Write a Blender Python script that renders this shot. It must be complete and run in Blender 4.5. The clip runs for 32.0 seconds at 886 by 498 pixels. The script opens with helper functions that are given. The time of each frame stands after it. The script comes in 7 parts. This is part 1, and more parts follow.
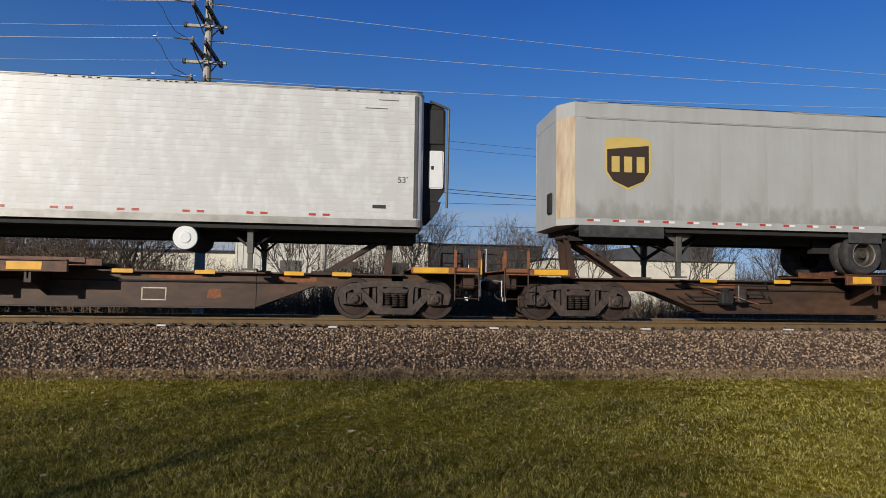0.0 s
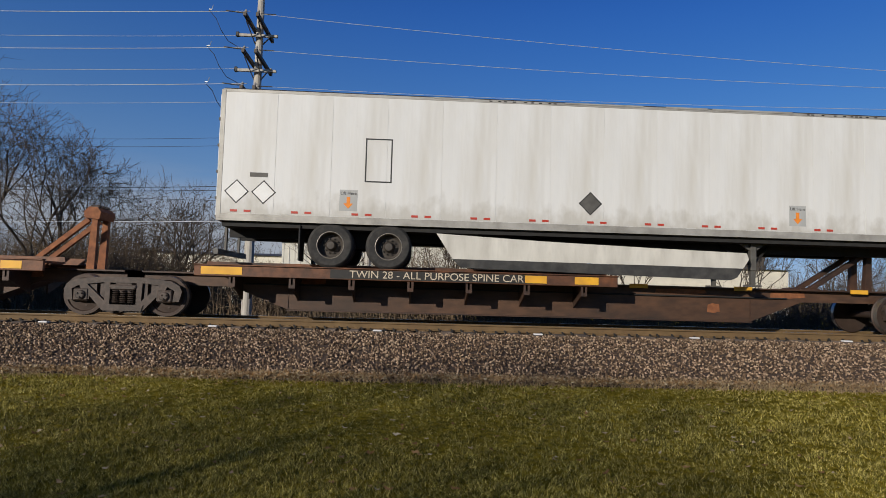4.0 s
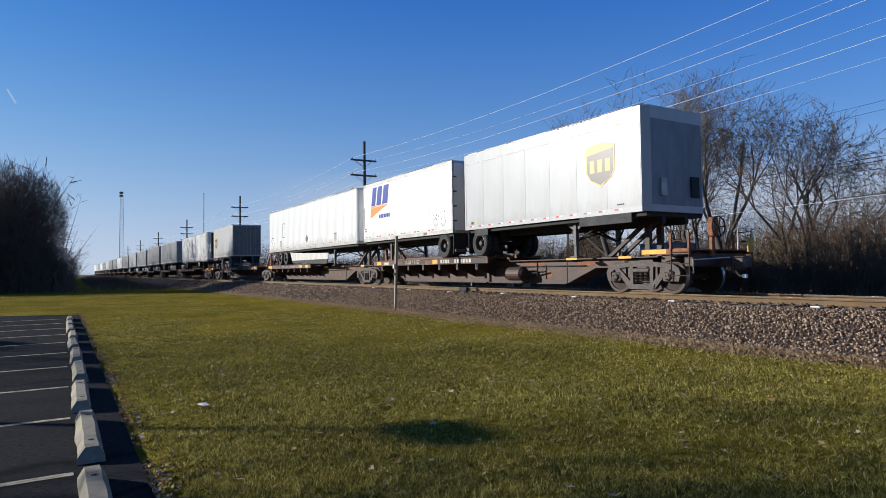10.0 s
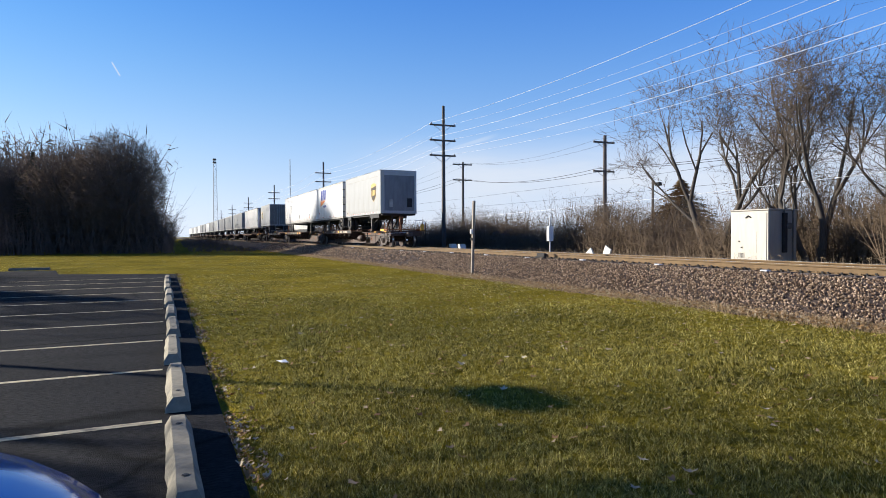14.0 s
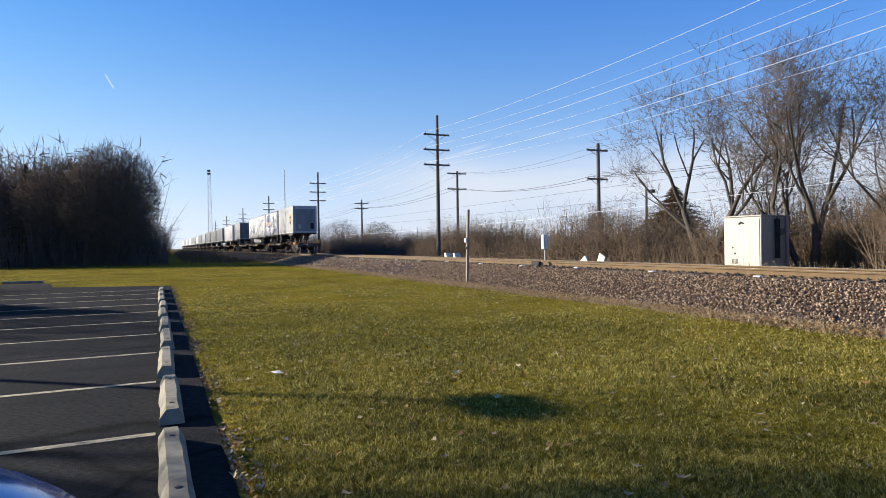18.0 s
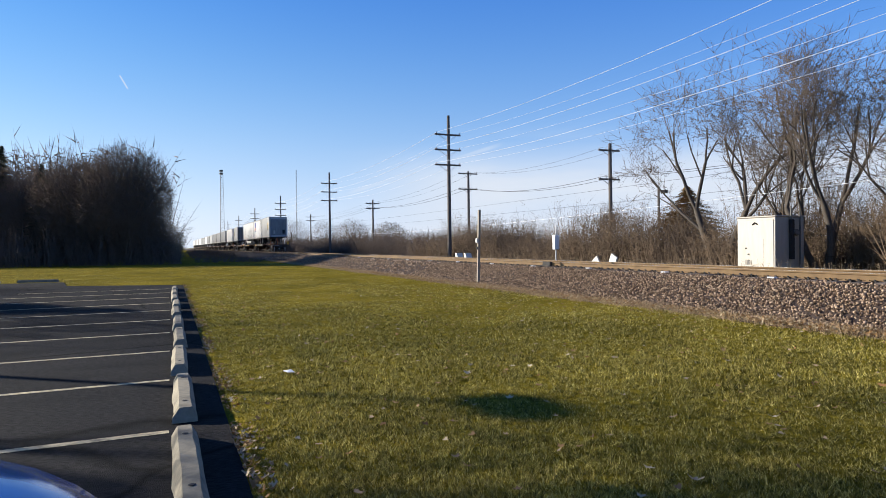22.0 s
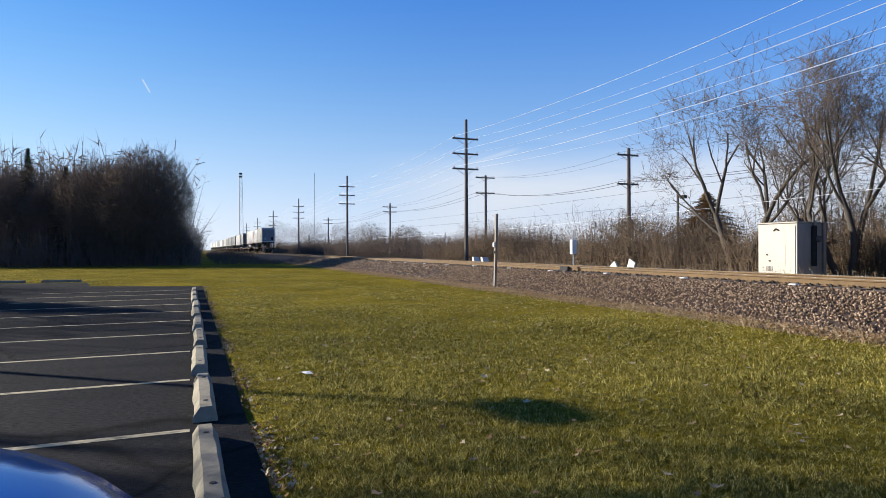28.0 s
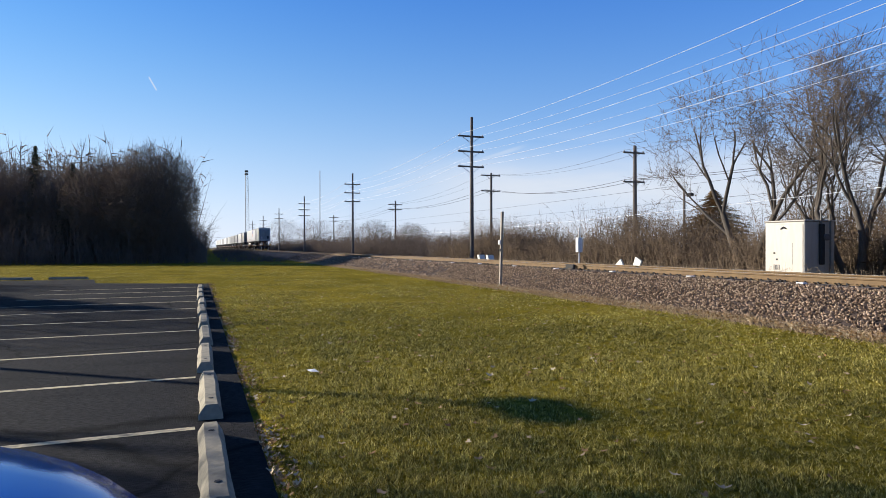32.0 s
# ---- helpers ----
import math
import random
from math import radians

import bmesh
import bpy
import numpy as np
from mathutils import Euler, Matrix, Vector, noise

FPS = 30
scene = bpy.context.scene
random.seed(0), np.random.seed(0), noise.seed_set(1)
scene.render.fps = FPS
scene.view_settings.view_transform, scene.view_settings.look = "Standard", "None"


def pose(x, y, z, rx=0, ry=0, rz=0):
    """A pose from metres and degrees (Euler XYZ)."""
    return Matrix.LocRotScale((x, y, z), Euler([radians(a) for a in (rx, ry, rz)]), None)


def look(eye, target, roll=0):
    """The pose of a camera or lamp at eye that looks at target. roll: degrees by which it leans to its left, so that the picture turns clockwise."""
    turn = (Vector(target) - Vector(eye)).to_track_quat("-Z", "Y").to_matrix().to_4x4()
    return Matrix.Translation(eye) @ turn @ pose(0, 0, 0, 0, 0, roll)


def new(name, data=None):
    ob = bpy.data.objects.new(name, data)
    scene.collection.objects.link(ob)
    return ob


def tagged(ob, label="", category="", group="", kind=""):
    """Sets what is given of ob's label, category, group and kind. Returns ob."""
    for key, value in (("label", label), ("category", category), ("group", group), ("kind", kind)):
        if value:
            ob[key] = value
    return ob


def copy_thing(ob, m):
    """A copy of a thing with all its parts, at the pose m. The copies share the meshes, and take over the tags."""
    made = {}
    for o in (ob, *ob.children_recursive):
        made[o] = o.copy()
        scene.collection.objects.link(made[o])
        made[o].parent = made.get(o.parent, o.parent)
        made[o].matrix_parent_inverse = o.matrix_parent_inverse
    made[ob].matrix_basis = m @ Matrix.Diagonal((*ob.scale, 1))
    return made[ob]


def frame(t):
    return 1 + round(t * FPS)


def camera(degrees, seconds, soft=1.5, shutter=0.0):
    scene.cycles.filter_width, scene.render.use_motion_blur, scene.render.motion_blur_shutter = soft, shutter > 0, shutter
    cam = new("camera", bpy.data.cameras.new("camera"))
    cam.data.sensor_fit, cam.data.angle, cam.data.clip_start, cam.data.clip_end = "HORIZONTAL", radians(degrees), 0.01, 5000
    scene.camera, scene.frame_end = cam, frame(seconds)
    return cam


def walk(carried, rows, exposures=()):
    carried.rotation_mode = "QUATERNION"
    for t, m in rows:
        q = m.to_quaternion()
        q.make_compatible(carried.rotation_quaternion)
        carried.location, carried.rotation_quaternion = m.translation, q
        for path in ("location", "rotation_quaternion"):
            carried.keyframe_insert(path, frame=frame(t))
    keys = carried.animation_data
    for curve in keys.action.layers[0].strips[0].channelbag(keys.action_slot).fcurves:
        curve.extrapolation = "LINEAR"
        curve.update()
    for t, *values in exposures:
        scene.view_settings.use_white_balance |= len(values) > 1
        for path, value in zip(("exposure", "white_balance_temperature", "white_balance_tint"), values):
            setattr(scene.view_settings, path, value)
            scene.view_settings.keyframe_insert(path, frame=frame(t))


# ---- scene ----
cam = camera(71.0, 32.0, soft=0.8, shutter=0.0)
PATH = [
    (0, look((1.000, -0.619, 1.676), (2.180, 9.293, 2.285), 0.88)),
    (0.5, look((0.987, -0.614, 1.676), (2.132, 9.301, 2.283), 0.87)),
    (1, look((0.983, -0.619, 1.675), (2.015, 9.308, 2.301), 0.86)),
    (1.5, look((0.977, -0.611, 1.673), (1.972, 9.320, 2.298), 0.77)),
    (2, look((0.981, -0.617, 1.679), (1.930, 9.317, 2.320), 0.78)),
    (2.5, look((0.969, -0.624, 1.675), (1.873, 9.313, 2.338), 1.20)),
    (4.5, look((0.950, -0.650, 1.675), (1.370, 9.318, 2.355), 1.43)),
    (5, look((0.984, -0.649, 1.698), (1.431, 9.317, 2.391), 1.07)),
    (5.5, look((1.016, -0.655, 1.698), (1.730, 9.294, 2.407), 1.23)),
    (6, look((0.978, -0.647, 1.686), (1.965, 9.279, 2.390), 0.83)),
    (6.5, look((0.975, -0.642, 1.677), (1.983, 9.284, 2.349), 1.03)),
    (7, look((0.866, -0.614, 1.661), (1.696, 9.334, 2.245), 1.08)),
    (7.5, look((0.725, -0.599, 1.656), (0.270, 9.376, 2.188), 0.92)),
    (8, look((0.548, -0.576, 1.617), (-1.968, 9.099, 1.870), 0.96)),
    (8.5, look((0.493, -0.464, 1.614), (-4.030, 8.452, 1.417), 0.58)),
    (9, look((0.438, -0.286, 1.617), (-6.259, 7.139, 1.462), 0.59)),
    (9.5, look((0.269, -0.143, 1.641), (-7.702, 5.886, 1.312), 0.60)),
    (10, look((0.059, -0.130, 1.664), (-8.460, 5.097, 1.992), -0.81)),
    (10.5, look((0.024, -0.057, 1.651), (-8.902, 4.445, 1.866), 0.72)),
    (11, look((0.020, -0.023, 1.635), (-8.941, 4.413, 1.706), 1.64)),
    (11.5, look((-0.001, -0.010, 1.640), (-8.971, 4.407, 1.516), 0.68)),
    (12, look((-0.028, -0.010, 1.646), (-9.032, 4.338, 1.480), -0.22)),
    (12.5, look((-0.020, -0.013, 1.644), (-9.059, 4.262, 1.477), -0.03)),
    (13, look((-0.017, -0.008, 1.638), (-9.102, 4.167, 1.455), -0.17)),
    (14, look((-0.012, -0.009, 1.639), (-9.129, 4.093, 1.428), -0.23)),
    (14.5, look((-0.005, -0.004, 1.641), (-9.132, 4.077, 1.423), -0.41)),
    (16.5, look((0.009, -0.003, 1.645), (-9.101, 4.118, 1.496), -0.45)),
    (17, look((0.020, -0.001, 1.643), (-9.085, 4.132, 1.513), -0.63)),
    (18, look((0.021, 0.004, 1.639), (-9.067, 4.177, 1.573), -0.80)),
    (19, look((0.019, -0.000, 1.631), (-9.083, 4.141, 1.591), -0.68)),
    (20, look((0.014, 0.005, 1.639), (-9.112, 4.094, 1.582), -0.98)),
    (21, look((0.011, -0.000, 1.632), (-9.123, 4.071, 1.584), -0.63)),
    (22, look((0.014, -0.004, 1.638), (-9.144, 4.010, 1.576), -0.65)),
    (23, look((0.000, -0.000, 1.637), (-9.187, 3.949, 1.556), -0.61)),
    (24, look((0.019, -0.008, 1.646), (-9.190, 3.889, 1.603), -0.61)),
    (25, look((0.011, -0.009, 1.634), (-9.202, 3.878, 1.577), -0.67)),
    (25.5, look((0.023, -0.013, 1.634), (-9.188, 3.881, 1.555), -0.40)),
    (27.5, look((0.027, -0.029, 1.635), (-9.223, 3.770, 1.638), -0.08)),
    (28, look((0.029, -0.030, 1.634), (-9.234, 3.739, 1.636), -0.19)),
    (29, look((0.013, -0.026, 1.638), (-9.278, 3.670, 1.616), -0.34)),
    (30, look((0.024, -0.032, 1.648), (-9.271, 3.655, 1.670), 0.10)),
    (31, look((0.004, -0.027, 1.638), (-9.286, 3.674, 1.669), -0.15)),
    (32, look((0.006, -0.024, 1.639), (-9.289, 3.665, 1.604), -0.10)),
]

walk(cam, PATH, exposures=[(0, -0.28, 6400, 10), (0.5, 0.03, 6400, 10), (1, 0.22, 6450, 10), (2, 0.25, 6450, 10), (2.5, 0.2, 6450, 10), (4.5, -0.38, 6450, 10), (6, -0.38, 6450, 10), (7, -0.16, 6400, 10), (8, 0.03, 6350, 10), (9, 0.14, 6150, 10), (10, 0.28, 5950, 10), (11, 0.43, 6000, 10), (12, 0.64, 6250, 10), (13, 0.8, 6300, 10), (17, 0.85, 6450, 10), (32, 0.8, 6450, 10)])

# ---- key numbers of the plan (metres) ----
RAIL_Y, RAIL_Z, GAUGE = 13.944, 0.92, 1.505
TRACK_Y = RAIL_Y + GAUGE / 2
SUN_AZ, SUN_EL = -141.0, 17.5
# travel of the train along the track, time by time
TRAVEL = [(0, 61.95), (1, 54.5), (2.5, 43.3), (4.5, 28.5), (5, 24.8), (6, 17.4), (7, 9.95), (8, 2.6), (9, -4.55), (10, -11.7),
          (11, -18.85), (12, -26.0), (13, -33.1), (14.5, -43.75), (16.5, -57.8), (18, -68.2), (20, -81.5), (22, -94.6), (24, -107.4),
          (25.5, -116.3), (28, -130.8), (30, -140.8), (32, -149.8)]

# ---- world and sun ----
world = bpy.data.worlds.new("sky")
scene.world = world
world.use_nodes = True
wn, wl = world.node_tree.nodes, world.node_tree.links
bg = wn["Background"]
sky = wn.new("ShaderNodeTexSky")
sky.sky_type, sky.sun_disc = 'NISHITA', False
sky.sun_elevation, sky.sun_rotation = radians(SUN_EL), radians(-SUN_AZ)
sky.altitude, sky.air_density, sky.dust_density, sky.ozone_density = 200, 1.0, 0.1, 1.6
_az, _el = radians(SUN_AZ), radians(SUN_EL)
SUN_DIR = Vector((math.sin(_az) * math.cos(_el), math.cos(_az) * math.cos(_el), math.sin(_el)))
wc = wn.new("ShaderNodeTexCoord")
wsep = wn.new("ShaderNodeSeparateXYZ")
wl.new(wc.outputs["Generated"], wsep.inputs[0])


def world_math(op, a, b=0.0, clamp=False):
    n = wn.new("ShaderNodeMath")
    n.operation, n.use_clamp = op, clamp
    for k, v in enumerate((a, b)):
        if isinstance(v, (int, float)):
            n.inputs[k].default_value = v
        else:
            wl.new(v, n.inputs[k])
    return n.outputs[0]


def world_dot(v):
    n = wn.new("ShaderNodeVectorMath")
    n.operation = 'DOT_PRODUCT'
    n.inputs[1].default_value = v
    wl.new(wc.outputs["Generated"], n.inputs[0])
    return n.outputs["Value"]


def world_range(source, a, b, lo, hi):
    n = wn.new("ShaderNodeMapRange")
    n.interpolation_type = 'SMOOTHSTEP'
    n.inputs["From Min"].default_value, n.inputs["From Max"].default_value = a, b
    n.inputs["To Min"].default_value, n.inputs["To Max"].default_value = lo, hi
    wl.new(source, n.inputs["Value"])
    return n.outputs[0]


# clear dome: each colour falls off with height and follows the angle to the sun
w_up = world_math('MAXIMUM', wsep.outputs["Z"], 0.0)
w_high = world_math('MINIMUM', world_math('POWER', world_math('ADD', world_math('MULTIPLY', w_up, w_up), 0.006), 0.5), 0.5)
w_sun = world_dot(SUN_DIR)
w_sun2 = world_math('MULTIPLY', w_sun, w_sun)
wcomb = wn.new("ShaderNodeCombineXYZ")
for axis, (ka, kb, kc, kd) in zip("XYZ", ((-0.557, -7.30, 0.269, 0.466), (-0.648, -3.52, 0.068, 0.572), (-0.556, -0.79, -0.107, 0.518))):
    e = world_math('ADD', world_math('ADD', world_math('MULTIPLY', w_high, kb), ka), world_math('ADD', world_math('MULTIPLY', w_sun, kc), world_math('MULTIPLY', w_sun2, kd)))
    wl.new(world_math('MULTIPLY', world_math('POWER', 2.71828, e), 15.6), wcomb.inputs[axis])
wmix = wn.new("ShaderNodeMixRGB")
wmix.inputs["Fac"].default_value = 0.1
wl.new(wcomb.outputs[0], wmix.inputs["Color1"])
wl.new(sky.outputs[0], wmix.inputs["Color2"])
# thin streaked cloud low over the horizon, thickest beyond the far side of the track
wm = wn.new("ShaderNodeMapping")
wm.inputs["Scale"].default_value = (1.0, 1.0, 7.0)
wl.new(wc.outputs["Generated"], wm.inputs["Vector"])
wno = wn.new("ShaderNodeTexNoise")
wno.inputs["Scale"].default_value, wno.inputs["Detail"].default_value, wno.inputs["Roughness"].default_value = 2.2, 7, 0.55
wl.new(wm.outputs["Vector"], wno.inputs["Vector"])
w_veil = world_math('MULTIPLY', world_math('MULTIPLY', world_range(wno.outputs["Fac"], 0.45, 0.66, 0.0, 0.75), world_range(wsep.outputs["Z"], 0.03, 0.21, 1.0, 0.0)), world_range(world_dot((-0.17, 0.985, 0)), 0.35, 0.62, 0.0, 1.0))
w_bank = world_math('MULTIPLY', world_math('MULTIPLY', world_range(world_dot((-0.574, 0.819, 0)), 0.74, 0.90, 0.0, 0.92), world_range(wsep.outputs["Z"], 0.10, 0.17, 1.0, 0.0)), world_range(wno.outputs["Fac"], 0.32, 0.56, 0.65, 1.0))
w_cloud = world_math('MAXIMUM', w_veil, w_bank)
# old vapour trails
for a, b, wide, amount in (((-0.958, 0.268, 0.087), (-0.868, 0.471, 0.155), 0.0055, 0.42), ((-0.961, -0.061, 0.238), (-0.964, -0.052, 0.222), 0.0016, 0.6)):
    a, b = Vector(a).normalized(), Vector(b).normalized()
    mid, side = (a + b).normalized(), a.cross(b).normalized()
    reach = mid.dot(a)
    off = world_math('ABSOLUTE', world_dot(side))
    trail = world_math('MULTIPLY', world_range(off, wide * 0.2, wide, amount, 0.0), world_range(world_dot(mid), 1 - (1 - reach) * 1.5, 1 - (1 - reach) * 0.7, 0.0, 1.0))
    w_cloud = world_math('MAXIMUM', w_cloud, trail)
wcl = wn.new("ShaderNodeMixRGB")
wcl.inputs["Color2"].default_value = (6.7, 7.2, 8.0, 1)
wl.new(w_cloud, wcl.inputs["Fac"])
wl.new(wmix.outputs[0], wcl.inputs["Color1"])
# the dome deepens towards the zenith
wzm = wn.new("ShaderNodeVectorMath")
wzm.operation = 'SCALE'
wl.new(wcl.outputs[0], wzm.inputs[0])
wl.new(world_range(wsep.outputs["Z"], 0.38, 0.85, 1.0, 0.2), wzm.inputs["Scale"])
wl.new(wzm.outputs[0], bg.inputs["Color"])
bg.inputs["Strength"].default_value = 0.064

sun_data = bpy.data.lights.new("sun", 'SUN')
sun_data.energy, sun_data.angle, sun_data.color = 5.0, radians(0.53), (1.0, 0.92, 0.80)
sun = new("sun", sun_data)
sun.matrix_world = look((0, 0, 60), Vector((0, 0, 60)) - SUN_DIR)


# ---- materials ----
def mat(name, base, rough=0.7, metal=0.0, var=0.2, scale=6.0, dirt=None, dirt_amt=0.5, dirt_scale=1.2, stretch=(1, 1, 1), bump=0.15, bscale=60.0, rand=0.0, spec=0.5, low=None):
    """A procedural surface: base colour with fine variation, broad dirt, relief; low: (height, colour, amount) of road grime splashed up from the lower edge."""
    m = bpy.data.materials.new(name)
    m.use_nodes = True
    n, l = m.node_tree.nodes, m.node_tree.links
    b = n["Principled BSDF"]
    b.inputs["Roughness"].default_value, b.inputs["Metallic"].default_value = rough, metal
    b.inputs["Specular IOR Level"].default_value = spec
    co = n.new("ShaderNodeTexCoord")
    mp = n.new("ShaderNodeMapping")
    mp.inputs["Scale"].default_value = stretch
    l.new(co.outputs["Object"], mp.inputs["Vector"])
    nz = n.new("ShaderNodeTexNoise")
    nz.inputs["Scale"].default_value, nz.inputs["Detail"].default_value = scale, 5
    l.new(mp.outputs[0], nz.inputs["Vector"])
    rp = n.new("ShaderNodeMapRange")
    rp.inputs["From Min"].default_value, rp.inputs["From Max"].default_value = 0.3, 0.7
    rp.inputs["To Min"].default_value, rp.inputs["To Max"].default_value = 1 - var, 1 + var
    l.new(nz.outputs["Fac"], rp.inputs["Value"])
    mul = n.new("ShaderNodeVectorMath")
    mul.operation = 'SCALE'
    mul.inputs[0].default_value = base
    l.new(rp.outputs[0], mul.inputs["Scale"])
    out = mul.outputs[0]
    if dirt:
        nd = n.new("ShaderNodeTexNoise")
        nd.inputs["Scale"].default_value, nd.inputs["Detail"].default_value, nd.inputs["Roughness"].default_value = dirt_scale, 8, 0.6
        l.new(mp.outputs[0], nd.inputs["Vector"])
        rd = n.new("ShaderNodeMapRange")
        rd.inputs["From Min"].default_value, rd.inputs["From Max"].default_value, rd.inputs["To Max"].default_value = 0.45, 0.72, dirt_amt
        l.new(nd.outputs["Fac"], rd.inputs["Value"])
        mx = n.new("ShaderNodeMixRGB")
        mx.inputs["Color2"].default_value = (*dirt, 1)
        l.new(rd.outputs[0], mx.inputs["Fac"])
        l.new(out, mx.inputs["Color1"])
        out = mx.outputs[0]
    if low:
        sz = n.new("ShaderNodeSeparateXYZ")
        l.new(co.outputs["Object"], sz.inputs[0])
        mp2 = n.new("ShaderNodeMapping")
        mp2.inputs["Scale"].default_value = (2.6, 1.0, 1.6)
        oi2 = n.new("ShaderNodeObjectInfo")
        av = n.new("ShaderNodeVectorMath")
        l.new(co.outputs["Object"], av.inputs[0])
        l.new(oi2.outputs["Location"], av.inputs[1])
        l.new(av.outputs[0], mp2.inputs["Vector"])
        ns = n.new("ShaderNodeTexNoise")
        ns.inputs["Scale"].default_value, ns.inputs["Detail"].default_value = 1.6, 8
        l.new(mp2.outputs[0], ns.inputs["Vector"])
        hz = n.new("ShaderNodeMapRange")
        hz.inputs["From Min"].default_value, hz.inputs["From Max"].default_value, hz.inputs["To Min"].default_value, hz.inputs["To Max"].default_value = 0.0, low[0], 0.36, -0.22
        l.new(sz.outputs["Z"], hz.inputs["Value"])
        ad = n.new("ShaderNodeMath")
        l.new(ns.outputs["Fac"], ad.inputs[0])
        l.new(hz.outputs[0], ad.inputs[1])
        fr = n.new("ShaderNodeMapRange")
        fr.inputs["From Min"].default_value, fr.inputs["From Max"].default_value, fr.inputs["To Max"].default_value = 0.5, 0.85, low[2]
        l.new(ad.outputs[0], fr.inputs["Value"])
        ml = n.new("ShaderNodeMixRGB")
        ml.inputs["Color2"].default_value = (*low[1], 1)
        l.new(fr.outputs[0], ml.inputs["Fac"])
        l.new(out, ml.inputs["Color1"])
        out = ml.outputs[0]
    if rand:
        oi = n.new("ShaderNodeObjectInfo")
        rr = n.new("ShaderNodeMapRange")
        rr.inputs["To Min"].default_value, rr.inputs["To Max"].default_value = 1 - rand, 1 + rand
        l.new(oi.outputs["Random"], rr.inputs["Value"])
        m2 = n.new("ShaderNodeVectorMath")
        m2.operation = 'SCALE'
        l.new(out, m2.inputs[0])
        l.new(rr.outputs[0], m2.inputs["Scale"])
        out = m2.outputs[0]
    l.new(out, b.inputs["Base Color"])
    if bump:
        nb = n.new("ShaderNodeTexNoise")
        nb.inputs["Scale"].default_value, nb.inputs["Detail"].default_value = bscale, 4
        l.new(co.outputs["Object"], nb.inputs["Vector"])
        bp = n.new("ShaderNodeBump")
        bp.inputs["Strength"].default_value, bp.inputs["Distance"].default_value = bump, 0.02
        l.new(nb.outputs["Fac"], bp.inputs["Height"])
        l.new(bp.outputs[0], b.inputs["Normal"])
    return m


def island_mat(name, c1, c2, c3, rough=0.85, spec=0.3, thin=0.0, clump=None):
    """Loose joined pieces: each takes its own colour between three."""
    m = bpy.data.materials.new(name)
    m.use_nodes = True
    n, l = m.node_tree.nodes, m.node_tree.links
    b = n["Principled BSDF"]
    b.inputs["Roughness"].default_value, b.inputs["Specular IOR Level"].default_value = rough, spec
    g = n.new("ShaderNodeNewGeometry")
    r = n.new("ShaderNodeValToRGB")
    r.color_ramp.elements[0].color, r.color_ramp.elements[1].color = (*c1, 1), (*c3, 1)
    r.color_ramp.elements.new(0.5).color = (*c2, 1)
    l.new(g.outputs["Random Per Island"], r.inputs["Fac"])
    out = r.outputs["Color"]
    if clump:
        co = n.new("ShaderNodeTexCoord")
        for scale, lo, hi in clump:
            nz = n.new("ShaderNodeTexNoise")
            nz.inputs["Scale"].default_value, nz.inputs["Detail"].default_value = scale, 3
            l.new(co.outputs["Object"], nz.inputs["Vector"])
            mr = n.new("ShaderNodeMapRange")
            mr.inputs["From Min"].default_value, mr.inputs["From Max"].default_value, mr.inputs["To Min"].default_value, mr.inputs["To Max"].default_value = 0.33, 0.67, lo, hi
            l.new(nz.outputs["Fac"], mr.inputs["Value"])
            sc = n.new("ShaderNodeVectorMath")
            sc.operation = 'SCALE'
            l.new(out, sc.inputs[0])
            l.new(mr.outputs[0], sc.inputs["Scale"])
            out = sc.outputs[0]
    l.new(out, b.inputs["Base Color"])
    if thin:
        tb = n.new("ShaderNodeBsdfTranslucent")
        l.new(out, tb.inputs["Color"])
        ms = n.new("ShaderNodeMixShader")
        ms.inputs["Fac"].default_value = thin
        l.new(b.outputs[0], ms.inputs[1])
        l.new(tb.outputs[0], ms.inputs[2])
        l.new(ms.outputs[0], n["Material Output"].inputs["Surface"])
    return m


M_STEEL = mat("brown_steel", (0.058, 0.028, 0.016), 0.6, 0, 0.3, 7, (0.022, 0.015, 0.012), 0.85, 1.1, bump=0.25, bscale=30)
M_SILL = mat("sill_steel", (0.078, 0.039, 0.021), 0.6, 0, 0.3, 5, (0.022, 0.017, 0.014), 0.85, 0.9, stretch=(0.6, 1, 1.6), bump=0.2)
M_DECK = mat("deck_steel", (0.15, 0.058, 0.024), 0.6, 0, 0.4, 6, (0.028, 0.018, 0.014), 1.0, 0.8, bump=0.25, bscale=30)
M_RUST = mat("orange_rust", (0.24, 0.09, 0.035), 0.8, 0, 0.3, 8, (0.14, 0.05, 0.025), 0.8, 2.5, bump=0.3, bscale=40)
M_TRUCK = mat("truck_casting", (0.066, 0.046, 0.036), 0.6, 0, 0.35, 9, (0.02, 0.015, 0.012), 0.85, 3.0, bump=0.3, bscale=40)
M_WHEEL = mat("wheel_steel", (0.05, 0.032, 0.024), 0.6, 0.3, 0.2, 5, (0.05, 0.04, 0.035), 0.6, 2)
M_TREAD = mat("bright_steel", (0.5, 0.47, 0.43), 0.35, 0.9, 0.15, 8)
M_YELLOW = mat("yellow_paint", (0.80, 0.42, 0.03), 0.55, 0, 0.15, 6, (0.35, 0.16, 0.04), 0.6, 3)
M_WHITELET = mat("letter_white", (0.58, 0.50, 0.38), 0.7, 0, 0.2, 12, (0.2, 0.13, 0.08), 0.6, 5)
M_BLACKP = mat("black_panel", (0.02, 0.018, 0.016), 0.6, 0, 0.2, 6)
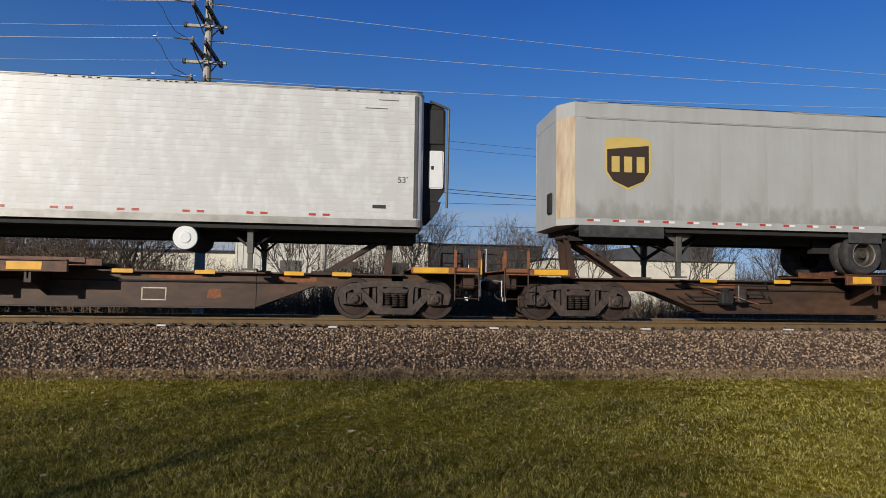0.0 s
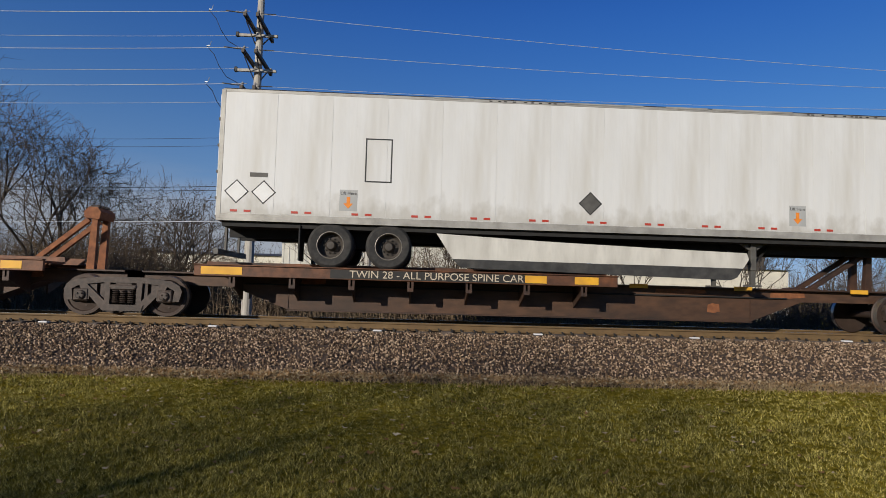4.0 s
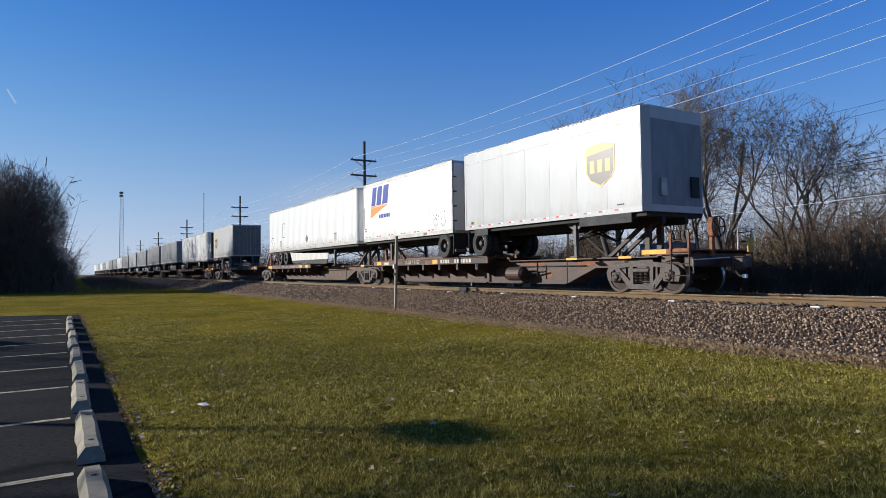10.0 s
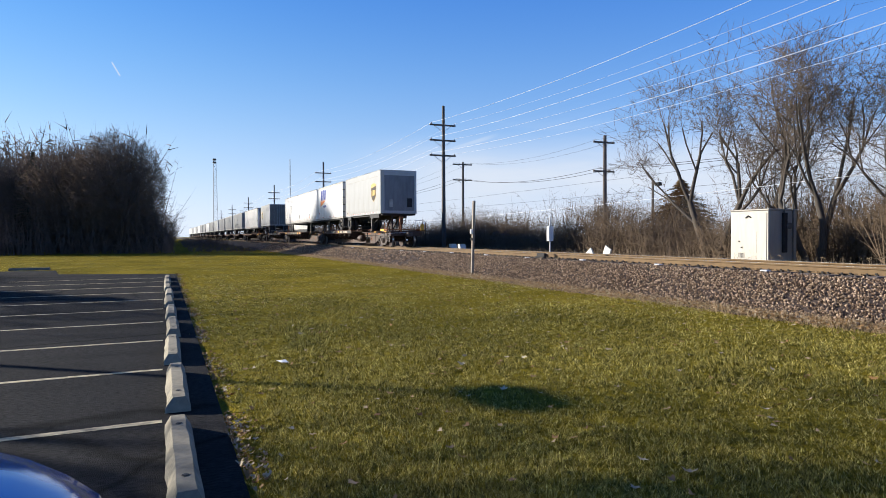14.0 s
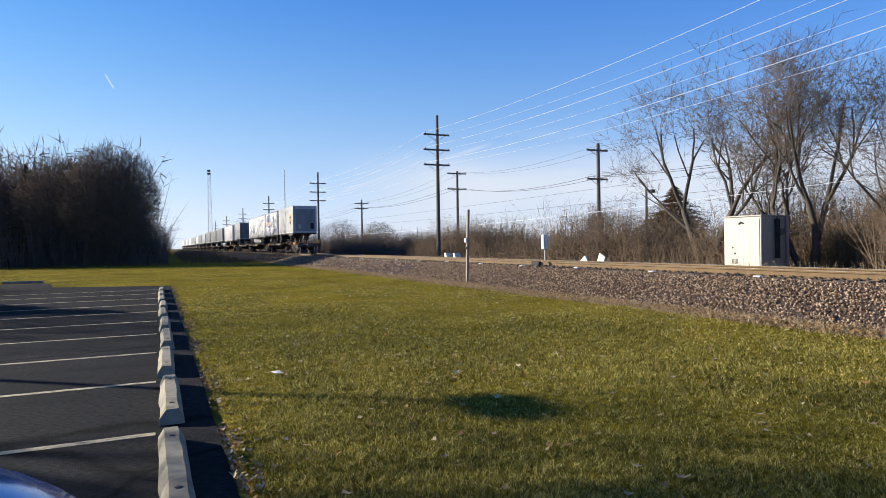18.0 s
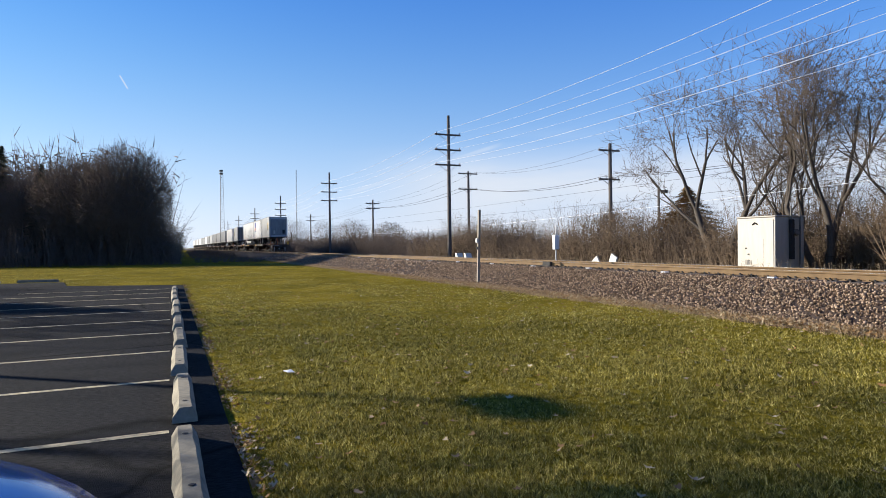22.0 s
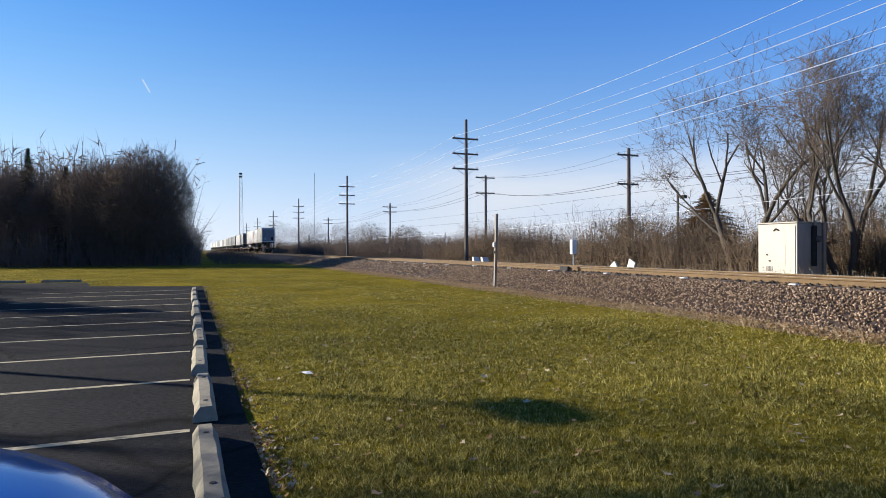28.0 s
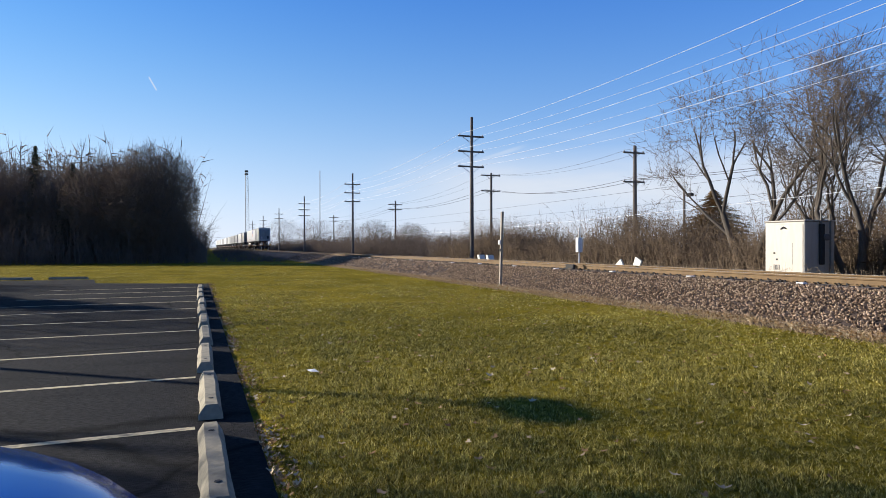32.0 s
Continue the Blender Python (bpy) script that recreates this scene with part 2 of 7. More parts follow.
M_WHITE = mat("white_paint", (0.69, 0.69, 0.675), 0.42, 0, 0.04, 3, (0.46, 0.42, 0.34), 0.4, 0.8, stretch=(2.4, 1, 0.3), bump=0.05, bscale=6, low=(0.7, (0.36, 0.33, 0.27), 0.5))
M_WHITE2 = mat("bright_white_paint", (0.75, 0.75, 0.74), 0.4, 0, 0.03, 3, (0.62, 0.58, 0.5), 0.35, 0.8, stretch=(1.8, 1, 0.4), bump=0.05, bscale=6, low=(0.7, (0.38, 0.35, 0.30), 0.4))
M_GREY = mat("grey_white_paint", (0.41, 0.415, 0.405), 0.42, 0, 0.04, 3, (0.30, 0.285, 0.25), 0.4, 0.8, stretch=(1.8, 1, 0.5), bump=0.05, bscale=6, low=(0.55, (0.24, 0.235, 0.20), 0.3))
M_GREYSOIL = mat("soiled_grey_paint", (0.41, 0.41, 0.395), 0.45, 0, 0.05, 3, (0.30, 0.285, 0.25), 0.45, 0.8, stretch=(1.8, 1, 0.5), bump=0.05, bscale=6, low=(0.75, (0.17, 0.165, 0.13), 0.5))
M_POSTTAN = mat("rust_streaked_corner", (0.52, 0.42, 0.30), 0.55, 0, 0.12, 4, (0.30, 0.17, 0.09), 0.7, 1.6, stretch=(3, 3, 0.5))
# dark grey with the shade of the rear-facing nose put into the colour
M_NOSESHADE = mat("nose_shade_grey", (0.20, 0.205, 0.21), 0.55, 0.2, 0.1, 3, (0.12, 0.12, 0.12), 0.6, 1.2, stretch=(1, 2, 0.5))
# brownish door colour, made darker to hold the shade at the tail
M_TAILDOOR = mat("brown_door_in_shade", (0.17, 0.155, 0.13), 0.6, 0, 0.12, 4, (0.09, 0.08, 0.065), 0.6, 1.5)
# streaked grey of the far trailers; its dark tone includes the wood's shade
M_STREAKSHADE = mat("streaked_shaded_grey", (0.20, 0.205, 0.205), 0.5, 0, 0.08, 3, (0.16, 0.16, 0.16), 0.75, 1.3, stretch=(4, 1, 0.15), bump=0.05, bscale=6)
M_ALU = mat("aluminium", (0.40, 0.385, 0.35), 0.5, 0.25, 0.12, 5, (0.18, 0.165, 0.14), 0.6, 2)
M_UNDER = mat("underframe_black", (0.018, 0.017, 0.016), 0.8, 0, 0.3, 6)
M_LEG = mat("leg_grey", (0.11, 0.105, 0.095), 0.6, 0.2, 0.25, 6, (0.07, 0.06, 0.05), 0.6, 3)
M_TYRE = mat("tyre_rubber", (0.028, 0.027, 0.026), 0.85, 0, 0.2, 8, (0.09, 0.08, 0.07), 0.5, 4, bump=0.3, bscale=80)
M_RING = mat("rim_ring_steel", (0.30, 0.27, 0.23), 0.5, 0.4, 0.2, 6, (0.08, 0.07, 0.06), 0.6, 5)
M_RIM = mat("rim_steel", (0.06, 0.05, 0.042), 0.6, 0.3, 0.2, 6, (0.08, 0.07, 0.06), 0.6, 5)
M_RED = mat("red_reflector", (0.45, 0.05, 0.03), 0.4, 0, 0.1, 20)
M_WTAPE = mat("white_reflector", (0.75, 0.75, 0.75), 0.35, 0, 0.1, 20)
M_GOLD = mat("gold_print", (0.58, 0.42, 0.12), 0.45, 0, 0.06, 4)
M_BROWN = mat("brown_print", (0.045, 0.028, 0.015), 0.4, 0, 0.1, 4, bump=0, spec=0.6)
M_BLUE = mat("blue_print", (0.015, 0.04, 0.27), 0.42, 0, 0.08, 6, bump=0, spec=0.5)
M_ORANGE = mat("orange_print", (0.80, 0.25, 0.03), 0.42, 0, 0.06, 6, bump=0, spec=0.5)
M_RUBBER = mat("skirt_rubber", (0.035, 0.035, 0.035), 0.8, 0, 0.3, 5, (0.10, 0.095, 0.085), 0.6, 3)
M_SKIRT = mat("side_skirt", (0.62, 0.60, 0.54), 0.5, 0, 0.1, 4, (0.28, 0.26, 0.22), 0.6, 2.0, stretch=(2, 1, 0.5))
M_RAILSIDE = mat("rail_side", (0.150, 0.094, 0.040), 0.8, 0.05, 0.2, 4, (0.13, 0.075, 0.036), 0.6, 1.5, bump=0.2)
M_RAILTOP = mat("rail_top", (0.62, 0.60, 0.57), 0.25, 1.0, 0.1, 3)
M_TIE = mat("tie_wood", (0.11, 0.085, 0.07), 0.9, 0, 0.3, 6, rand=0.4, bump=0.4, bscale=20)
M_POLE = mat("weathered_pole", (0.46, 0.43, 0.38), 0.85, 0, 0.2, 8, (0.2, 0.17, 0.14), 0.6, 2, stretch=(6, 6, 0.4), bump=0.3, bscale=20)
M_POLEDARK = mat("dark_pole", (0.12, 0.10, 0.085), 0.9, 0, 0.25, 8, stretch=(6, 6, 0.4), bump=0.3)
M_GALV = mat("galvanised", (0.5, 0.5, 0.5), 0.45, 0.6, 0.15, 6)
M_WIRE = mat("wire_alu", (0.85, 0.85, 0.85), 0.42, 0.5, 0.1, 3, bump=0)
M_WIREDARK = mat("wire_dark", (0.03, 0.03, 0.03), 0.6, 0, 0.1, 3, bump=0)
M_INSUL = mat("insulator", (0.35, 0.33, 0.32), 0.3, 0, 0.1, 6)
M_CABINET = mat("cabinet_paint", (0.37, 0.345, 0.30), 0.6, 0.3, 0.05, 3, (0.5, 0.46, 0.38), 0.4, 1.6, stretch=(2, 2, 0.4), bump=0.05)
M_CONC = mat("wheel_stop_concrete", (0.29, 0.255, 0.18), 0.9, 0, 0.15, 14, (0.12, 0.108, 0.08), 0.75, 4, bump=0.12, bscale=60, rand=0.08)
M_LINE = mat("line_paint", (0.56, 0.47, 0.29), 0.8, 0, 0.25, 30, (0.035, 0.034, 0.033), 1.0, 11, stretch=(1, 0.5, 1), bump=0.2)
M_POST = mat("post_steel", (0.27, 0.23, 0.18), 0.7, 0.1, 0.2, 6, (0.14, 0.1, 0.07), 0.6, 3)
M_BARK = mat("bark", (0.085, 0.07, 0.056), 0.95, 0, 0.3, 10, (0.08, 0.065, 0.05), 0.6, 3, stretch=(3, 3, 0.5), bump=0.6, bscale=15)
M_TWIG = mat("twig", (0.125, 0.086, 0.052), 0.95, 0, 0.3, 1.2, bump=0)
M_TWIGGREY = mat("grey_twig", (0.10, 0.076, 0.056), 0.95, 0, 0.3, 1.2, bump=0)
M_PAINTBLUE = mat("blue_car_paint", (0.05, 0.18, 0.48), 0.12, 0.35, 0.04, 3, bump=0)
M_GLASS = mat("dark_glass", (0.02, 0.025, 0.03), 0.08, 0, 0.05, 3, bump=0)
M_SHED = mat("pale_cladding", (0.60, 0.58, 0.51), 0.6, 0.1, 0.06, 2, (0.45, 0.42, 0.36), 0.4, 0.6)
M_ROOF = mat("dark_roof", (0.07, 0.07, 0.075), 0.7, 0.1, 0.15, 2)
M_WALLW = mat("cream_block", (0.66, 0.62, 0.52), 0.85, 0, 0.06, 2, (0.5, 0.46, 0.38), 0.4, 0.7)
M_SIGN = mat("sign_white", (0.75, 0.75, 0.73), 0.5, 0, 0.05, 4)
M_INK = mat("ink_black", (0.03, 0.03, 0.03), 0.6, 0, 0.1, 9)


# ---- mesh helpers ----
class Mesh:
    """Collects faces of one part."""

    def __init__(self):
        self.v, self.f = [], []

    def add(self, vs, fs):
        n = len(self.v)
        self.v += [tuple(p) for p in vs]
        self.f += [tuple(i + n for i in q) for q in fs]
        return self

    def box(self, x0, x1, y0, y1, z0, z1, b=0.0):
        if b <= 0:
            vs = [(x, y, z) for x in (x0, x1) for y in (y0, y1) for z in (z0, z1)]
            return self.add(vs, [(0, 1, 3, 2), (4, 6, 7, 5), (0, 4, 5, 1), (2, 3, 7, 6), (0, 2, 6, 4), (1, 5, 7, 3)])
        vs, fs, at = [], [], {}
        for i, x in enumerate((x0, x1)):
            for j, y in enumerate((y0, y1)):
                for k, z in enumerate((z0, z1)):
                    sx, sy, sz = (b if i == 0 else -b), (b if j == 0 else -b), (b if k == 0 else -b)
                    for a, p in enumerate(((x, y + sy, z + sz), (x + sx, y, z + sz), (x + sx, y + sy, z))):
                        at[i, j, k, a] = len(vs)
                        vs.append(p)
        for i in (0, 1):
            fs.append([at[i, j, k, 0] for j, k in ((0, 0), (1, 0), (1, 1), (0, 1))])
            fs.append([at[j, i, k, 1] for j, k in ((0, 0), (0, 1), (1, 1), (1, 0))])
            fs.append([at[j, k, i, 2] for j, k in ((0, 0), (1, 0), (1, 1), (0, 1))])
            for j in (0, 1):
                fs.append([at[i, j, 0, 0], at[i, j, 1, 0], at[i, j, 1, 1], at[i, j, 0, 1]])
                fs.append([at[i, 0, j, 0], at[i, 1, j, 0], at[i, 1, j, 2], at[i, 0, j, 2]])
                fs.append([at[0, i, j, 1], at[1, i, j, 1], at[1, i, j, 2], at[0, i, j, 2]])
                for k in (0, 1):
                    fs.append([at[i, j, k, a] for a in range(3)])
        return self.add(vs, fs)

    def prism(self, poly, a0, a1, axis="y"):
        """poly: corners in the plane across the axis (x, z for y; x, y for z; y, z for x)."""
        put = {"y": lambda p, a: (p[0], a, p[1]), "z": lambda p, a: (p[0], p[1], a), "x": lambda p, a: (a, p[0], p[1])}[axis]
        n = len(poly)
        vs = [put(p, a0) for p in poly] + [put(p, a1) for p in poly]
        return self.add(vs, [tuple(range(n)), tuple(range(2 * n - 1, n - 1, -1))] + [(i, (i + 1) % n, n + (i + 1) % n, n + i) for i in range(n)])

    def tube(self, p0, p1, r0, r1=None, n=8, caps=True):
        p0, p1 = Vector(p0), Vector(p1)
        r1 = r0 if r1 is None else r1
        d = (p1 - p0).normalized()
        a = d.orthogonal().normalized()
        c = d.cross(a)
        ring = [(math.cos(2 * math.pi * i / n), math.sin(2 * math.pi * i / n)) for i in range(n)]
        vs = [p0 + a * (u * r0) + c * (w * r0) for u, w in ring] + [p1 + a * (u * r1) + c * (w * r1) for u, w in ring]
        fs = [(i, (i + 1) % n, n + (i + 1) % n, n + i) for i in range(n)]
        if caps:
            fs += [tuple(range(n - 1, -1, -1)), tuple(range(n, 2 * n))]
        return self.add(vs, fs)

    def beam(self, p0, p1, w, h):
        """A square bar between two points."""
        p0, p1 = Vector(p0), Vector(p1)
        d = (p1 - p0).normalized()
        a = d.cross(Vector((0, 1, 0)))
        a = (a if a.length > 0.1 else d.cross(Vector((1, 0, 0)))).normalized()
        c = d.cross(a)
        vs = [p + a * (s * h / 2) + c * (q * w / 2) for p in (p0, p1) for s, q in ((-1, -1), (1, -1), (1, 1), (-1, 1))]
        return self.add(vs, [(0, 1, 2, 3), (7, 6, 5, 4)] + [(i, (i + 1) % 4, 4 + (i + 1) % 4, 4 + i) for i in range(4)])

    def lathe(self, profile, centre, n=24, axis="y", caps=True):
        """profile: (radius, along) pairs, turned round an axis."""
        vs, fs = [], []
        for r, s in profile:
            for i in range(n):
                c, w = r * math.cos(2 * math.pi * i / n), r * math.sin(2 * math.pi * i / n)
                p = {"y": (c, s, w), "z": (c, w, s), "x": (s, c, w)}[axis]
                vs.append((p[0] + centre[0], p[1] + centre[1], p[2] + centre[2]))
        for k in range(len(profile) - 1):
            fs += [(k * n + i, k * n + (i + 1) % n, (k + 1) * n + (i + 1) % n, (k + 1) * n + i) for i in range(n)]
        if caps:
            fs += [tuple(range(n)), tuple(range((len(profile) - 1) * n, len(profile) * n))]
        return self.add(vs, fs)

    def mesh(self, name, material, smooth=False):
        me = bpy.data.meshes.new(name)
        me.from_pydata(self.v, [], self.f)
        me.materials.append(material)
        bm = bmesh.new()
        bm.from_mesh(me)
        bmesh.ops.recalc_face_normals(bm, faces=bm.faces)
        bm.to_mesh(me)
        bm.free()
        if smooth:
            me.shade_smooth()
            me.set_sharp_from_angle(angle=radians(40))
        return me


def part(name, m, material, parent, label="", smooth=False):
    """Links a mesh as one part under its thing."""
    data = m.mesh(name, material, smooth) if isinstance(m, Mesh) else m
    ob = new(name, data)
    ob.parent = parent
    return tagged(ob, label) if label else ob


def thing(name, label, category, group="", at=(0, 0, 0), kind=""):
    ob = new(name)
    ob.location = at
    return tagged(ob, label, category, group, kind)


def single(name, m, material, label, category, kind="", smooth=False, at=(0, 0, 0)):
    ob = new(name, m.mesh(name, material, smooth) if isinstance(m, Mesh) else m)
    ob.location = at
    return tagged(ob, label, category, "", kind)


def fast_mesh(name, verts, tris, material):
    """A mesh of many loose triangles from arrays."""
    me = bpy.data.meshes.new(name)
    verts, tris = np.asarray(verts, np.float32), np.asarray(tris, np.int32)
    me.vertices.add(len(verts))
    me.vertices.foreach_set("co", verts.ravel())
    me.loops.add(tris.size)
    me.loops.foreach_set("vertex_index", tris.ravel())
    me.polygons.add(len(tris))
    me.polygons.foreach_set("loop_start", np.arange(0, tris.size, 3, dtype=np.int32))
    me.materials.append(material)
    me.update(calc_edges=True)
    return me


def lettering(name, text, size, material, parent, at, label="", turn=(90, 0, 0), wide=1.0):
    """Painted words from the built-in font, as a thin mesh."""
    cu = bpy.data.curves.new(name, 'FONT')
    cu.body, cu.size, cu.extrude, cu.align_x = text, size, 0.001, 'CENTER'
    tmp = new(name + "_curve", cu)
    bpy.context.view_layer.update()
    me = bpy.data.meshes.new_from_object(tmp.evaluated_get(bpy.context.evaluated_depsgraph_get()))
    bpy.data.objects.remove(tmp)
    owner = list(range(len(me.vertices)))

    def root(k):
        while owner[k] != k:
            owner[k] = owner[owner[k]]
            k = owner[k]
        return k
    for e in me.edges:
        owner[root(e.vertices[0])] = root(e.vertices[1])
    faces = {}
    for p in me.polygons:
        faces.setdefault(root(p.vertices[0]), []).append(tuple(p.vertices))
    co = [tuple(v.co) for v in me.vertices]
    bpy.data.meshes.remove(me)
    for group in faces.values():
        used = sorted({k for f in group for k in f})
        at_new = {k: n for n, k in enumerate(used)}
        glyph = bpy.data.meshes.new("letter")
        glyph.from_pydata([co[k] for k in used], [], [tuple(at_new[k] for k in f) for f in group])
        glyph.materials.append(material)
        ob = new("letter", glyph)
        ob.parent = parent
        ob.matrix_basis = pose(*at, *turn) @ Matrix.Diagonal((wide, 1, 1, 1))
        if label:
            tagged(ob, label)


# ---- ground, parking lot, track bed ----
def ground_material():
    m = bpy.data.materials.new("lawn")
    m.use_nodes = True
    n, l = m.node_tree.nodes, m.node_tree.links
    b = n["Principled BSDF"]
    b.inputs["Roughness"].default_value, b.inputs["Specular IOR Level"].default_value = 0.95, 0.02
    co = n.new("ShaderNodeTexCoord")
    cols = []
    for sc, lo, hi, ca, cb in ((0.35, 0.35, 0.65, (0.165, 0.139, 0.014), (0.275, 0.224, 0.025)), (9.0, 0.3, 0.7, (0.5, 0.5, 0.5), (1.4, 1.35, 1.3)), (70.0, 0.3, 0.7, (0.45, 0.5, 0.4), (1.6, 1.5, 1.5))):
        nz = n.new("ShaderNodeTexNoise")
        nz.inputs["Scale"].default_value, nz.inputs["Detail"].default_value = sc, 6
        l.new(co.outputs["Object"], nz.inputs["Vector"])
        r = n.new("ShaderNodeMapRange")
        r.inputs["From Min"].default_value, r.inputs["From Max"].default_value = lo, hi
        l.new(nz.outputs["Fac"], r.inputs["Value"])
        mx = n.new("ShaderNodeMixRGB")
        mx.inputs["Color1"].default_value, mx.inputs["Color2"].default_value = (*ca, 1), (*cb, 1)
        l.new(r.outputs[0], mx.inputs["Fac"])
        cols.append(mx.outputs[0])
    out = cols[0]
    for c in cols[1:]:
        mu = n.new("ShaderNodeMixRGB")
        mu.blend_type, mu.inputs["Fac"].default_value = 'MULTIPLY', 1
        l.new(out, mu.inputs["Color1"])
        l.new(c, mu.inputs["Color2"])
        out = mu.outputs[0]
    l.new(out, b.inputs["Base Color"])
    nb = n.new("ShaderNodeTexNoise")
    nb.inputs["Scale"].default_value, nb.inputs["Detail"].default_value = 45, 6
    l.new(co.outputs["Object"], nb.inputs["Vector"])
    bp = n.new("ShaderNodeBump")
    bp.inputs["Strength"].default_value, bp.inputs["Distance"].default_value = 1.0, 0.06
    l.new(nb.outputs["Fac"], bp.inputs["Height"])
    l.new(bp.outputs[0], b.inputs["Normal"])
    return m


def asphalt_material():
    m = mat("asphalt", (0.0285, 0.0277, 0.0275), 0.92, 0, 0.5, 45, (0.011, 0.011, 0.0118), 0.85, 0.75, stretch=(1, 0.35, 1), bump=0.6, bscale=110, spec=0.06)
    n, l = m.node_tree.nodes, m.node_tree.links
    b = n["Principled BSDF"]
    src = b.inputs["Base Color"].links[0].from_socket
    co = n.new("ShaderNodeTexCoord")
    vo = n.new("ShaderNodeTexVoronoi")
    vo.feature = 'DISTANCE_TO_EDGE'
    vo.inputs["Scale"].default_value = 0.28
    nz = n.new("ShaderNodeTexNoise")
    nz.inputs["Scale"].default_value, nz.inputs["Detail"].default_value = 1.5, 6
    mx = n.new("ShaderNodeMixRGB")
    mx.inputs["Fac"].default_value = 0.25
    l.new(co.outputs["Object"], nz.inputs["Vector"])
    l.new(co.outputs["Object"], mx.inputs["Color1"])
    l.new(nz.outputs["Color"], mx.inputs["Color2"])
    l.new(mx.outputs[0], vo.inputs["Vector"])
    r = n.new("ShaderNodeMapRange")
    r.inputs["From Min"].default_value, r.inputs["From Max"].default_value = 0.0, 0.012
    r.inputs["To Min"].default_value, r.inputs["To Max"].default_value = 0.35, 1.0
    l.new(vo.outputs["Distance"], r.inputs["Value"])
    s = n.new("ShaderNodeVectorMath")
    s.operation = 'SCALE'
    l.new(src, s.inputs[0])
    l.new(r.outputs[0], s.inputs["Scale"])
    l.new(s.outputs[0], b.inputs["Base Color"])
    return m


def grid_sheet(name, xs, ys, zf, material, label, category):
    vs = [(x, y, zf(x, y)) for x in xs for y in ys]
    ny = len(ys)
    fs = [(i * ny + j, (i + 1) * ny + j, (i + 1) * ny + j + 1, i * ny + j + 1) for i in range(len(xs) - 1) for j in range(ny - 1)]
    return single(name, Mesh().add(vs, fs), material, label, category, "structure", True)


M_LAWN, M_ASPHALT = ground_material(), asphalt_material()
_steps = [-3000, -1200, -500, -250, -150] + [x * 4 for x in range(-30, 16)] + [80, 120, 200, 500, 1500, 3000]
_ysteps = [-3000, -1000, -300, -100, -50] + [y * 3 for y in range(-13, 4)] + [10.6, 11.2, 16, 19, 22, 26, 30, 40, 60, 100, 300, 1000, 3000]


def lawn_height(x, y):
    if not -150 < x < 60 or not -39 < y < 12:
        return -0.02
    lot = max(0.0, min(1.0, (y - 0.6) / 1.5)) if x > -38 else 1.0
    return (0.035 * noise.noise((x * 0.3, y * 0.3, 0)) + 0.0) * lot - 0.03 * (1 - lot) - (0.0 if lot > 0 else 0.0)


ground = grid_sheet("ground", _steps, _ysteps, lawn_height, M_LAWN, "mown late-autumn lawn running out to the horizon", "lawn")

LOT = Mesh().add([(12, -40, 0), (12, 0.47, 0), (-30.0, 0.47, 0), (-32.2, -4.3, 0), (-36, -4.9, 0), (-38, -40, 0)], [(0, 1, 2, 3, 4, 5)])
single("parking_lot", LOT, M_ASPHALT, "dark patched asphalt parking lot with fine cracks", "parking lot", "structure")

M_BALLAST = mat("ballast_bed", (0.070, 0.046, 0.034), 0.95, 0, 0.45, 25, (0.036, 0.026, 0.02), 0.5, 1.0, bump=1.0, bscale=28)
_prof = [(10.7, 0.0), (11.3, 0.10), (12.4, 0.50), (13.1, 0.675), (13.55, 0.69), (13.78, 0.62), (14.1, 0.62), (14.3, 0.735), (15.8, 0.74), (16.6, 0.66), (18.0, 0.3), (19.5, 0.12), (24.0, 0.05)]
_bx = [-700, -300, -150] + [x * 1.5 for x in range(-66, 28)] + [60, 120, 300]
_bv = [(x, y, z + (0.03 * noise.noise((x * 1.3, y * 1.3, 3)) if z > 0.05 else -0.01)) for x in _bx for y, z in _prof]
_np = len(_prof)
_bf = [(i * _np + j, (i + 1) * _np + j, (i + 1) * _np + j + 1, i * _np + j + 1) for i in range(len(_bx) - 1) for j in range(_np - 1)]
single("track_bed", Mesh().add(_bv, _bf), M_BALLAST, "raised bed of pinkish grey crushed stone under the track", "track bed", "structure", True)

# rails: a real rail section, far rail and near rail
_sec = [(-0.075, 0), (0.075, 0), (0.075, 0.012), (0.02, 0.035), (0.012, 0.05), (0.012, 0.125), (0.036, 0.14), (0.036, 0.165), (0.028, 0.176), (-0.028, 0.176), (-0.036, 0.165), (-0.036, 0.14), (-0.012, 0.125), (-0.012, 0.05), (-0.02, 0.035), (-0.075, 0.012)]
for _y in (RAIL_Y, RAIL_Y + GAUGE):
    ob = thing("rail", "long welded steel rail with rusty web and polished head", "rail", "rails of the track", (0, _y, RAIL_Z - 0.18), "structure")
    part("rail_body", Mesh().prism(_sec, -700, 300, "x"), M_RAILSIDE, ob)
    part("rail_head", Mesh().box(-700, 300, -0.026, 0.026, 0.1765, 0.18), M_RAILTOP, ob, "polished running surface")


# ---- train ----
MOVERS, WHEELSETS = [], []


def on_train(name, u, label, category, group=""):
    ob = thing(name, label, category, group, (u, TRACK_Y, RAIL_Z))
    MOVERS.append((ob, u))
    return ob


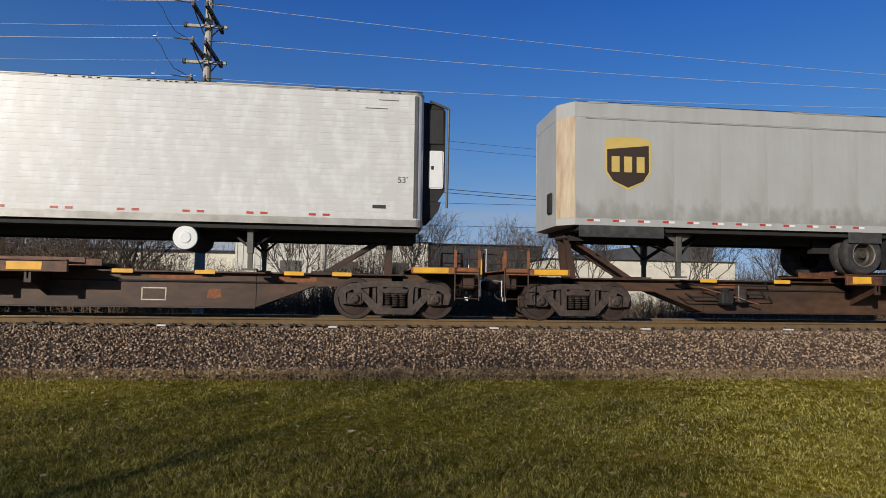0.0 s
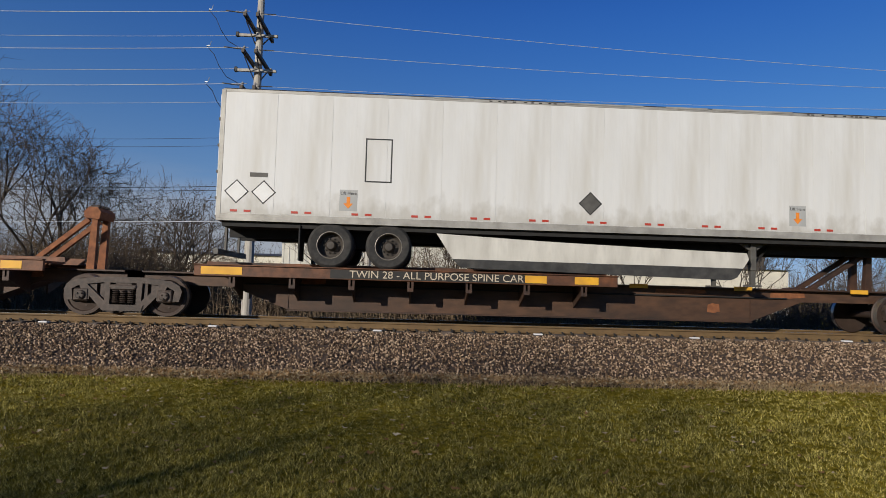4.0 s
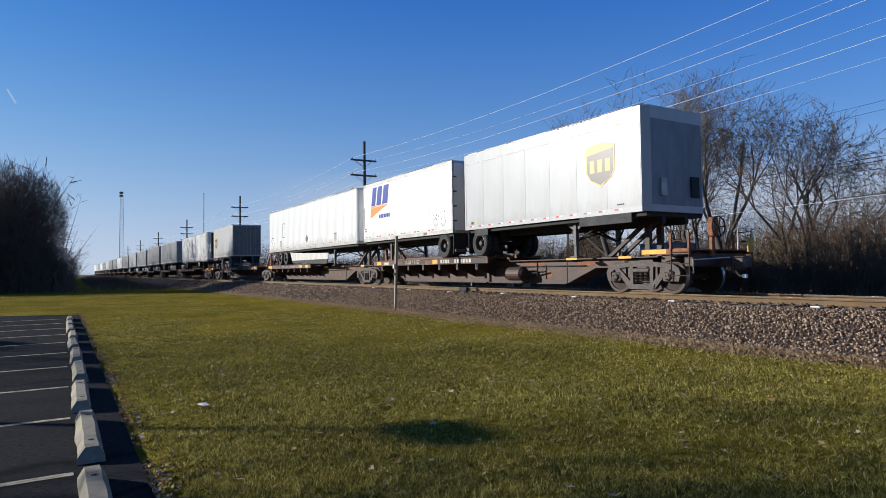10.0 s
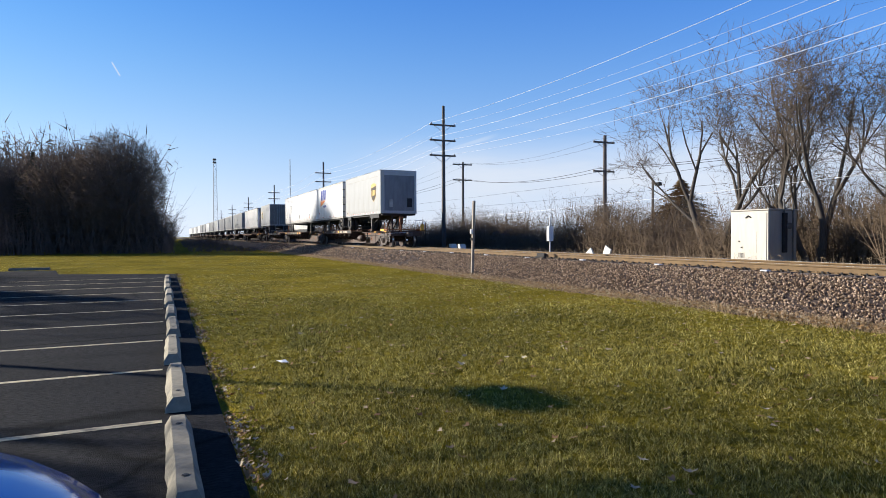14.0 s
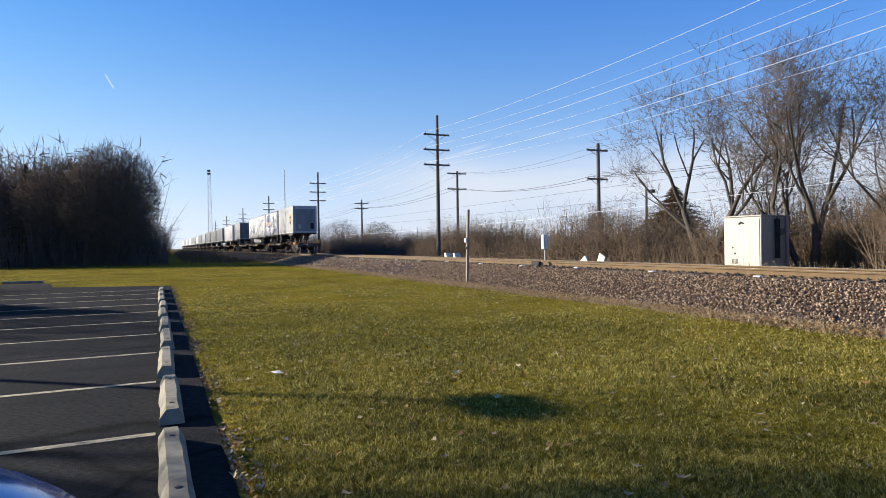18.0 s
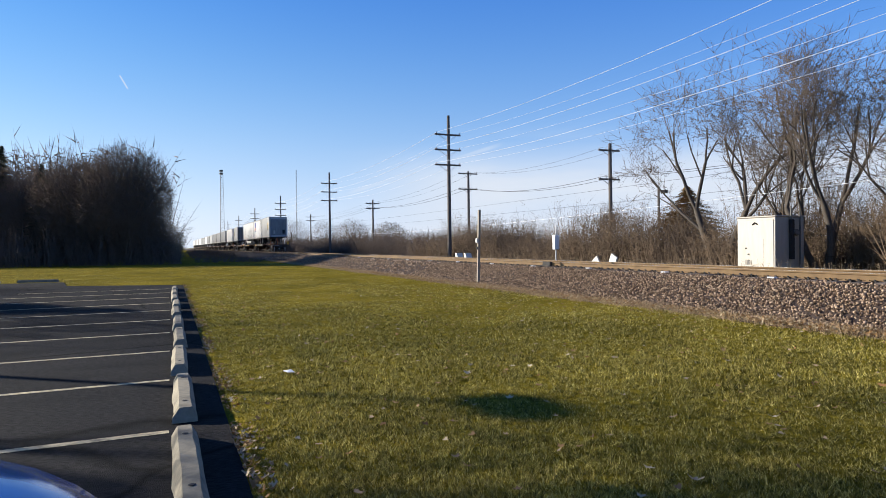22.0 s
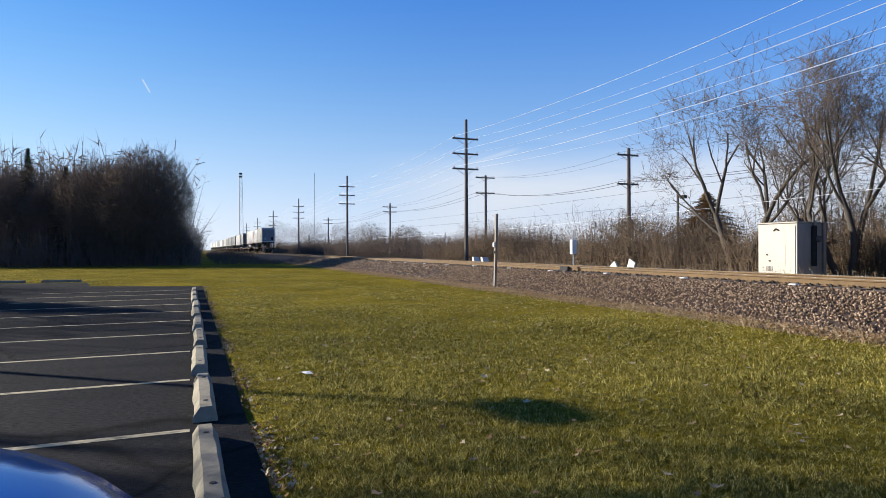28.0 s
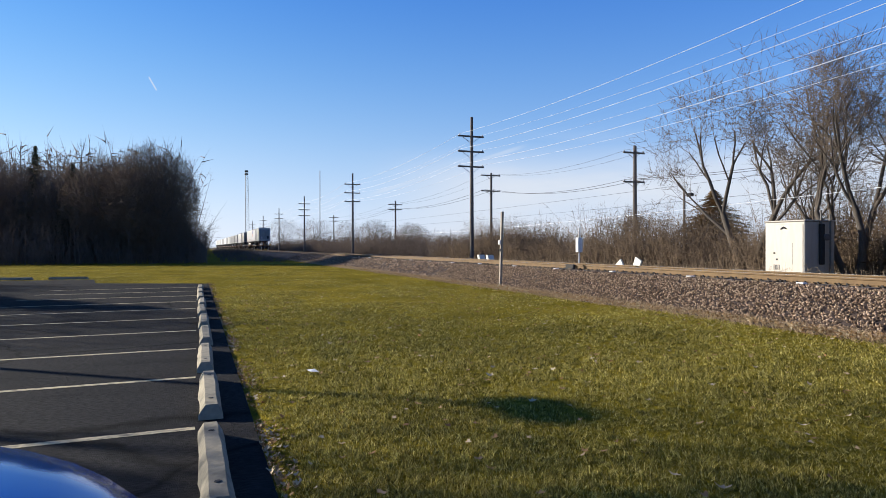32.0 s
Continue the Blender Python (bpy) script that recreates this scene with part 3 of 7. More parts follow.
def wheelset_mesh():
    m = Mesh()
    for s in (-1, 1):
        yo, yi = s * 0.83, s * 0.70
        m.lathe([(0.10, yo + s * 0.01), (0.16, yo), (0.36, yo - s * 0.03), (0.38, yo), (0.455, yo), (0.46, yi), (0.485, yi - s * 0.02), (0.48, yi - s * 0.05), (0.2, yi - s * 0.04), (0.1, yi - s * 0.06)], (0, 0, 0), 32)
        # a small casting mark on the plate shows the turning
        m.box(0.2, 0.28, yo - s * 0.02 - 0.01, yo - s * 0.02 + 0.012, -0.02, 0.02)
    m.tube((0, -0.75, 0), (0, 0.75, 0), 0.085, n=12)
    me = m.mesh("wheelset", M_WHEEL, True)
    me.materials.append(M_TREAD)
    for p in me.polygons:
        c = p.center
        if 0.70 < abs(c.y) < 0.835 and 0.40 < math.hypot(c.x, c.z) and abs(math.hypot(p.normal.x, p.normal.z)) > 0.5:
            p.material_index = 1
    return me


def side_frame_mesh(side):
    """Cast side frame: arched top chord, raked legs to the spring seat, pedestals over the bearings, thin webs between them."""
    m = Mesh()
    y0, y1 = (-0.98, -0.86) if side < 0 else (0.86, 0.98)
    yw0, yw1 = (-0.93, -0.88) if side < 0 else (0.88, 0.93)
    m.prism([(-1.30, 0.56), (-1.24, 0.70), (-1.05, 0.80), (-0.45, 0.87), (0.45, 0.87), (1.05, 0.80), (1.24, 0.70), (1.30, 0.56), (1.14, 0.58), (0.95, 0.68), (0.45, 0.74), (-0.45, 0.74), (-0.95, 0.68), (-1.14, 0.58)], y0, y1)
    for s in (-1, 1):
        m.prism([(s * 0.98, 0.70), (s * 0.80, 0.70), (s * 0.30, 0.24), (s * 0.44, 0.11)], y0, y1)
        m.prism([(s * 0.42, 0.75), (s * 0.29, 0.75), (s * 0.29, 0.22), (s * 0.40, 0.22)], y0, y1)
        m.prism([(s * 1.30, 0.58), (s * 1.13, 0.60), (s * 1.10, 0.34), (s * 1.24, 0.34)], y0, y1)
        m.prism([(s * 0.98, 0.70), (s * 0.74, 0.62), (s * 0.74, 0.36), (s * 0.82, 0.34)], y0, y1)
        m.prism([(s * 0.82, 0.72), (s * 0.60, 0.74), (s * 0.60, 0.52)], yw0, yw1)
        m.prism([(s * 0.44, 0.74), (s * 0.52, 0.74), (s * 0.52, 0.46), (s * 0.44, 0.38)], yw0, yw1)
        m.box(s * 0.92 - 0.17, s * 0.92 + 0.17, y0 - 0.02, y1 + 0.02, 0.32, 0.60, 0.03)
        o = y0 - 0.02 if side < 0 else y1 + 0.02
        d = -1 if side < 0 else 1
        m.lathe([(0.10, o), (0.105, o + d * 0.03), (0.08, o + d * 0.05)], (s * 0.92, 0, 0.46), 14)
        for k in range(3):
            a = 2.094 * k + 0.5
            m.lathe([(0.018, o + d * 0.045), (0.018, o + d * 0.075)], (s * 0.92 + 0.055 * math.cos(a), 0, 0.46 + 0.055 * math.sin(a)), 6)
    m.prism([(-0.46, 0.25), (0.46, 0.25), (0.42, 0.11), (-0.42, 0.11)], y0 - 0.02, y1 + 0.02)
    m.box(-0.30, 0.30, y0 - 0.03, y1, 0.62, 0.70, 0.02)
    return m.mesh("side_frame", M_TRUCK)


def spring_mesh(side):
    m = Mesh()
    y = -0.92 * (1 if side < 0 else -1)
    for x in (-0.17, 0, 0.17):
        for k in range(7):
            z = 0.29 + k * 0.043
            m.lathe([(0.06, z), (0.078, z + 0.012), (0.06, z + 0.026)], (x, y - (0.03 if side < 0 else -0.03), 0), 10, "z")
    m.box(-0.28, 0.28, y - 0.09, y + 0.09, 0.585, 0.66, 0.02)
    return m.mesh("spring_nest", M_TRUCK)


WHEEL_ME = wheelset_mesh()
FRAME_ME = {s: side_frame_mesh(s) for s in (-1, 1)}
SPRING_ME = {s: spring_mesh(s) for s in (-1, 1)}
BOLSTER_ME = Mesh().box(-0.2, 0.2, -0.95, 0.95, 0.5, 0.78, 0.03).mesh("bolster", M_TRUCK)


def truck(car, x, turning=True):
    """One four-wheel truck as parts of its car."""
    for s in (-1, 1):
        ob = part("side_frame", FRAME_ME[s], None, car, "cast steel truck side frame")
        ob.location = (x, 0, 0)
        part("spring_nest", SPRING_ME[s], None, ob, "coil springs")
        w = part("wheelset", WHEEL_ME, None, car, "steel wheels on an axle")
        w.location = (x + s * 0.92, 0, 0.457)
        if turning:
            WHEELSETS.append((w, x + s * 0.92))
    ob = part("bolster", BOLSTER_ME, None, car)
    ob.location = (x, 0, 0)


def hitch(car, x, tilt, material, height=2.1):
    """Folding trailer hitch: head plate on an upright, a brace on each side. tilt: -1 or 1, the side on which the brace foots."""
    ob = part("hitch", Mesh().prism([(x - 0.09, 0.95), (x + 0.10, 0.95), (x + 0.02 + 0.10 * -tilt, height), (x - 0.11 + 0.10 * -tilt, height)], -0.32, -0.2)
              .prism([(x - 0.09, 0.95), (x + 0.10, 0.95), (x + 0.02 + 0.10 * -tilt, height), (x - 0.11 + 0.10 * -tilt, height)], 0.2, 0.32), material, car, "rusty folding trailer hitch")
    if height > 2.2:
        part("hitch_plate", Mesh().prism([(x - 0.17, height - 0.05), (x + 0.17, height - 0.08), (x + 0.2, height + 0.1), (x + 0.12, height + 0.2), (x - 0.08, height + 0.22), (x - 0.19, height + 0.1)], -0.36, 0.36), M_RUST, ob, "rust-caked hitch head without a trailer")
        for q in (-0.2, 0.0, 0.2):
            part("jaw", Mesh().box(x - 0.12, x + 0.13, q - 0.06, q + 0.06, height + 0.19, height + 0.27, 0.03), M_TRUCK, ob)
    else:
        part("hitch_plate", Mesh().box(x - 0.26, x + 0.16, -0.42, 0.42, height, height + 0.12, 0.03), M_TRUCK, ob)
    for s in (-0.26, 0.26):
        part("brace", Mesh().beam((x + tilt * 1.55, s, 1.0), (x + tilt * 0.1, s, height - 0.08), 0.10, 0.11), material, ob)
    part("brace_foot", Mesh().box(x + tilt * 1.55 - 0.25, x + tilt * 1.55 + 0.25, -0.4, 0.4, 0.95, 1.08, 0.02), material, ob)


def platform(car, x0, x1, words=None):
    """Raised tyre platform: two troughs with a deep side rail, brackets below."""
    ob = part("tyre_platform", Mesh().box(x0, x1, -1.22, -0.42, 1.14, 1.18).box(x0, x1, 0.42, 1.22, 1.14, 1.18).box(x0, x1, -0.46, -0.42, 1.18, 1.3).box(x0, x1, 0.42, 0.46, 1.18, 1.3), M_DECK, car)
    part("side_rail", Mesh().box(x0, x1, -1.30, -1.22, 0.95, 1.19, 0.008).box(x0, x1, -1.34, -1.20, 1.19, 1.215, 0.004), M_DECK, ob, "rusty brown side rail of the tyre platform")
    part("side_rail", Mesh().box(x0, x1, 1.22, 1.30, 0.95, 1.19, 0.008).box(x0, x1, 1.20, 1.34, 1.19, 1.215, 0.004), M_DECK, ob)
    n = max(2, round((x1 - x0) / 1.45))
    for i in range(n):
        x = x0 + (x1 - x0) * (i + 0.62) / (n + 0.2)
        for s in (-1, 1):
            ys = sorted((s * 1.26, s * 0.34))
            part("bracket", Mesh().add([(x - 0.02, s * 1.26, 0.97), (x - 0.02, s * 1.26, 0.80), (x - 0.02, s * 0.34, 0.42), (x - 0.02, s * 0.34, 1.13), (x + 0.02, s * 1.26, 0.97), (x + 0.02, s * 1.26, 0.80), (x + 0.02, s * 0.34, 0.42), (x + 0.02, s * 0.34, 1.13)],
                                    [(0, 1, 2, 3), (7, 6, 5, 4), (0, 4, 5, 1), (1, 5, 6, 2), (2, 6, 7, 3), (3, 7, 4, 0)]).box(x - 0.07, x + 0.07, ys[0] if s < 0 else ys[1] - 0.03, ys[0] + 0.03 if s < 0 else ys[1], 0.72, 0.97), M_STEEL, ob)
    return ob


def sill(car, x0, x1, d0, d1):
    """Deep centre sill between the trucks: shallow over the trucks, deep from d0 to d1."""
    part("centre_sill", Mesh().prism([(x0, 1.0), (x1, 1.0), (x1, 0.74), (d1 + 1.3, 0.72), (d1, 0.22), (d0, 0.22), (d0 - 1.3, 0.72), (x0, 0.74)], -0.36, 0.36), M_SILL, car, "deep brown centre sill")
    part("top_flange", Mesh().box(x0, x1, -0.52, 0.52, 1.0, 1.035), M_STEEL, car)
    part("bottom_flange", Mesh().box(d0, d1, -0.45, 0.45, 0.19, 0.219), M_STEEL, car)
    part("brake_line", Mesh().tube((d0 - 1.0, -0.40, 0.80), (d1 + 0.9, -0.40, 0.80), 0.02, n=6), M_UNDER, car, "thin brake line along the sill")
    for px in (d0, d1 - 0.02):
        part("weld_rib", Mesh().box(px, px + 0.02, -0.375, -0.362, 0.24, 0.98), M_STEEL, car)
    for k, (px, pw, pz, ph) in enumerate(((d0 + 0.3, 0.6, 0.84, 0.12), (d1 - 2.4, 1.3, 0.86, 0.10), (d1 + 0.5, 0.9, 0.82, 0.14), (d1 - 1.1, 0.32, 0.42, 0.2))):
        part("rust_patch", Mesh().prism([(px, pz), (px + pw * 0.55, pz - 0.015), (px + pw, pz + 0.02), (px + pw * 0.96, pz + ph), (px + pw * 0.4, pz + ph * 1.1), (px + 0.02, pz + ph * 0.9)], -0.364, -0.361), M_RUST, car, "orange rust breaking through the paint")


def patch(parent, x, w, y, z0, z1, material=None, name="reflector"):
    part(name, Mesh().box(x, x + w, y - 0.006, y, z0, z1), material or M_YELLOW, parent, "yellow reflective patch" if material is None else "")


def end_gear(car, x, s, brake=True):
    """End platform over the outer truck with ladder, grab irons, coupler and hand brake. s: 1 faces +x."""
    xa, xb = sorted((x, x + s * 1.55))
    ob = part("end_platform", Mesh().box(xa, xb, -1.30, 1.30, 1.14, 1.17).box(xa, xb, -1.32, -1.28, 1.05, 1.2).box(xa, xb, 1.28, 1.32, 1.05, 1.2), M_RUST, car, "rusty end platform")
    xm = xa if s > 0 else xb
    patch(ob, (xa + 0.05 if s > 0 else xb - 0.85), 0.8, -1.322, 1.07, 1.19)
    for q in (-1, 1):
        lx = x + s * 1.0
        m = Mesh()
        for dx in (0, 0.55):
            m.tube((lx + s * dx, q * 1.34, 0.45), (lx + s * dx, q * 1.34, 1.68), 0.016, n=6)
        for z in (0.5, 0.8, 1.1, 1.4, 1.66):
            m.tube((lx, q * 1.34, z), (lx + s * 0.55, q * 1.34, z), 0.014, n=6)
        part("ladder", m, M_STEEL, ob, "end ladder of steel rungs")
        for dx in (0, 0.55):
            part("post_sleeve", Mesh().box(lx + s * dx - 0.03, lx + s * dx + 0.03, q * 1.34 - 0.03, q * 1.34 + 0.03, 1.2, 1.6), M_RUST, ob)
    if brake:
        part("brake_housing", Mesh().box(x + s * 1.58 - 0.08, x + s * 1.58 + 0.1, -0.52, -0.28, 1.5, 2.0, 0.03), M_RUST, ob, "rusty hand brake housing")
        part("brake_post", Mesh().box(x + s * 1.55 - 0.04, x + s * 1.55 + 0.04, -0.46, -0.34, 1.0, 1.52), M_RUST, ob)
    hx = x + s * 2.05
    m = Mesh()
    for k in range(6):
        m.tube((hx + s * 0.05 * k, -0.28, 0.72 - 0.11 * k + 0.012 * k * k), (hx + s * 0.05 * (k + 1), -0.28, 0.72 - 0.11 * (k + 1) + 0.012 * (k + 1) ** 2), 0.028, n=7)
    hose = part("air_hose", m, M_UNDER, car, "black rubber air hose")
    part("hose_coupling", Mesh().box(hx + s * 0.27, hx + s * 0.27 + 0.09, -0.33, -0.23, 0.42, 0.52, 0.01), M_SIGN, hose, "pale hose coupling")
    if brake:
        m = Mesh()
        for i in range(16):
            a, b = 2 * math.pi * i / 16, 2 * math.pi * (i + 1) / 16
            m.tube((x + s * 1.75, -0.4 + 0.27 * math.cos(a), 1.75 + 0.27 * math.sin(a)), (x + s * 1.75, -0.4 + 0.27 * math.cos(b), 1.75 + 0.27 * math.sin(b)), 0.018, n=5)
        for i in range(5):
            a = 2 * math.pi * i / 5
            m.tube((x + s * 1.75, -0.4, 1.75), (x + s * 1.75, -0.4 + 0.27 * math.cos(a), 1.75 + 0.27 * math.sin(a)), 0.014, n=5)
        part("brake_wheel", m, M_UNDER, ob, "spoked hand brake wheel")
    part("end_sill", Mesh().box(x + s * 1.35 - 0.15, x + s * 1.35 + 0.15, -1.1, 1.1, 0.72, 1.08, 0.03), M_STEEL, car)
    part("coupler", Mesh().box(*sorted((x + s * 1.3, x + s * 2.1)), -0.12, 0.12, 0.70, 0.92, 0.03).box(*sorted((x + s * 1.95, x + s * 2.3)), -0.2, 0.16, 0.66, 0.98, 0.05), M_TRUCK, car, "knuckle coupler")
    part("draft_sill", Mesh().box(*sorted((x - s * 0.4, x + s * 1.4)), -0.36, 0.36, 0.72, 1.035), M_SILL, car)
    part("uncoupling_rod", Mesh().tube((x + s * 1.6, -1.25, 0.9), (x + s * 1.9, -0.2, 0.95), 0.016, n=6).tube((x + s * 1.6, -1.25, 0.55), (x + s * 1.6, -1.25, 0.92), 0.016, n=6), M_GALV, car)
    part("grab_iron", Mesh().tube((x + s * 1.62, 0.6, 1.15), (x + s * 1.62, 0.6, 1.75), 0.016, n=6).tube((x + s * 1.62, 0.6, 1.75), (x + s * 1.62, 1.25, 1.75), 0.016, n=6).tube((x + s * 1.62, 1.25, 1.15), (x + s * 1.62, 1.25, 1.75), 0.016, n=6), M_GALV, car)
    part("end_reflector", Mesh().box(x + s * 1.66, x + s * 1.69, 0.95, 1.2, 1.1, 1.5), M_YELLOW, car, "yellow end panel")


def bars(parent, x, z, widths, h, y, material, name="stencil_mark", gap=0.05):
    """Unreadable or private stencilling as plain bars."""
    for w in widths:
        if w > 0:
            part(name, Mesh().box(x, x + w, y - 0.004, y, z, z + h), material, parent)
        x += abs(w) + gap


def spine_unit(u, label, deck, trucks, deep, hitches, end=None):
    """One unit of the articulated spine car; all lengths along the train from u."""
    car = on_train("spine_car", u, label, "rail car", "spine cars of the train")
    for x, own in trucks:
        if own:
            truck(car, x)
    xs = [x for x, _ in trucks]
    sill(car, min(xs) - 0.2, max(xs) + 0.2, *deep)
    pl = platform(car, *deck)
    for x, tilt, m, h in hitches:
        hitch(car, x, tilt, m, h)
    if end:
        end_gear(car, *end)
    return car, pl


# rear unit, twin decks for two short trailers
u1, p1 = spine_unit(-9.4, "brown articulated spine car unit carrying two short trailers", (-7.64, 2.28), ((9.2, True), (-9.2, True)), (-6.0, 5.55),
                    ((8.85, -1, M_STEEL, 2.08), (-8.2, 1, M_RUST, 2.08)), (9.5, 1))
part("stencil_panel", Mesh().box(-1.3, 2.2, -1.3035, -1.30, 0.97, 1.17), M_BLACKP, p1)
bars(p1, -1.1, 1.0, (0.13, 0.13, 0.13, 0.13, -0.25, 0.15, 0.15, 0.15, 0.15, 0.15, 0.15), 0.145, -1.304, M_WHITELET, gap=0.06)
part("stencil_panel", Mesh().box(-4.6, -2.45, -1.3035, -1.30, 0.97, 1.17), M_BLACKP, p1)
lettering("stencil_words", "2-28 / 1-57", 0.24, M_WHITELET, p1, (-3.55, -1.308, 1.0), "white stencilled capacity mark", wide=1.25)
for _x, _w in ((-7.25, 0.5), (-1.75, 0.4)):
    patch(p1, _x, _w, -1.302, 0.99, 1.16)
patch(p1, -6.45, 0.55, -1.302, 1.0, 1.12, M_WHITELET)
patch(u1, 5.68, 0.5, -0.522, 0.99, 1.06)
patch(u1, 7.96, 0.5, -0.522, 0.99, 1.06)
part("air_reservoir", Mesh().lathe([(0.16, 2.85), (0.25, 2.95), (0.25, 3.70), (0.16, 3.80)], (0, -0.75, 0.55), 20, "x"), M_STEEL, u1, "brown air reservoir")
part("pipe", Mesh().tube((3.8, -0.6, 0.55), (4.6, -0.5, 0.62), 0.03, n=6).tube((4.3, -0.6, 0.95), (4.3, -0.6, 0.45), 0.03, n=6), M_UNDER, u1)

# middle unit, one long trailer
u2, p2 = spine_unit(-28.15, "brown articulated spine car unit carrying a long trailer", (-7.9, 1.65), ((9.55, False), (-9.55, False)), (-6.0, 5.3),
                    ((8.35, -1, M_STEEL, 2.0),))
lettering("stencil_words", "TWIN 28 - ALL PURPOSE SPINE CAR", 0.23, M_WHITELET, p2, (-2.5, -1.306, 1.0), "white stencilled car type", wide=1.08)
part("stencil_panel", Mesh().box(-4.9, 0.0, -1.3035, -1.30, 0.97, 1.17), M_BLACKP, p2)
for _x, _w in ((-7.75, 0.9), (-0.9 + 0.4, 0.5), (-0.95 + 1.6, 0.55)):
    patch(p2, _x, _w, -1.302, 0.99, 1.16)
for _x in (2.2, 4.8, 7.75):
    patch(u2, _x, 0.45, -0.522, 0.96, 1.06)

# third unit, one short trailer and an empty berth
u3, p3 = spine_unit(-46.8, "brown articulated spine car unit with one empty trailer berth", (-2.45, 7.5), ((-9.18, True), (9.1, True)), (-5.7, 5.6),
                    ((-9.1, 1, M_STEEL, 2.0), (8.0, -1, M_RUST, 2.3)), (-9.5, -1, False))
part("stencil_panel", Mesh().box(-1.5, 1.4, -1.3035, -1.30, 0.97, 1.17), M_BLACKP, p3)
bars(p3, -1.3, 1.0, (0.13, 0.13, 0.13, 0.13, -0.12, 0.14, 0.14, 0.14, 0.14, 0.14, 0.14), 0.145, -1.304, M_WHITELET, gap=0.06)
part("stencil_panel", Mesh().box(2.1, 4.3, -1.3035, -1.30, 0.97, 1.17), M_BLACKP, p3)
lettering("stencil_words", "2-28 / 1-57", 0.24, M_WHITELET, p3, (3.25, -1.308, 1.0), "white stencilled capacity mark", wide=1.25)
for _x, _w in ((-2.3, 0.5), (6.6, 0.45)):
    patch(p3, _x, _w, -1.302, 0.99, 1.16)
patch(p3, 5.9, 0.5, -1.302, 1.0, 1.12, M_WHITELET)
for _x in (-5.85, -3.85):
    patch(u3, _x, 0.45, -0.522, 0.97, 1.06)
bv = part("brake_valve", Mesh().box(-5.42, -5.1, -0.8, -0.5, 0.42, 0.74, 0.04).box(-5.3, -5.2, -0.82, -0.78, 0.5, 0.66, 0.01).lathe([(0.1, 0.74), (0.12, 0.78), (0.06, 0.84)], (-5.27, -0.65, 0), 10, "z"), M_UNDER, u3, "air brake valve block")
part("relay_box", Mesh().box(-4.95, -4.72, -0.74, -0.5, 0.48, 0.84, 0.03), M_TRUCK, u3)
for _a, _b, _c, _q in ((0.60, -6.1, -5.42, 0.02), (0.52, -6.3, -5.42, 0.016), (0.68, -5.1, -4.2, 0.02), (0.56, -5.1, -4.0, 0.014), (0.90, -6.2, -4.1, 0.018)):
    part("brake_pipe", Mesh().tube((_b, -0.62, _a), (_c, -0.62, _a), _q, n=6).tube((_b, -0.62, _a), (_b - 0.1, -0.42, _a + 0.1), _q, n=6).tube((_c, -0.62, _a), (_c + 0.06, -0.42, _a + 0.08), _q, n=6), M_UNDER, bv)
part("pull_rod", Mesh().tube((-6.0, -0.7, 0.86), (-4.4, -0.72, 0.44), 0.016, n=6), M_RUST, bv)
part("release_handle", Mesh().tube((-5.0, -0.82, 0.9), (-5.0, -0.82, 0.6), 0.012, n=5).tube((-5.0, -0.82, 0.6), (-4.85, -0.82, 0.55), 0.012, n=5), M_GALV, bv)

# first unit of the car ahead
u4, p4 = spine_unit(-69.5, "brown spine car unit carrying a refrigerated trailer", (-9.0, 2.2), ((9.17, True), (-9.2, True)), (-6.2, 5.95),
                    ((9.0, -1, M_STEEL, 1.98),), (9.5, 1, False))
for _x, _w in ((1.0, 0.7),):
    patch(p4, _x, _w, -1.302, 0.99, 1.16)
for _x in (2.8, 4.6, 6.6, 7.7):
    patch(u4, _x, 0.45, -0.522, 0.97, 1.06)
part("data_panel", Mesh().box(3.4, 3.95, -0.366, -0.361, 0.35, 0.38).box(3.4, 3.95, -0.366, -0.361, 0.62, 0.65).box(3.4, 3.43, -0.366, -0.361, 0.38, 0.62).box(3.92, 3.95, -0.366, -0.361, 0.38, 0.62), M_WHITELET, u4, "white stencilled data box")


# ---- trailers ----
def road_wheel_meshes():
    t = Mesh().lathe([(0.30, -0.13), (0.46, -0.14), (0.51, -0.10), (0.525, -0.06), (0.525, 0.06), (0.51, 0.10), (0.46, 0.14), (0.30, 0.13)], (0, 0, 0), 36, caps=False).mesh("tyre", M_TYRE, True)
    r = Mesh().lathe([(0.30, -0.115), (0.285, -0.10), (0.272, 0.03), (0.235, 0.06), (0.15, 0.05), (0.115, 0.02), (0.10, -0.07), (0.085, -0.10), (0.005, -0.105)], (0, 0, 0), 28, caps=False)
    for i in range(10):
        a = 2 * math.pi * i / 10
        r.tube((0.165 * math.cos(a), 0.0, 0.165 * math.sin(a)), (0.165 * math.cos(a), 0.05, 0.165 * math.sin(a)), 0.016, n=6)
    g = Mesh().lathe([(0.306, -0.125), (0.31, -0.134), (0.30, -0.138), (0.288, -0.125), (0.286, -0.10)], (0, 0, 0), 28, caps=False)
    return t, r.mesh("rim", M_RIM, True), g.mesh("rim_ring", M_RING, True)


TYRE_ME, RIM_ME, RING_ME = road_wheel_meshes()
TAPE_R, TAPE_W = Mesh().box(0, 0.15, -0.003, 0, 0, 0.05).mesh("red_tape", M_RED), Mesh().box(0, 0.15, -0.003, 0, 0, 0.05).mesh("white_tape", M_WTAPE)


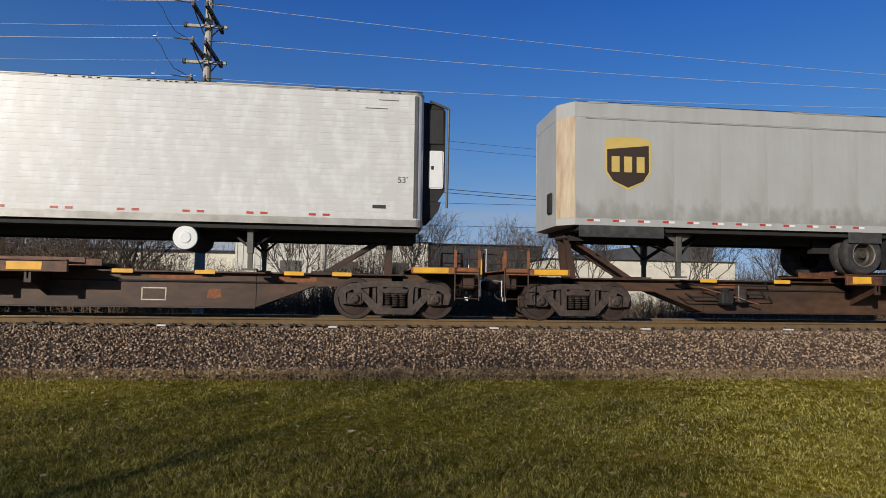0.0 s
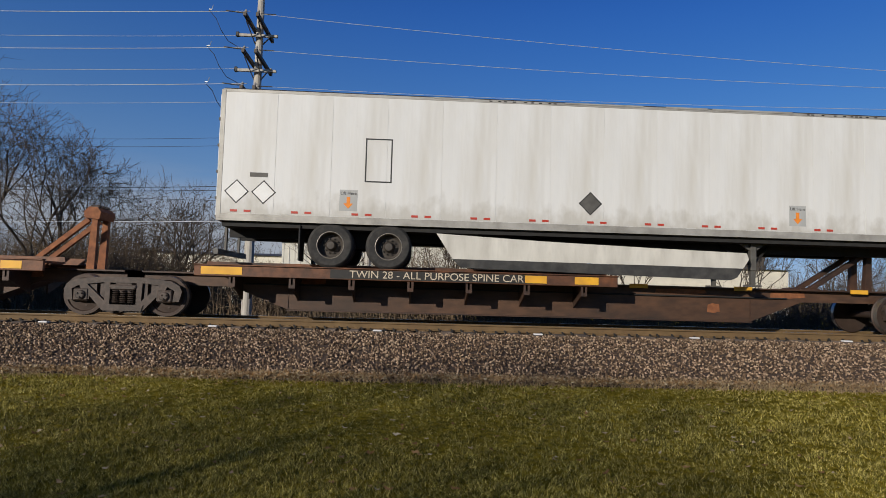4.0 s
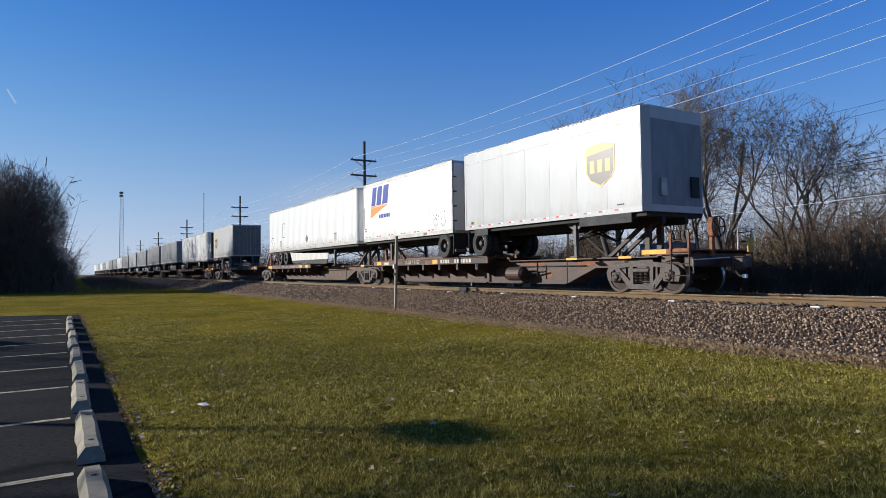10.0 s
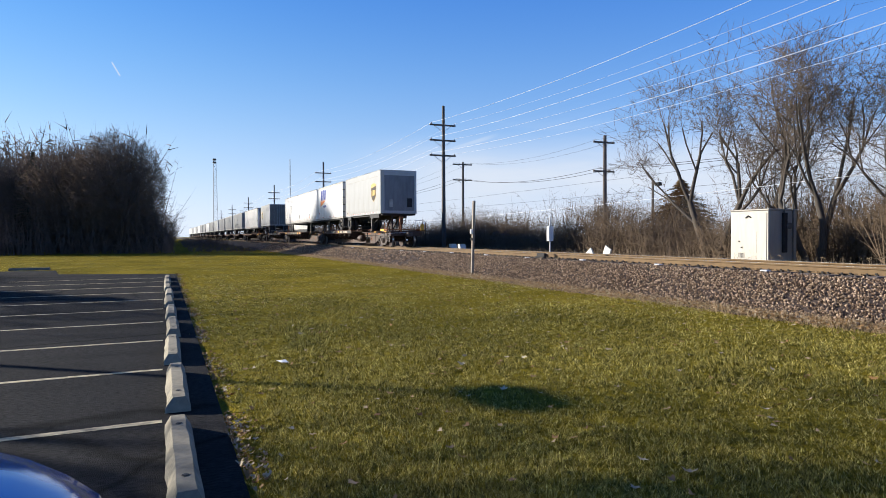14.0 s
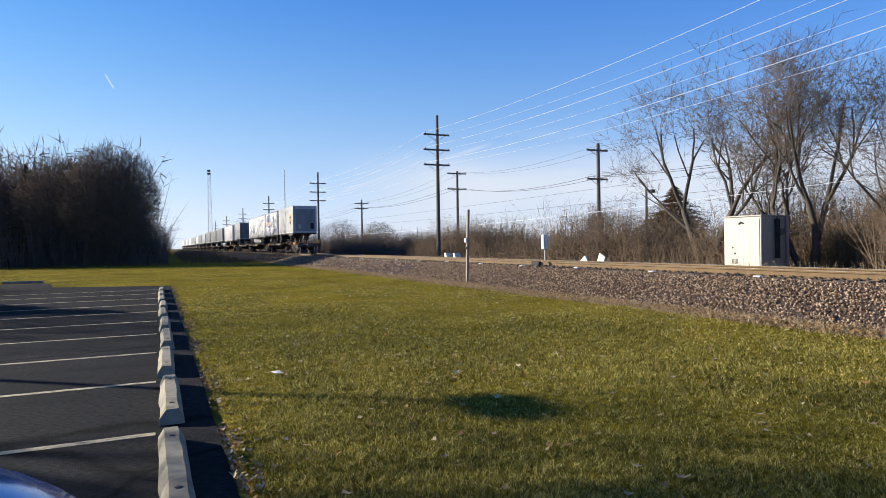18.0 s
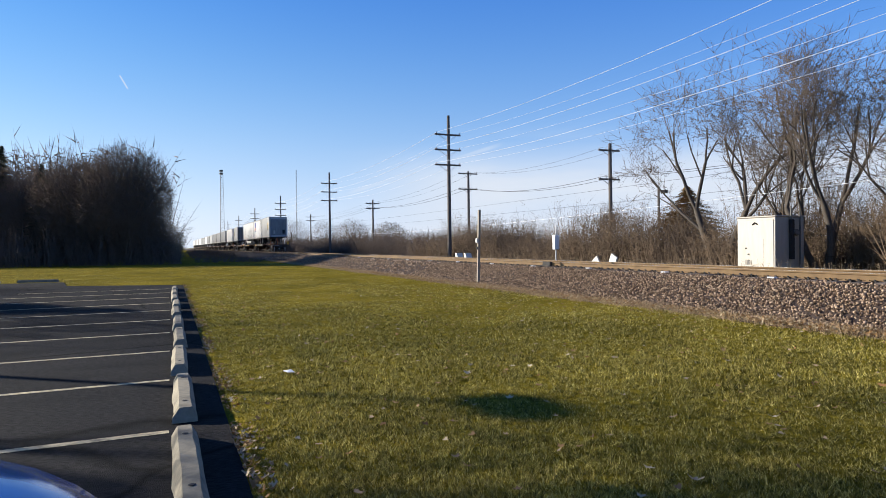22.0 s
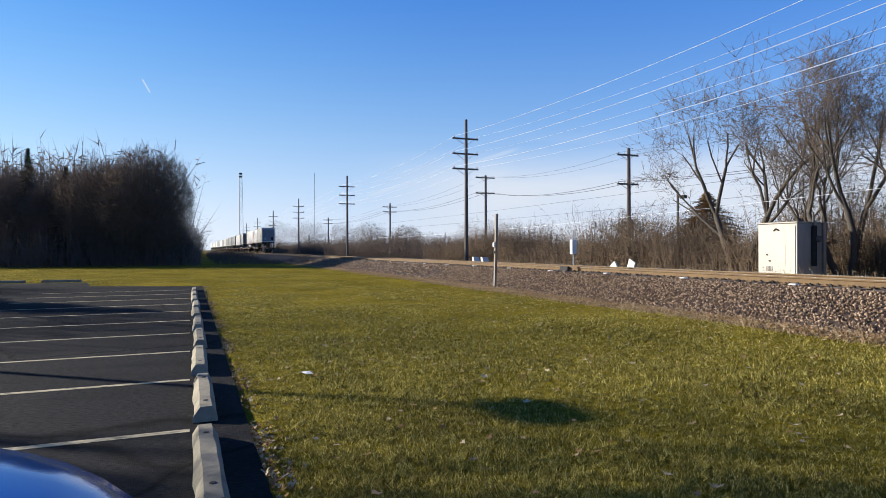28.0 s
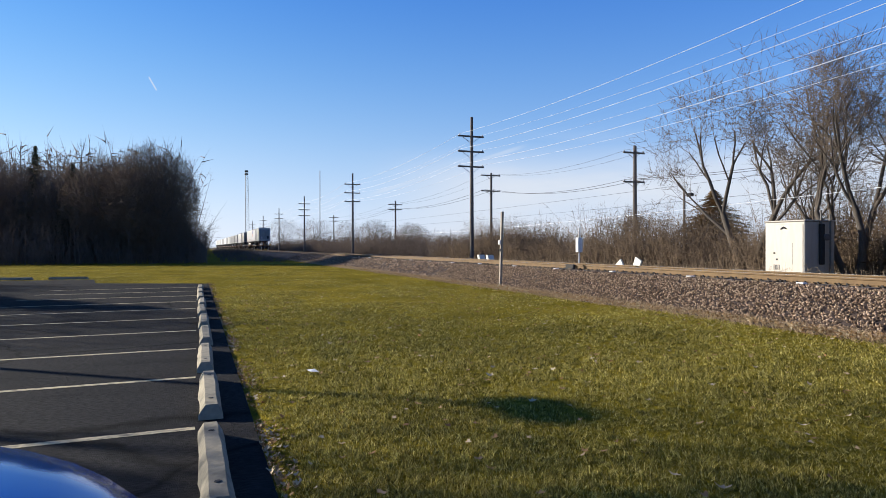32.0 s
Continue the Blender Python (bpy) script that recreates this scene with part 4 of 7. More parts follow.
def axle(tr, x):
    for s in (-1, 1):
        for k in (0, 1):
            w = part("tyre", TYRE_ME, None, tr, "dual road tyre")
            w.location = (x, s * (1.12 - 0.32 * k), 1.72)
            if s > 0:
                w.rotation_euler = (0, 0, math.pi)
            if k == 0:
                part("rim", RIM_ME, None, w, "deep-dished steel wheel rim")
                part("rim_ring", RING_ME, None, w)
    part("axle", Mesh().tube((x, -1.0, 1.72), (x, 1.0, 1.72), 0.07, n=8).box(x - 0.25, x + 0.25, -0.6, -0.45, 1.75, 2.15).box(x - 0.25, x + 0.25, 0.45, 0.6, 1.75, 2.15), M_UNDER, tr)


def landing_legs(tr, x, z_top=2.15, z_low=1.09):
    for s in (-1, 1):
        ob = part("landing_leg", Mesh().box(x - 0.07, x + 0.07, s * 0.95 - 0.07, s * 0.95 + 0.07, z_low + 0.35, z_top, 0.01).box(x - 0.05, x + 0.05, s * 0.95 - 0.05, s * 0.95 + 0.05, z_low, z_low + 0.4).box(x - 0.16, x + 0.16, s * 0.95 - 0.13, s * 0.95 + 0.13, z_low - 0.03, z_low + 0.01), M_LEG, tr, "grey landing leg")
        part("leg_plate", Mesh().prism([(x - 0.45, z_top), (x + 0.45, z_top), (x + 0.1, z_top - 0.22), (x - 0.1, z_top - 0.22)], s * 0.95 - 0.02, s * 0.95 + 0.02), M_LEG, ob)
        part("leg_brace", Mesh().beam((x - 0.05, s * 0.9, z_low + 0.5), (x - 0.75, s * 0.5, z_top), 0.04, 0.05).beam((x + 0.05, s * 0.9, z_low + 0.5), (x + 0.75, s * 0.5, z_top), 0.04, 0.05), M_UNDER, ob)
    part("leg_cross", Mesh().beam((x, -0.95, z_low + 0.5), (x, 0.95, z_top - 0.1), 0.04, 0.06).beam((x, 0.95, z_low + 0.5), (x, -0.95, z_top - 0.1), 0.04, 0.06), M_UNDER, tr)


ROUND = [(math.cos(radians(15 * k)), math.sin(radians(15 * k))) for k in range(7)]


EDGE_CLIP = Mesh().box(0, 0.07, -0.004, 0.0, 0, 0.028).mesh("edge_clip", M_UNDER)


def nose_span(nose, L, nx, e):
    """Where the nose ends and where its corner begins, along the trailer."""
    return (L, L - nx) if nose > 0 else (-e, nx - e)


def rivets(n, x, step, y, z):
    """Small square rivet heads in one row."""
    vs, fs = [], []
    for i in range(n):
        k, xx = len(vs), x + i * step
        vs += [(xx - 0.009, y + 0.006, z - 0.009), (xx + 0.009, y + 0.006, z - 0.009), (xx + 0.009, y + 0.006, z + 0.009), (xx - 0.009, y + 0.006, z + 0.009), (xx, y, z)]
        fs += [(k, k + 1, k + 4), (k + 1, k + 2, k + 4), (k + 2, k + 3, k + 4), (k + 3, k, k + 4)]
    return vs, fs


def trailer(u0, L, nose, paint, label, top_rail=0.1, z0=2.26, z1=5.2, axles=(), legs=None, tape="both", tape_step=1.0, panels=True, rail_mat=None, simple=False, drop=0.0, nx=0.22, ny=0.24, e=0.0, chamfer=False, door=None, lines=11):
    """A box trailer from u0 to u0 + L. nose: 1 at the +x end, -1 at the other; drop: how much lower the tail rides."""
    tr = on_train("box_trailer", u0, label, "trailer", "trailers on the train")
    W = 1.30
    QUARTER = [(1, 0), (0, 1)] if chamfer else ROUND
    if nose > 0:
        plan = [(0, -W)] + [(L - nx + nx * c, -W + ny - ny * s) for c, s in reversed(QUARTER)] + [(L - nx + nx * c, W - ny + ny * s) for c, s in QUARTER] + [(0, W)]
    else:
        plan = [(L, -W), (L, W)] + [(nx - nx * c, W - ny + ny * s) for c, s in reversed(QUARTER)] + [(nx - nx * c, -W + ny - ny * s) for c, s in QUARTER]
    plan = [(x - e, y) if x <= nx else (x, y) for x, y in plan] if nose < 0 else plan
    tilt = lambda x: -drop * ((L - x) if nose > 0 else x) / L
    part("body", Mesh().prism(plan, z0 + 0.16, z1 - top_rail, "z"), paint, tr)
    part("roof", Mesh().prism([(x * 0.998 + L * 0.001, y * 0.995) for x, y in plan], z1 - 0.02, z1, "z"), M_ALU, tr, "aluminium roof sheet")
    part("roof_seal", Mesh().box(0.05, L - 0.05, -W * 0.99, -W * 0.975, z1, z1 + 0.022), M_UNDER, tr, "black sealant along the roof edge")
    part("top_rail", Mesh().prism([(x + (0.006 if x > L / 2 else -0.006), y * 1.005) for x, y in plan], z1 - top_rail, z1 - 0.02, "z"), rail_mat or M_ALU, tr, "top rail")
    part("bottom_rail", Mesh().prism([(x + (0.006 if x > L / 2 else -0.006), y * 1.006) for x, y in plan], z0, z0 + 0.16, "z"), rail_mat or M_ALU, tr, "riveted aluminium bottom rail")
    part("floor_frame", Mesh().box(0.1, L - 0.1, -1.2, 1.2, z0 - 0.12, z0).box(0.1, L - 0.1, -0.55, -0.42, z0 - 0.32, z0 - 0.12).box(0.1, L - 0.1, 0.42, 0.55, z0 - 0.32, z0 - 0.12), M_UNDER, tr, "black underframe")
    if simple:
        for x in axles:
            for s in (-1, 1):
                part("tyre", Mesh().lathe([(0.3, s * 1.25), (0.525, s * 1.22), (0.525, s * 0.7), (0.3, s * 0.68)], (x, 0, 1.72), 16), M_TYRE, tr)
        return tr
    if panels == "flat":
        n = lines
        h = (z1 - top_rail - z0 - 0.17) / n
        me = Mesh().box(0.0, L - nx - 0.02, -0.005, 0, 0.003, h - 0.003).mesh("panel", paint)
        for i in range(n):
            part("panel", me, None, tr).location = (0, -W, z0 + 0.165 + i * h)
    elif panels:
        lo, hi = (0.0, L - nx - 0.02) if nose > 0 else (nx - e + 0.02, L)
        n = round((hi - lo) / 1.22)
        w = (hi - lo) / n
        me = Mesh().box(0.0035, w - 0.0035, -0.005, 0, 0.0, z1 - top_rail - z0 - 0.18).mesh("panel", paint)
        for i in range(n):
            ob = part("panel", me, None, tr)
            ob.location = (lo + i * w, -W, z0 + 0.17)
    xs_ = nose_span(nose, L, nx, e)
    if chamfer:
        for q in (-1, 1):
            (xa, ya), (xb, yb) = (xs_[0], q * (W - ny)), (xs_[1], q * W)
            d = Vector((yb - ya, xa - xb, 0)).normalized() * 0.006
            d = d if d.y * q > 0 else -d
            part("corner_post", Mesh().add([(xa, ya, z0 + 0.17), (xb, yb, z0 + 0.17), (xb, yb, z1 - 0.03), (xa, ya, z1 - 0.03), (xa + d.x, ya + d.y, z0 + 0.17), (xb + d.x, yb + d.y, z0 + 0.17), (xb + d.x, yb + d.y, z1 - 0.03), (xa + d.x, ya + d.y, z1 - 0.03)], [(0, 1, 2, 3), (7, 6, 5, 4), (0, 4, 5, 1), (1, 5, 6, 2), (2, 6, 7, 3), (3, 7, 4, 0)]), M_POSTTAN if nose < 0 else paint, tr, "stained corner post of the nose")
    # lifted and dark-stained lengths of roof edging
    er = random.Random(int(L * 100) + nose)
    x = 0.3
    while x < L - 0.9:
        w_ = er.uniform(0.5, 2.2)
        kind_ = er.random()
        if kind_ < 0.45:
            part("roof_edging", Mesh().box(x, min(x + w_, L - 0.4), -W * 1.012, -W * 0.985, z1 - 0.03, z1 + er.uniform(0.005, 0.02), 0.003), M_ALU, tr)
        elif kind_ < 0.75:
            k = x
            while k < min(x + w_, L - 0.4):
                part("edge_clip", EDGE_CLIP, None, tr).location = (k, -W - 0.004, z1 - 0.045)
                k += er.uniform(0.1, 0.3)
        x += w_ + er.uniform(0.0, 0.6)
    part("tail_post", Mesh().box(*((-0.012, 0.09) if nose > 0 else (L - 0.09, L + 0.012)), -W - 0.012, -W + 0.02, z0 + 0.05, z1 - 0.02, 0.006), rail_mat or M_ALU, tr, "metal tail post")
    n_ = int(L / 0.3)
    part("rivet_row", Mesh().add(*rivets(n_, 0.15, 0.3, -W - 0.0085, z0 + 0.05)), M_LEG, tr, "row of rivets along the bottom rail")
    for x in axles:
        axle(tr, x)
    if axles:
        ax = sum(axles) / len(axles)
        part("slider_frame", Mesh().box(ax - 0.9, ax + 0.9, -0.62, -0.42, z0 - 0.5, z0 - 0.12).box(ax - 0.9, ax + 0.9, 0.42, 0.62, z0 - 0.5, z0 - 0.12), M_UNDER, tr)
        tail = 0.0 if nose > 0 else L
        fx = ax + (1 if nose < 0 else -1) * (len(axles) * 0.62 + 0.12)
        for s in (-0.95, 0.95):
            part("mud_flap", Mesh().box(fx - 0.015, fx + 0.015, s - 0.3, s + 0.3, 1.35, z0 - 0.05), M_UNDER, tr, "black mud flap")
    if legs is not None:
        landing_legs(tr, legs)
    if tape:
        n = int((L - 0.5) / tape_step)
        for i in range(n):
            x = 0.3 + i * tape_step
            part("red_tape", TAPE_R, None, tr).location = (x, -W - 0.009, z0 + 0.09 if tape == "both" else z0 + 0.2)
            part("white_tape" if tape == "both" else "red_tape", TAPE_W if tape == "both" else TAPE_R, None, tr).location = (x + (0.155 if tape == "both" else 0.3), -W - 0.009, z0 + 0.09 if tape == "both" else z0 + 0.2)
    # doors at the tail end: two leaves with lock rods and hinges
    xe, s = (0.0, -1) if nose > 0 else (L, 1)
    for q in (-1, 1):
        y0, y1 = sorted((q * 0.02, q * 1.24))
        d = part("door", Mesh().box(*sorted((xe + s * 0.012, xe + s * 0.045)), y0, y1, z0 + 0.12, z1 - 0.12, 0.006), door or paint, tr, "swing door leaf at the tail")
        for k in (0.3, 0.75):
            part("lock_rod", Mesh().tube((xe + s * 0.07, q * k, z0 + 0.1), (xe + s * 0.07, q * k, z1 - 0.12), 0.016, n=6), M_ALU, d)
        for z in (z0 + 0.5, z0 + 1.1, z0 + 1.7, z0 + 2.3):
            part("hinge", Mesh().box(*sorted((xe, xe + s * 0.052)), *sorted((q * 1.12, q * 1.302)), z - 0.03, z + 0.03), M_LEG, d)
    part("bumper", Mesh().box(*sorted((xe - s * 0.05, xe + s * 0.06)), -1.2, 1.2, 1.45, 1.57).box(*sorted((xe - s * 0.05, xe)), -0.6, -0.5, 1.5, z0).box(*sorted((xe - s * 0.05, xe)), 0.5, 0.6, 1.5, z0), M_LEG, tr, "rear impact guard")
    return tr


def shield(tr, x, z, w, h, y=-1.309):
    """A two-colour shield emblem with plain bars in it."""
    def outline(k):
        hw = w / 2 * k
        top, low = z + h * 0.5 - (1 - k) * h * 0.4, z - h * 0.5 + (1 - k) * h * 0.55
        p = [(x - hw, top - h * 0.07), (x - hw * 0.5, top - h * 0.015), (x, top), (x + hw * 0.5, top - h * 0.015), (x + hw, top - h * 0.07), (x + hw, z - h * 0.15)]
        p += [(x + hw * 0.72, z - h * 0.32), (x, low), (x - hw * 0.72, z - h * 0.32), (x - hw, z - h * 0.15)]
        return p
    ob = part("emblem", Mesh().prism(outline(1.0), y - 0.003, y), M_GOLD, tr, "gold and brown shield emblem")
    inner = outline(0.9)
    part("emblem_field", Mesh().prism([(px, min(pz, z + h * 0.30 + 0.10 * h * (px - x) / w)) for px, pz in inner], y - 0.006, y - 0.003), M_BROWN, ob)
    for i, (dx, dw) in enumerate(((-0.27, 0.17), (0.0, 0.17), (0.27, 0.17))):
        part("emblem_bar", Mesh().box(x + (dx - dw / 2) * w, x + (dx + dw / 2) * w, y - 0.009, y - 0.006, z - h * 0.16, z + h * 0.13, 0.0), M_GOLD, ob)


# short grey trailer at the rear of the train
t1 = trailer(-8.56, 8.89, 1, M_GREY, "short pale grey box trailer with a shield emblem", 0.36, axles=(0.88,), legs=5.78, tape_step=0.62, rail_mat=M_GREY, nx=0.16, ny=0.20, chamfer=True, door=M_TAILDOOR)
shield(t1, 7.21, 3.75, 1.15, 1.3)
part("rubber_apron", Mesh().box(6.3, 8.36, -1.31, -1.27, 1.98, 2.27, 0.01), M_RUBBER, t1, "black rubber apron below the nose")
part("rubber_apron", Mesh().box(0.62, 1.5, -1.31, -1.27, 1.99, 2.27, 0.01), M_RUBBER, t1)
# thin sheet over the nose, painted dark as the face lies in shade
part("nose_shade_panel", Mesh().box(8.885, 8.894, -1.08, 1.08, 2.45, 5.1), M_NOSESHADE, t1, "thin dark panel that carries the shade of the nose")
part("nose_socket", Mesh().box(8.89, 8.95, -0.75, -0.5, 2.7, 3.2, 0.01), M_ALU, t1, "air and light sockets on the nose")
part("nose_socket", Mesh().box(8.89, 8.95, 0.55, 0.9, 2.7, 3.3, 0.01), M_UNDER, t1)
part("trim_line", Mesh().box(0.02, 8.2, -1.318, -1.309, 4.80, 4.83), M_ALU, t1)
bars(t1, 7.85, 2.5, (0.05, 0.05, 0.05, 0.05), 0.04, -1.306, M_INK, "number_mark", 0.015)
bars(t1, 0.42, 2.46, (0.16,), 0.09, -1.306, M_INK, "data_plate")
part("warning_sticker", Mesh().prism([(0.72, 2.46), (0.86, 2.46), (0.79, 2.58)], -1.309, -1.306), M_YELLOW, t1)

# short white trailer with blue and orange livery
t2 = trailer(-18.18, 8.68, -1, M_WHITE2, "short white box trailer with a blue and orange livery", 0.16, z0=2.22, axles=(7.9,), legs=2.55, tape="red", tape_step=1.28, rail_mat=M_ALU, nx=0.33, ny=0.4, e=0.3)


def slant(parent, x, z, w, h, material, y=-1.309, lean=0.22, name="livery_bar"):
    part(name, Mesh().prism([(x, z), (x + w, z), (x + w + lean * h, z + h), (x + lean * h, z + h)], y - 0.003, y), material, parent)


def livery(tr, x, z, k=1.0, y=-1.309):
    """Blue slanted blocks over an orange wedge and a row of dark bars."""
    def block(pts):
        part("livery_block", Mesh().prism([(x + (px + 0.22 * pz) * k, z + pz * k) for px, pz in pts], y - 0.003, y), M_BLUE, tr, "slanted blue livery block")
    for px, w in ((0.06, 0.46), (0.66, 0.50), (1.32, 0.56)):
        block([(px, 0.0), (px + w, 0.0), (px + w, 0.92), (px, 0.92)])
    part("livery_wedge", Mesh().prism([(x + 0.02 * k, z - 0.12 * k), (x - 0.06 * k, z - 0.62 * k), (x + 2.0 * k, z - 0.03 * k)], y - 0.003, y), M_ORANGE, tr, "orange livery wedge")
    part("livery_wedge", Mesh().prism([(x + 0.08 * k, z - 0.03 * k), (x + 0.04 * k, z - 0.10 * k), (x + 2.1 * k, z + 0.03 * k)], y - 0.006, y - 0.003), M_ORANGE, tr)
    for i in range(7):
        slant(tr, x + (0.95 + i * 0.175) * k, z - 0.68 * k, 0.13 * k, 0.19 * k, M_BLUE, y, 0.15)


livery(t2, 0.87, 4.02)
bars(t2, 0.05, 2.9, (0.05,), 1.1, -1.306, M_INK, "code_mark")
_sr = random.Random(8)
for _dx in (7.35, 7.95):
    for k in range(9):
        if _sr.random() < 0.75:
            a = 0.698 * k
            part("scuff", Mesh().prism([(_dx + r * math.cos(a + d), 2.75 + r * math.sin(a + d)) for r, d in ((0.185, 0.0), (0.195, 0.3), (0.17, 0.62), (0.165, 0.3), (0.16, 0.05))], -1.3095, -1.3065), M_LEG, t2, "worn ring where a placard sat")
for k in range(26):
    _dx, _dz, _k = _sr.gauss(7.45, 0.33), 2.86 + abs(_sr.gauss(0, 0.22)), _sr.uniform(0.012, 0.05)
    part("scuff", Mesh().prism([(_dx + _k * math.cos(1.05 * i) * _sr.uniform(0.5, 1.4), _dz + _k * math.sin(1.05 * i) * _sr.uniform(0.4, 1.0)) for i in range(6)], -1.309, -1.306), M_GREY if k % 3 else M_LEG, t2)
bars(t2, 0.12, 2.86, (0.26,), 0.06, -1.306, M_RED, "number_mark")
bars(t2, 0.12, 2.74, (0.26,), 0.06, -1.306, M_RED, "number_mark")
for _x, _w in ((3.6, 0.12), (2.9, 0.1), (6.3, 0.3)):
    part("rail_repair", Mesh().box(_x, _x + _w, -1.314, -1.308, 2.24, 2.36), M_SIGN if _w < 0.2 else M_LEG, t2, "patched length of the bottom rail")

# long white trailer with side skirts
t3 = trailer(-35.63, 16.55, 1, M_WHITE, "long white box trailer with side skirts and worn stickers", 0.07, z0=2.2, axles=(2.55, 3.86), legs=12.5, tape="red", tape_step=1.35, rail_mat=M_ALU)
for _a, _b in ((0, 1), (1, 2), (2, 3)):
    _k = [(4.94, 2.06, 5.32, 1.49), (7.55, 1.95, 7.55, 1.485), (10.0, 1.88, 10.0, 1.48), (12.19, 1.83, 12.1, 1.47)]
    part("side_skirt", Mesh().prism([_k[_a][:2], _k[_b][:2], _k[_b][2:], _k[_a][2:]] if _b < 3 else [_k[2][:2], _k[3][:2], (12.24, 1.68), (12.1, 1.47), _k[2][2:]], -1.27 - 0.004 * _a, -1.24), M_SKIRT, t3, "dented pale side skirt")
part("skirt_edge", Mesh().prism([(5.32, 1.486), (12.1, 1.466), (11.96, 1.26), (11.8, 1.19), (5.5, 1.30)], -1.275, -1.235), M_RUBBER, t3)
_x, _z = 3.27, 3.2
part("patch_frame", Mesh().box(_x, _x + 0.03, -1.309, -1.305, _z, _z + 0.95).box(_x + 0.58, _x + 0.61, -1.309, -1.305, _z, _z + 0.95).box(_x, _x + 0.61, -1.309, -1.305, _z - 0.03, _z).box(_x, _x + 0.61, -1.309, -1.305, _z + 0.95, _z + 0.98), M_INK, t3, "dark outline of a missing placard")
for _x in (2.72, 13.2):
    part("sticker", Mesh().box(_x, _x + 0.4, -1.309, -1.305, 2.5, 2.98), M_GREY, t3, "lift sticker with a red arrow")
    lettering("sticker_words", "Lift Here", 0.1, M_INK, t3, (_x + 0.2, -1.312, 2.87), "black sticker words")
    part("arrow", Mesh().prism([(_x + 0.2, 2.55), (_x + 0.31, 2.67), (_x + 0.24, 2.67), (_x + 0.24, 2.82), (_x + 0.16, 2.82), (_x + 0.16, 2.67), (_x + 0.09, 2.67)], -1.312, -1.309), M_ORANGE, t3)
for _x, _m in ((0.42, M_SIGN), (1.02, M_SIGN), (8.47, M_LEG)):
    part("placard_frame", Mesh().prism([(_x, 2.585), (_x + 0.275, 2.86), (_x, 3.135), (_x - 0.275, 2.86)], -1.3075, -1.305), M_INK, t3)
    part("diamond_placard", Mesh().prism([(_x, 2.62), (_x + 0.24, 2.86), (_x, 3.10), (_x - 0.24, 2.86)], -1.309, -1.305), _m, t3, "worn diamond placard")
bars(t3, 0.7, 3.2, (0.4,), 0.1, -1.306, M_LEG, "data_plate")

for _y, _z, _w, _h, _m in ((-0.55, 4.55, 0.3, 0.1, M_ORANGE), (0.35, 4.6, 0.3, 0.1, M_ORANGE), (-0.35, 3.55, 0.26, 0.3, M_YELLOW), (0.5, 3.2, 0.3, 0.12, M_INK)):
    part("door_sticker", Mesh().box(-0.052, -0.046, _y, _y + _w, _z, _z + _h), _m, t3, "warning sticker on the door")
for _y in (-1.1, -0.65, 0.35, 0.8):
    part("bumper_tape", Mesh().box(-0.066, -0.061, _y, _y + 0.3, 1.47, 1.55), M_RED, t3, "red tape on the impact guard")

# short grey trailer on the third unit
t4 = trailer(-56.18, 8.5, -1, M_GREYSOIL, "short pale grey box trailer with a shield emblem and soot marks", 0.36, axles=(7.45,), legs=2.72, tape_step=0.62, rail_mat=M_GREYSOIL, nx=0.33, ny=0.4, e=0.33, chamfer=True, door=M_TAILDOOR)
shield(t4, 1.3, 3.75, 1.15, 1.3)
part("rubber_apron", Mesh().box(0.1, 2.2, -1.31, -1.27, 1.98, 2.27, 0.01), M_RUBBER, t4, "black rubber apron below the nose")
part("rubber_apron", Mesh().box(7.0, 7.9, -1.31, -1.27, 1.99, 2.27, 0.01), M_RUBBER, t4)
part("trim_line", Mesh().box(0.25, 8.48, -1.318, -1.309, 4.80, 4.83), M_ALU, t4)
part("nose_socket", Mesh().box(-0.39, -0.33, -0.6, -0.3, 2.6, 3.1, 0.01), M_UNDER, t4, "air and light sockets on the nose")
for _z in (2.68, 2.88):
    bars(t4, 8.1, _z, (0.2,), 0.1, -1.306, M_INK, "data_plate")

# long refrigerated trailer
t5 = trailer(-76.1, 16.35, 1, M_WHITE2, "long white refrigerated trailer with a cooling unit on its nose", 0.06, z0=2.1, axles=(2.0, 3.3), legs=12.5, tape="red", tape_step=1.35, rail_mat=M_ALU, panels="flat", lines=21)
part("nose_trim", Mesh().box(16.12, 16.2, -1.312, -1.29, 2.3, 5.12, 0.004), M_LEG, t5, "dark corner trim of the nose")
part("cooling_unit", Mesh().prism([(16.36, 2.75), (16.72, 2.75), (16.88, 3.0), (16.88, 4.9), (16.78, 5.06), (16.36, 5.1)], -0.92, 0.92), M_UNDER, t5, "black cooling unit")
cp = part("cooling_panel", Mesh().box(16.5, 16.84, -0.955, -0.92, 3.05, 3.95, 0.03), M_SIGN, t5, "white lower cover of the cooling unit")
part("panel_latch", Mesh().box(16.55, 16.61, -0.965, -0.954, 3.5, 3.58), M_UNDER, cp)
part("cooling_grille", Mesh().box(16.46, 16.84, -0.945, -0.92, 4.1, 4.95, 0.02), M_BLACKP, t5, "black grille of the cooling unit")
part("cooling_base", Mesh().prism([(16.36, 2.35), (16.6, 2.35), (16.75, 2.55), (16.8, 2.75), (16.36, 2.75)], -0.9, 0.9), M_UNDER, t5)
part("exhaust_pipe", Mesh().tube((16.93, -0.97, 2.6), (16.95, -0.97, 4.95), 0.03, n=8).tube((16.95, -0.97, 4.95), (16.5, -0.97, 5.12), 0.03, n=8), M_LEG, t5, "grey guard pipe round the cooling unit")
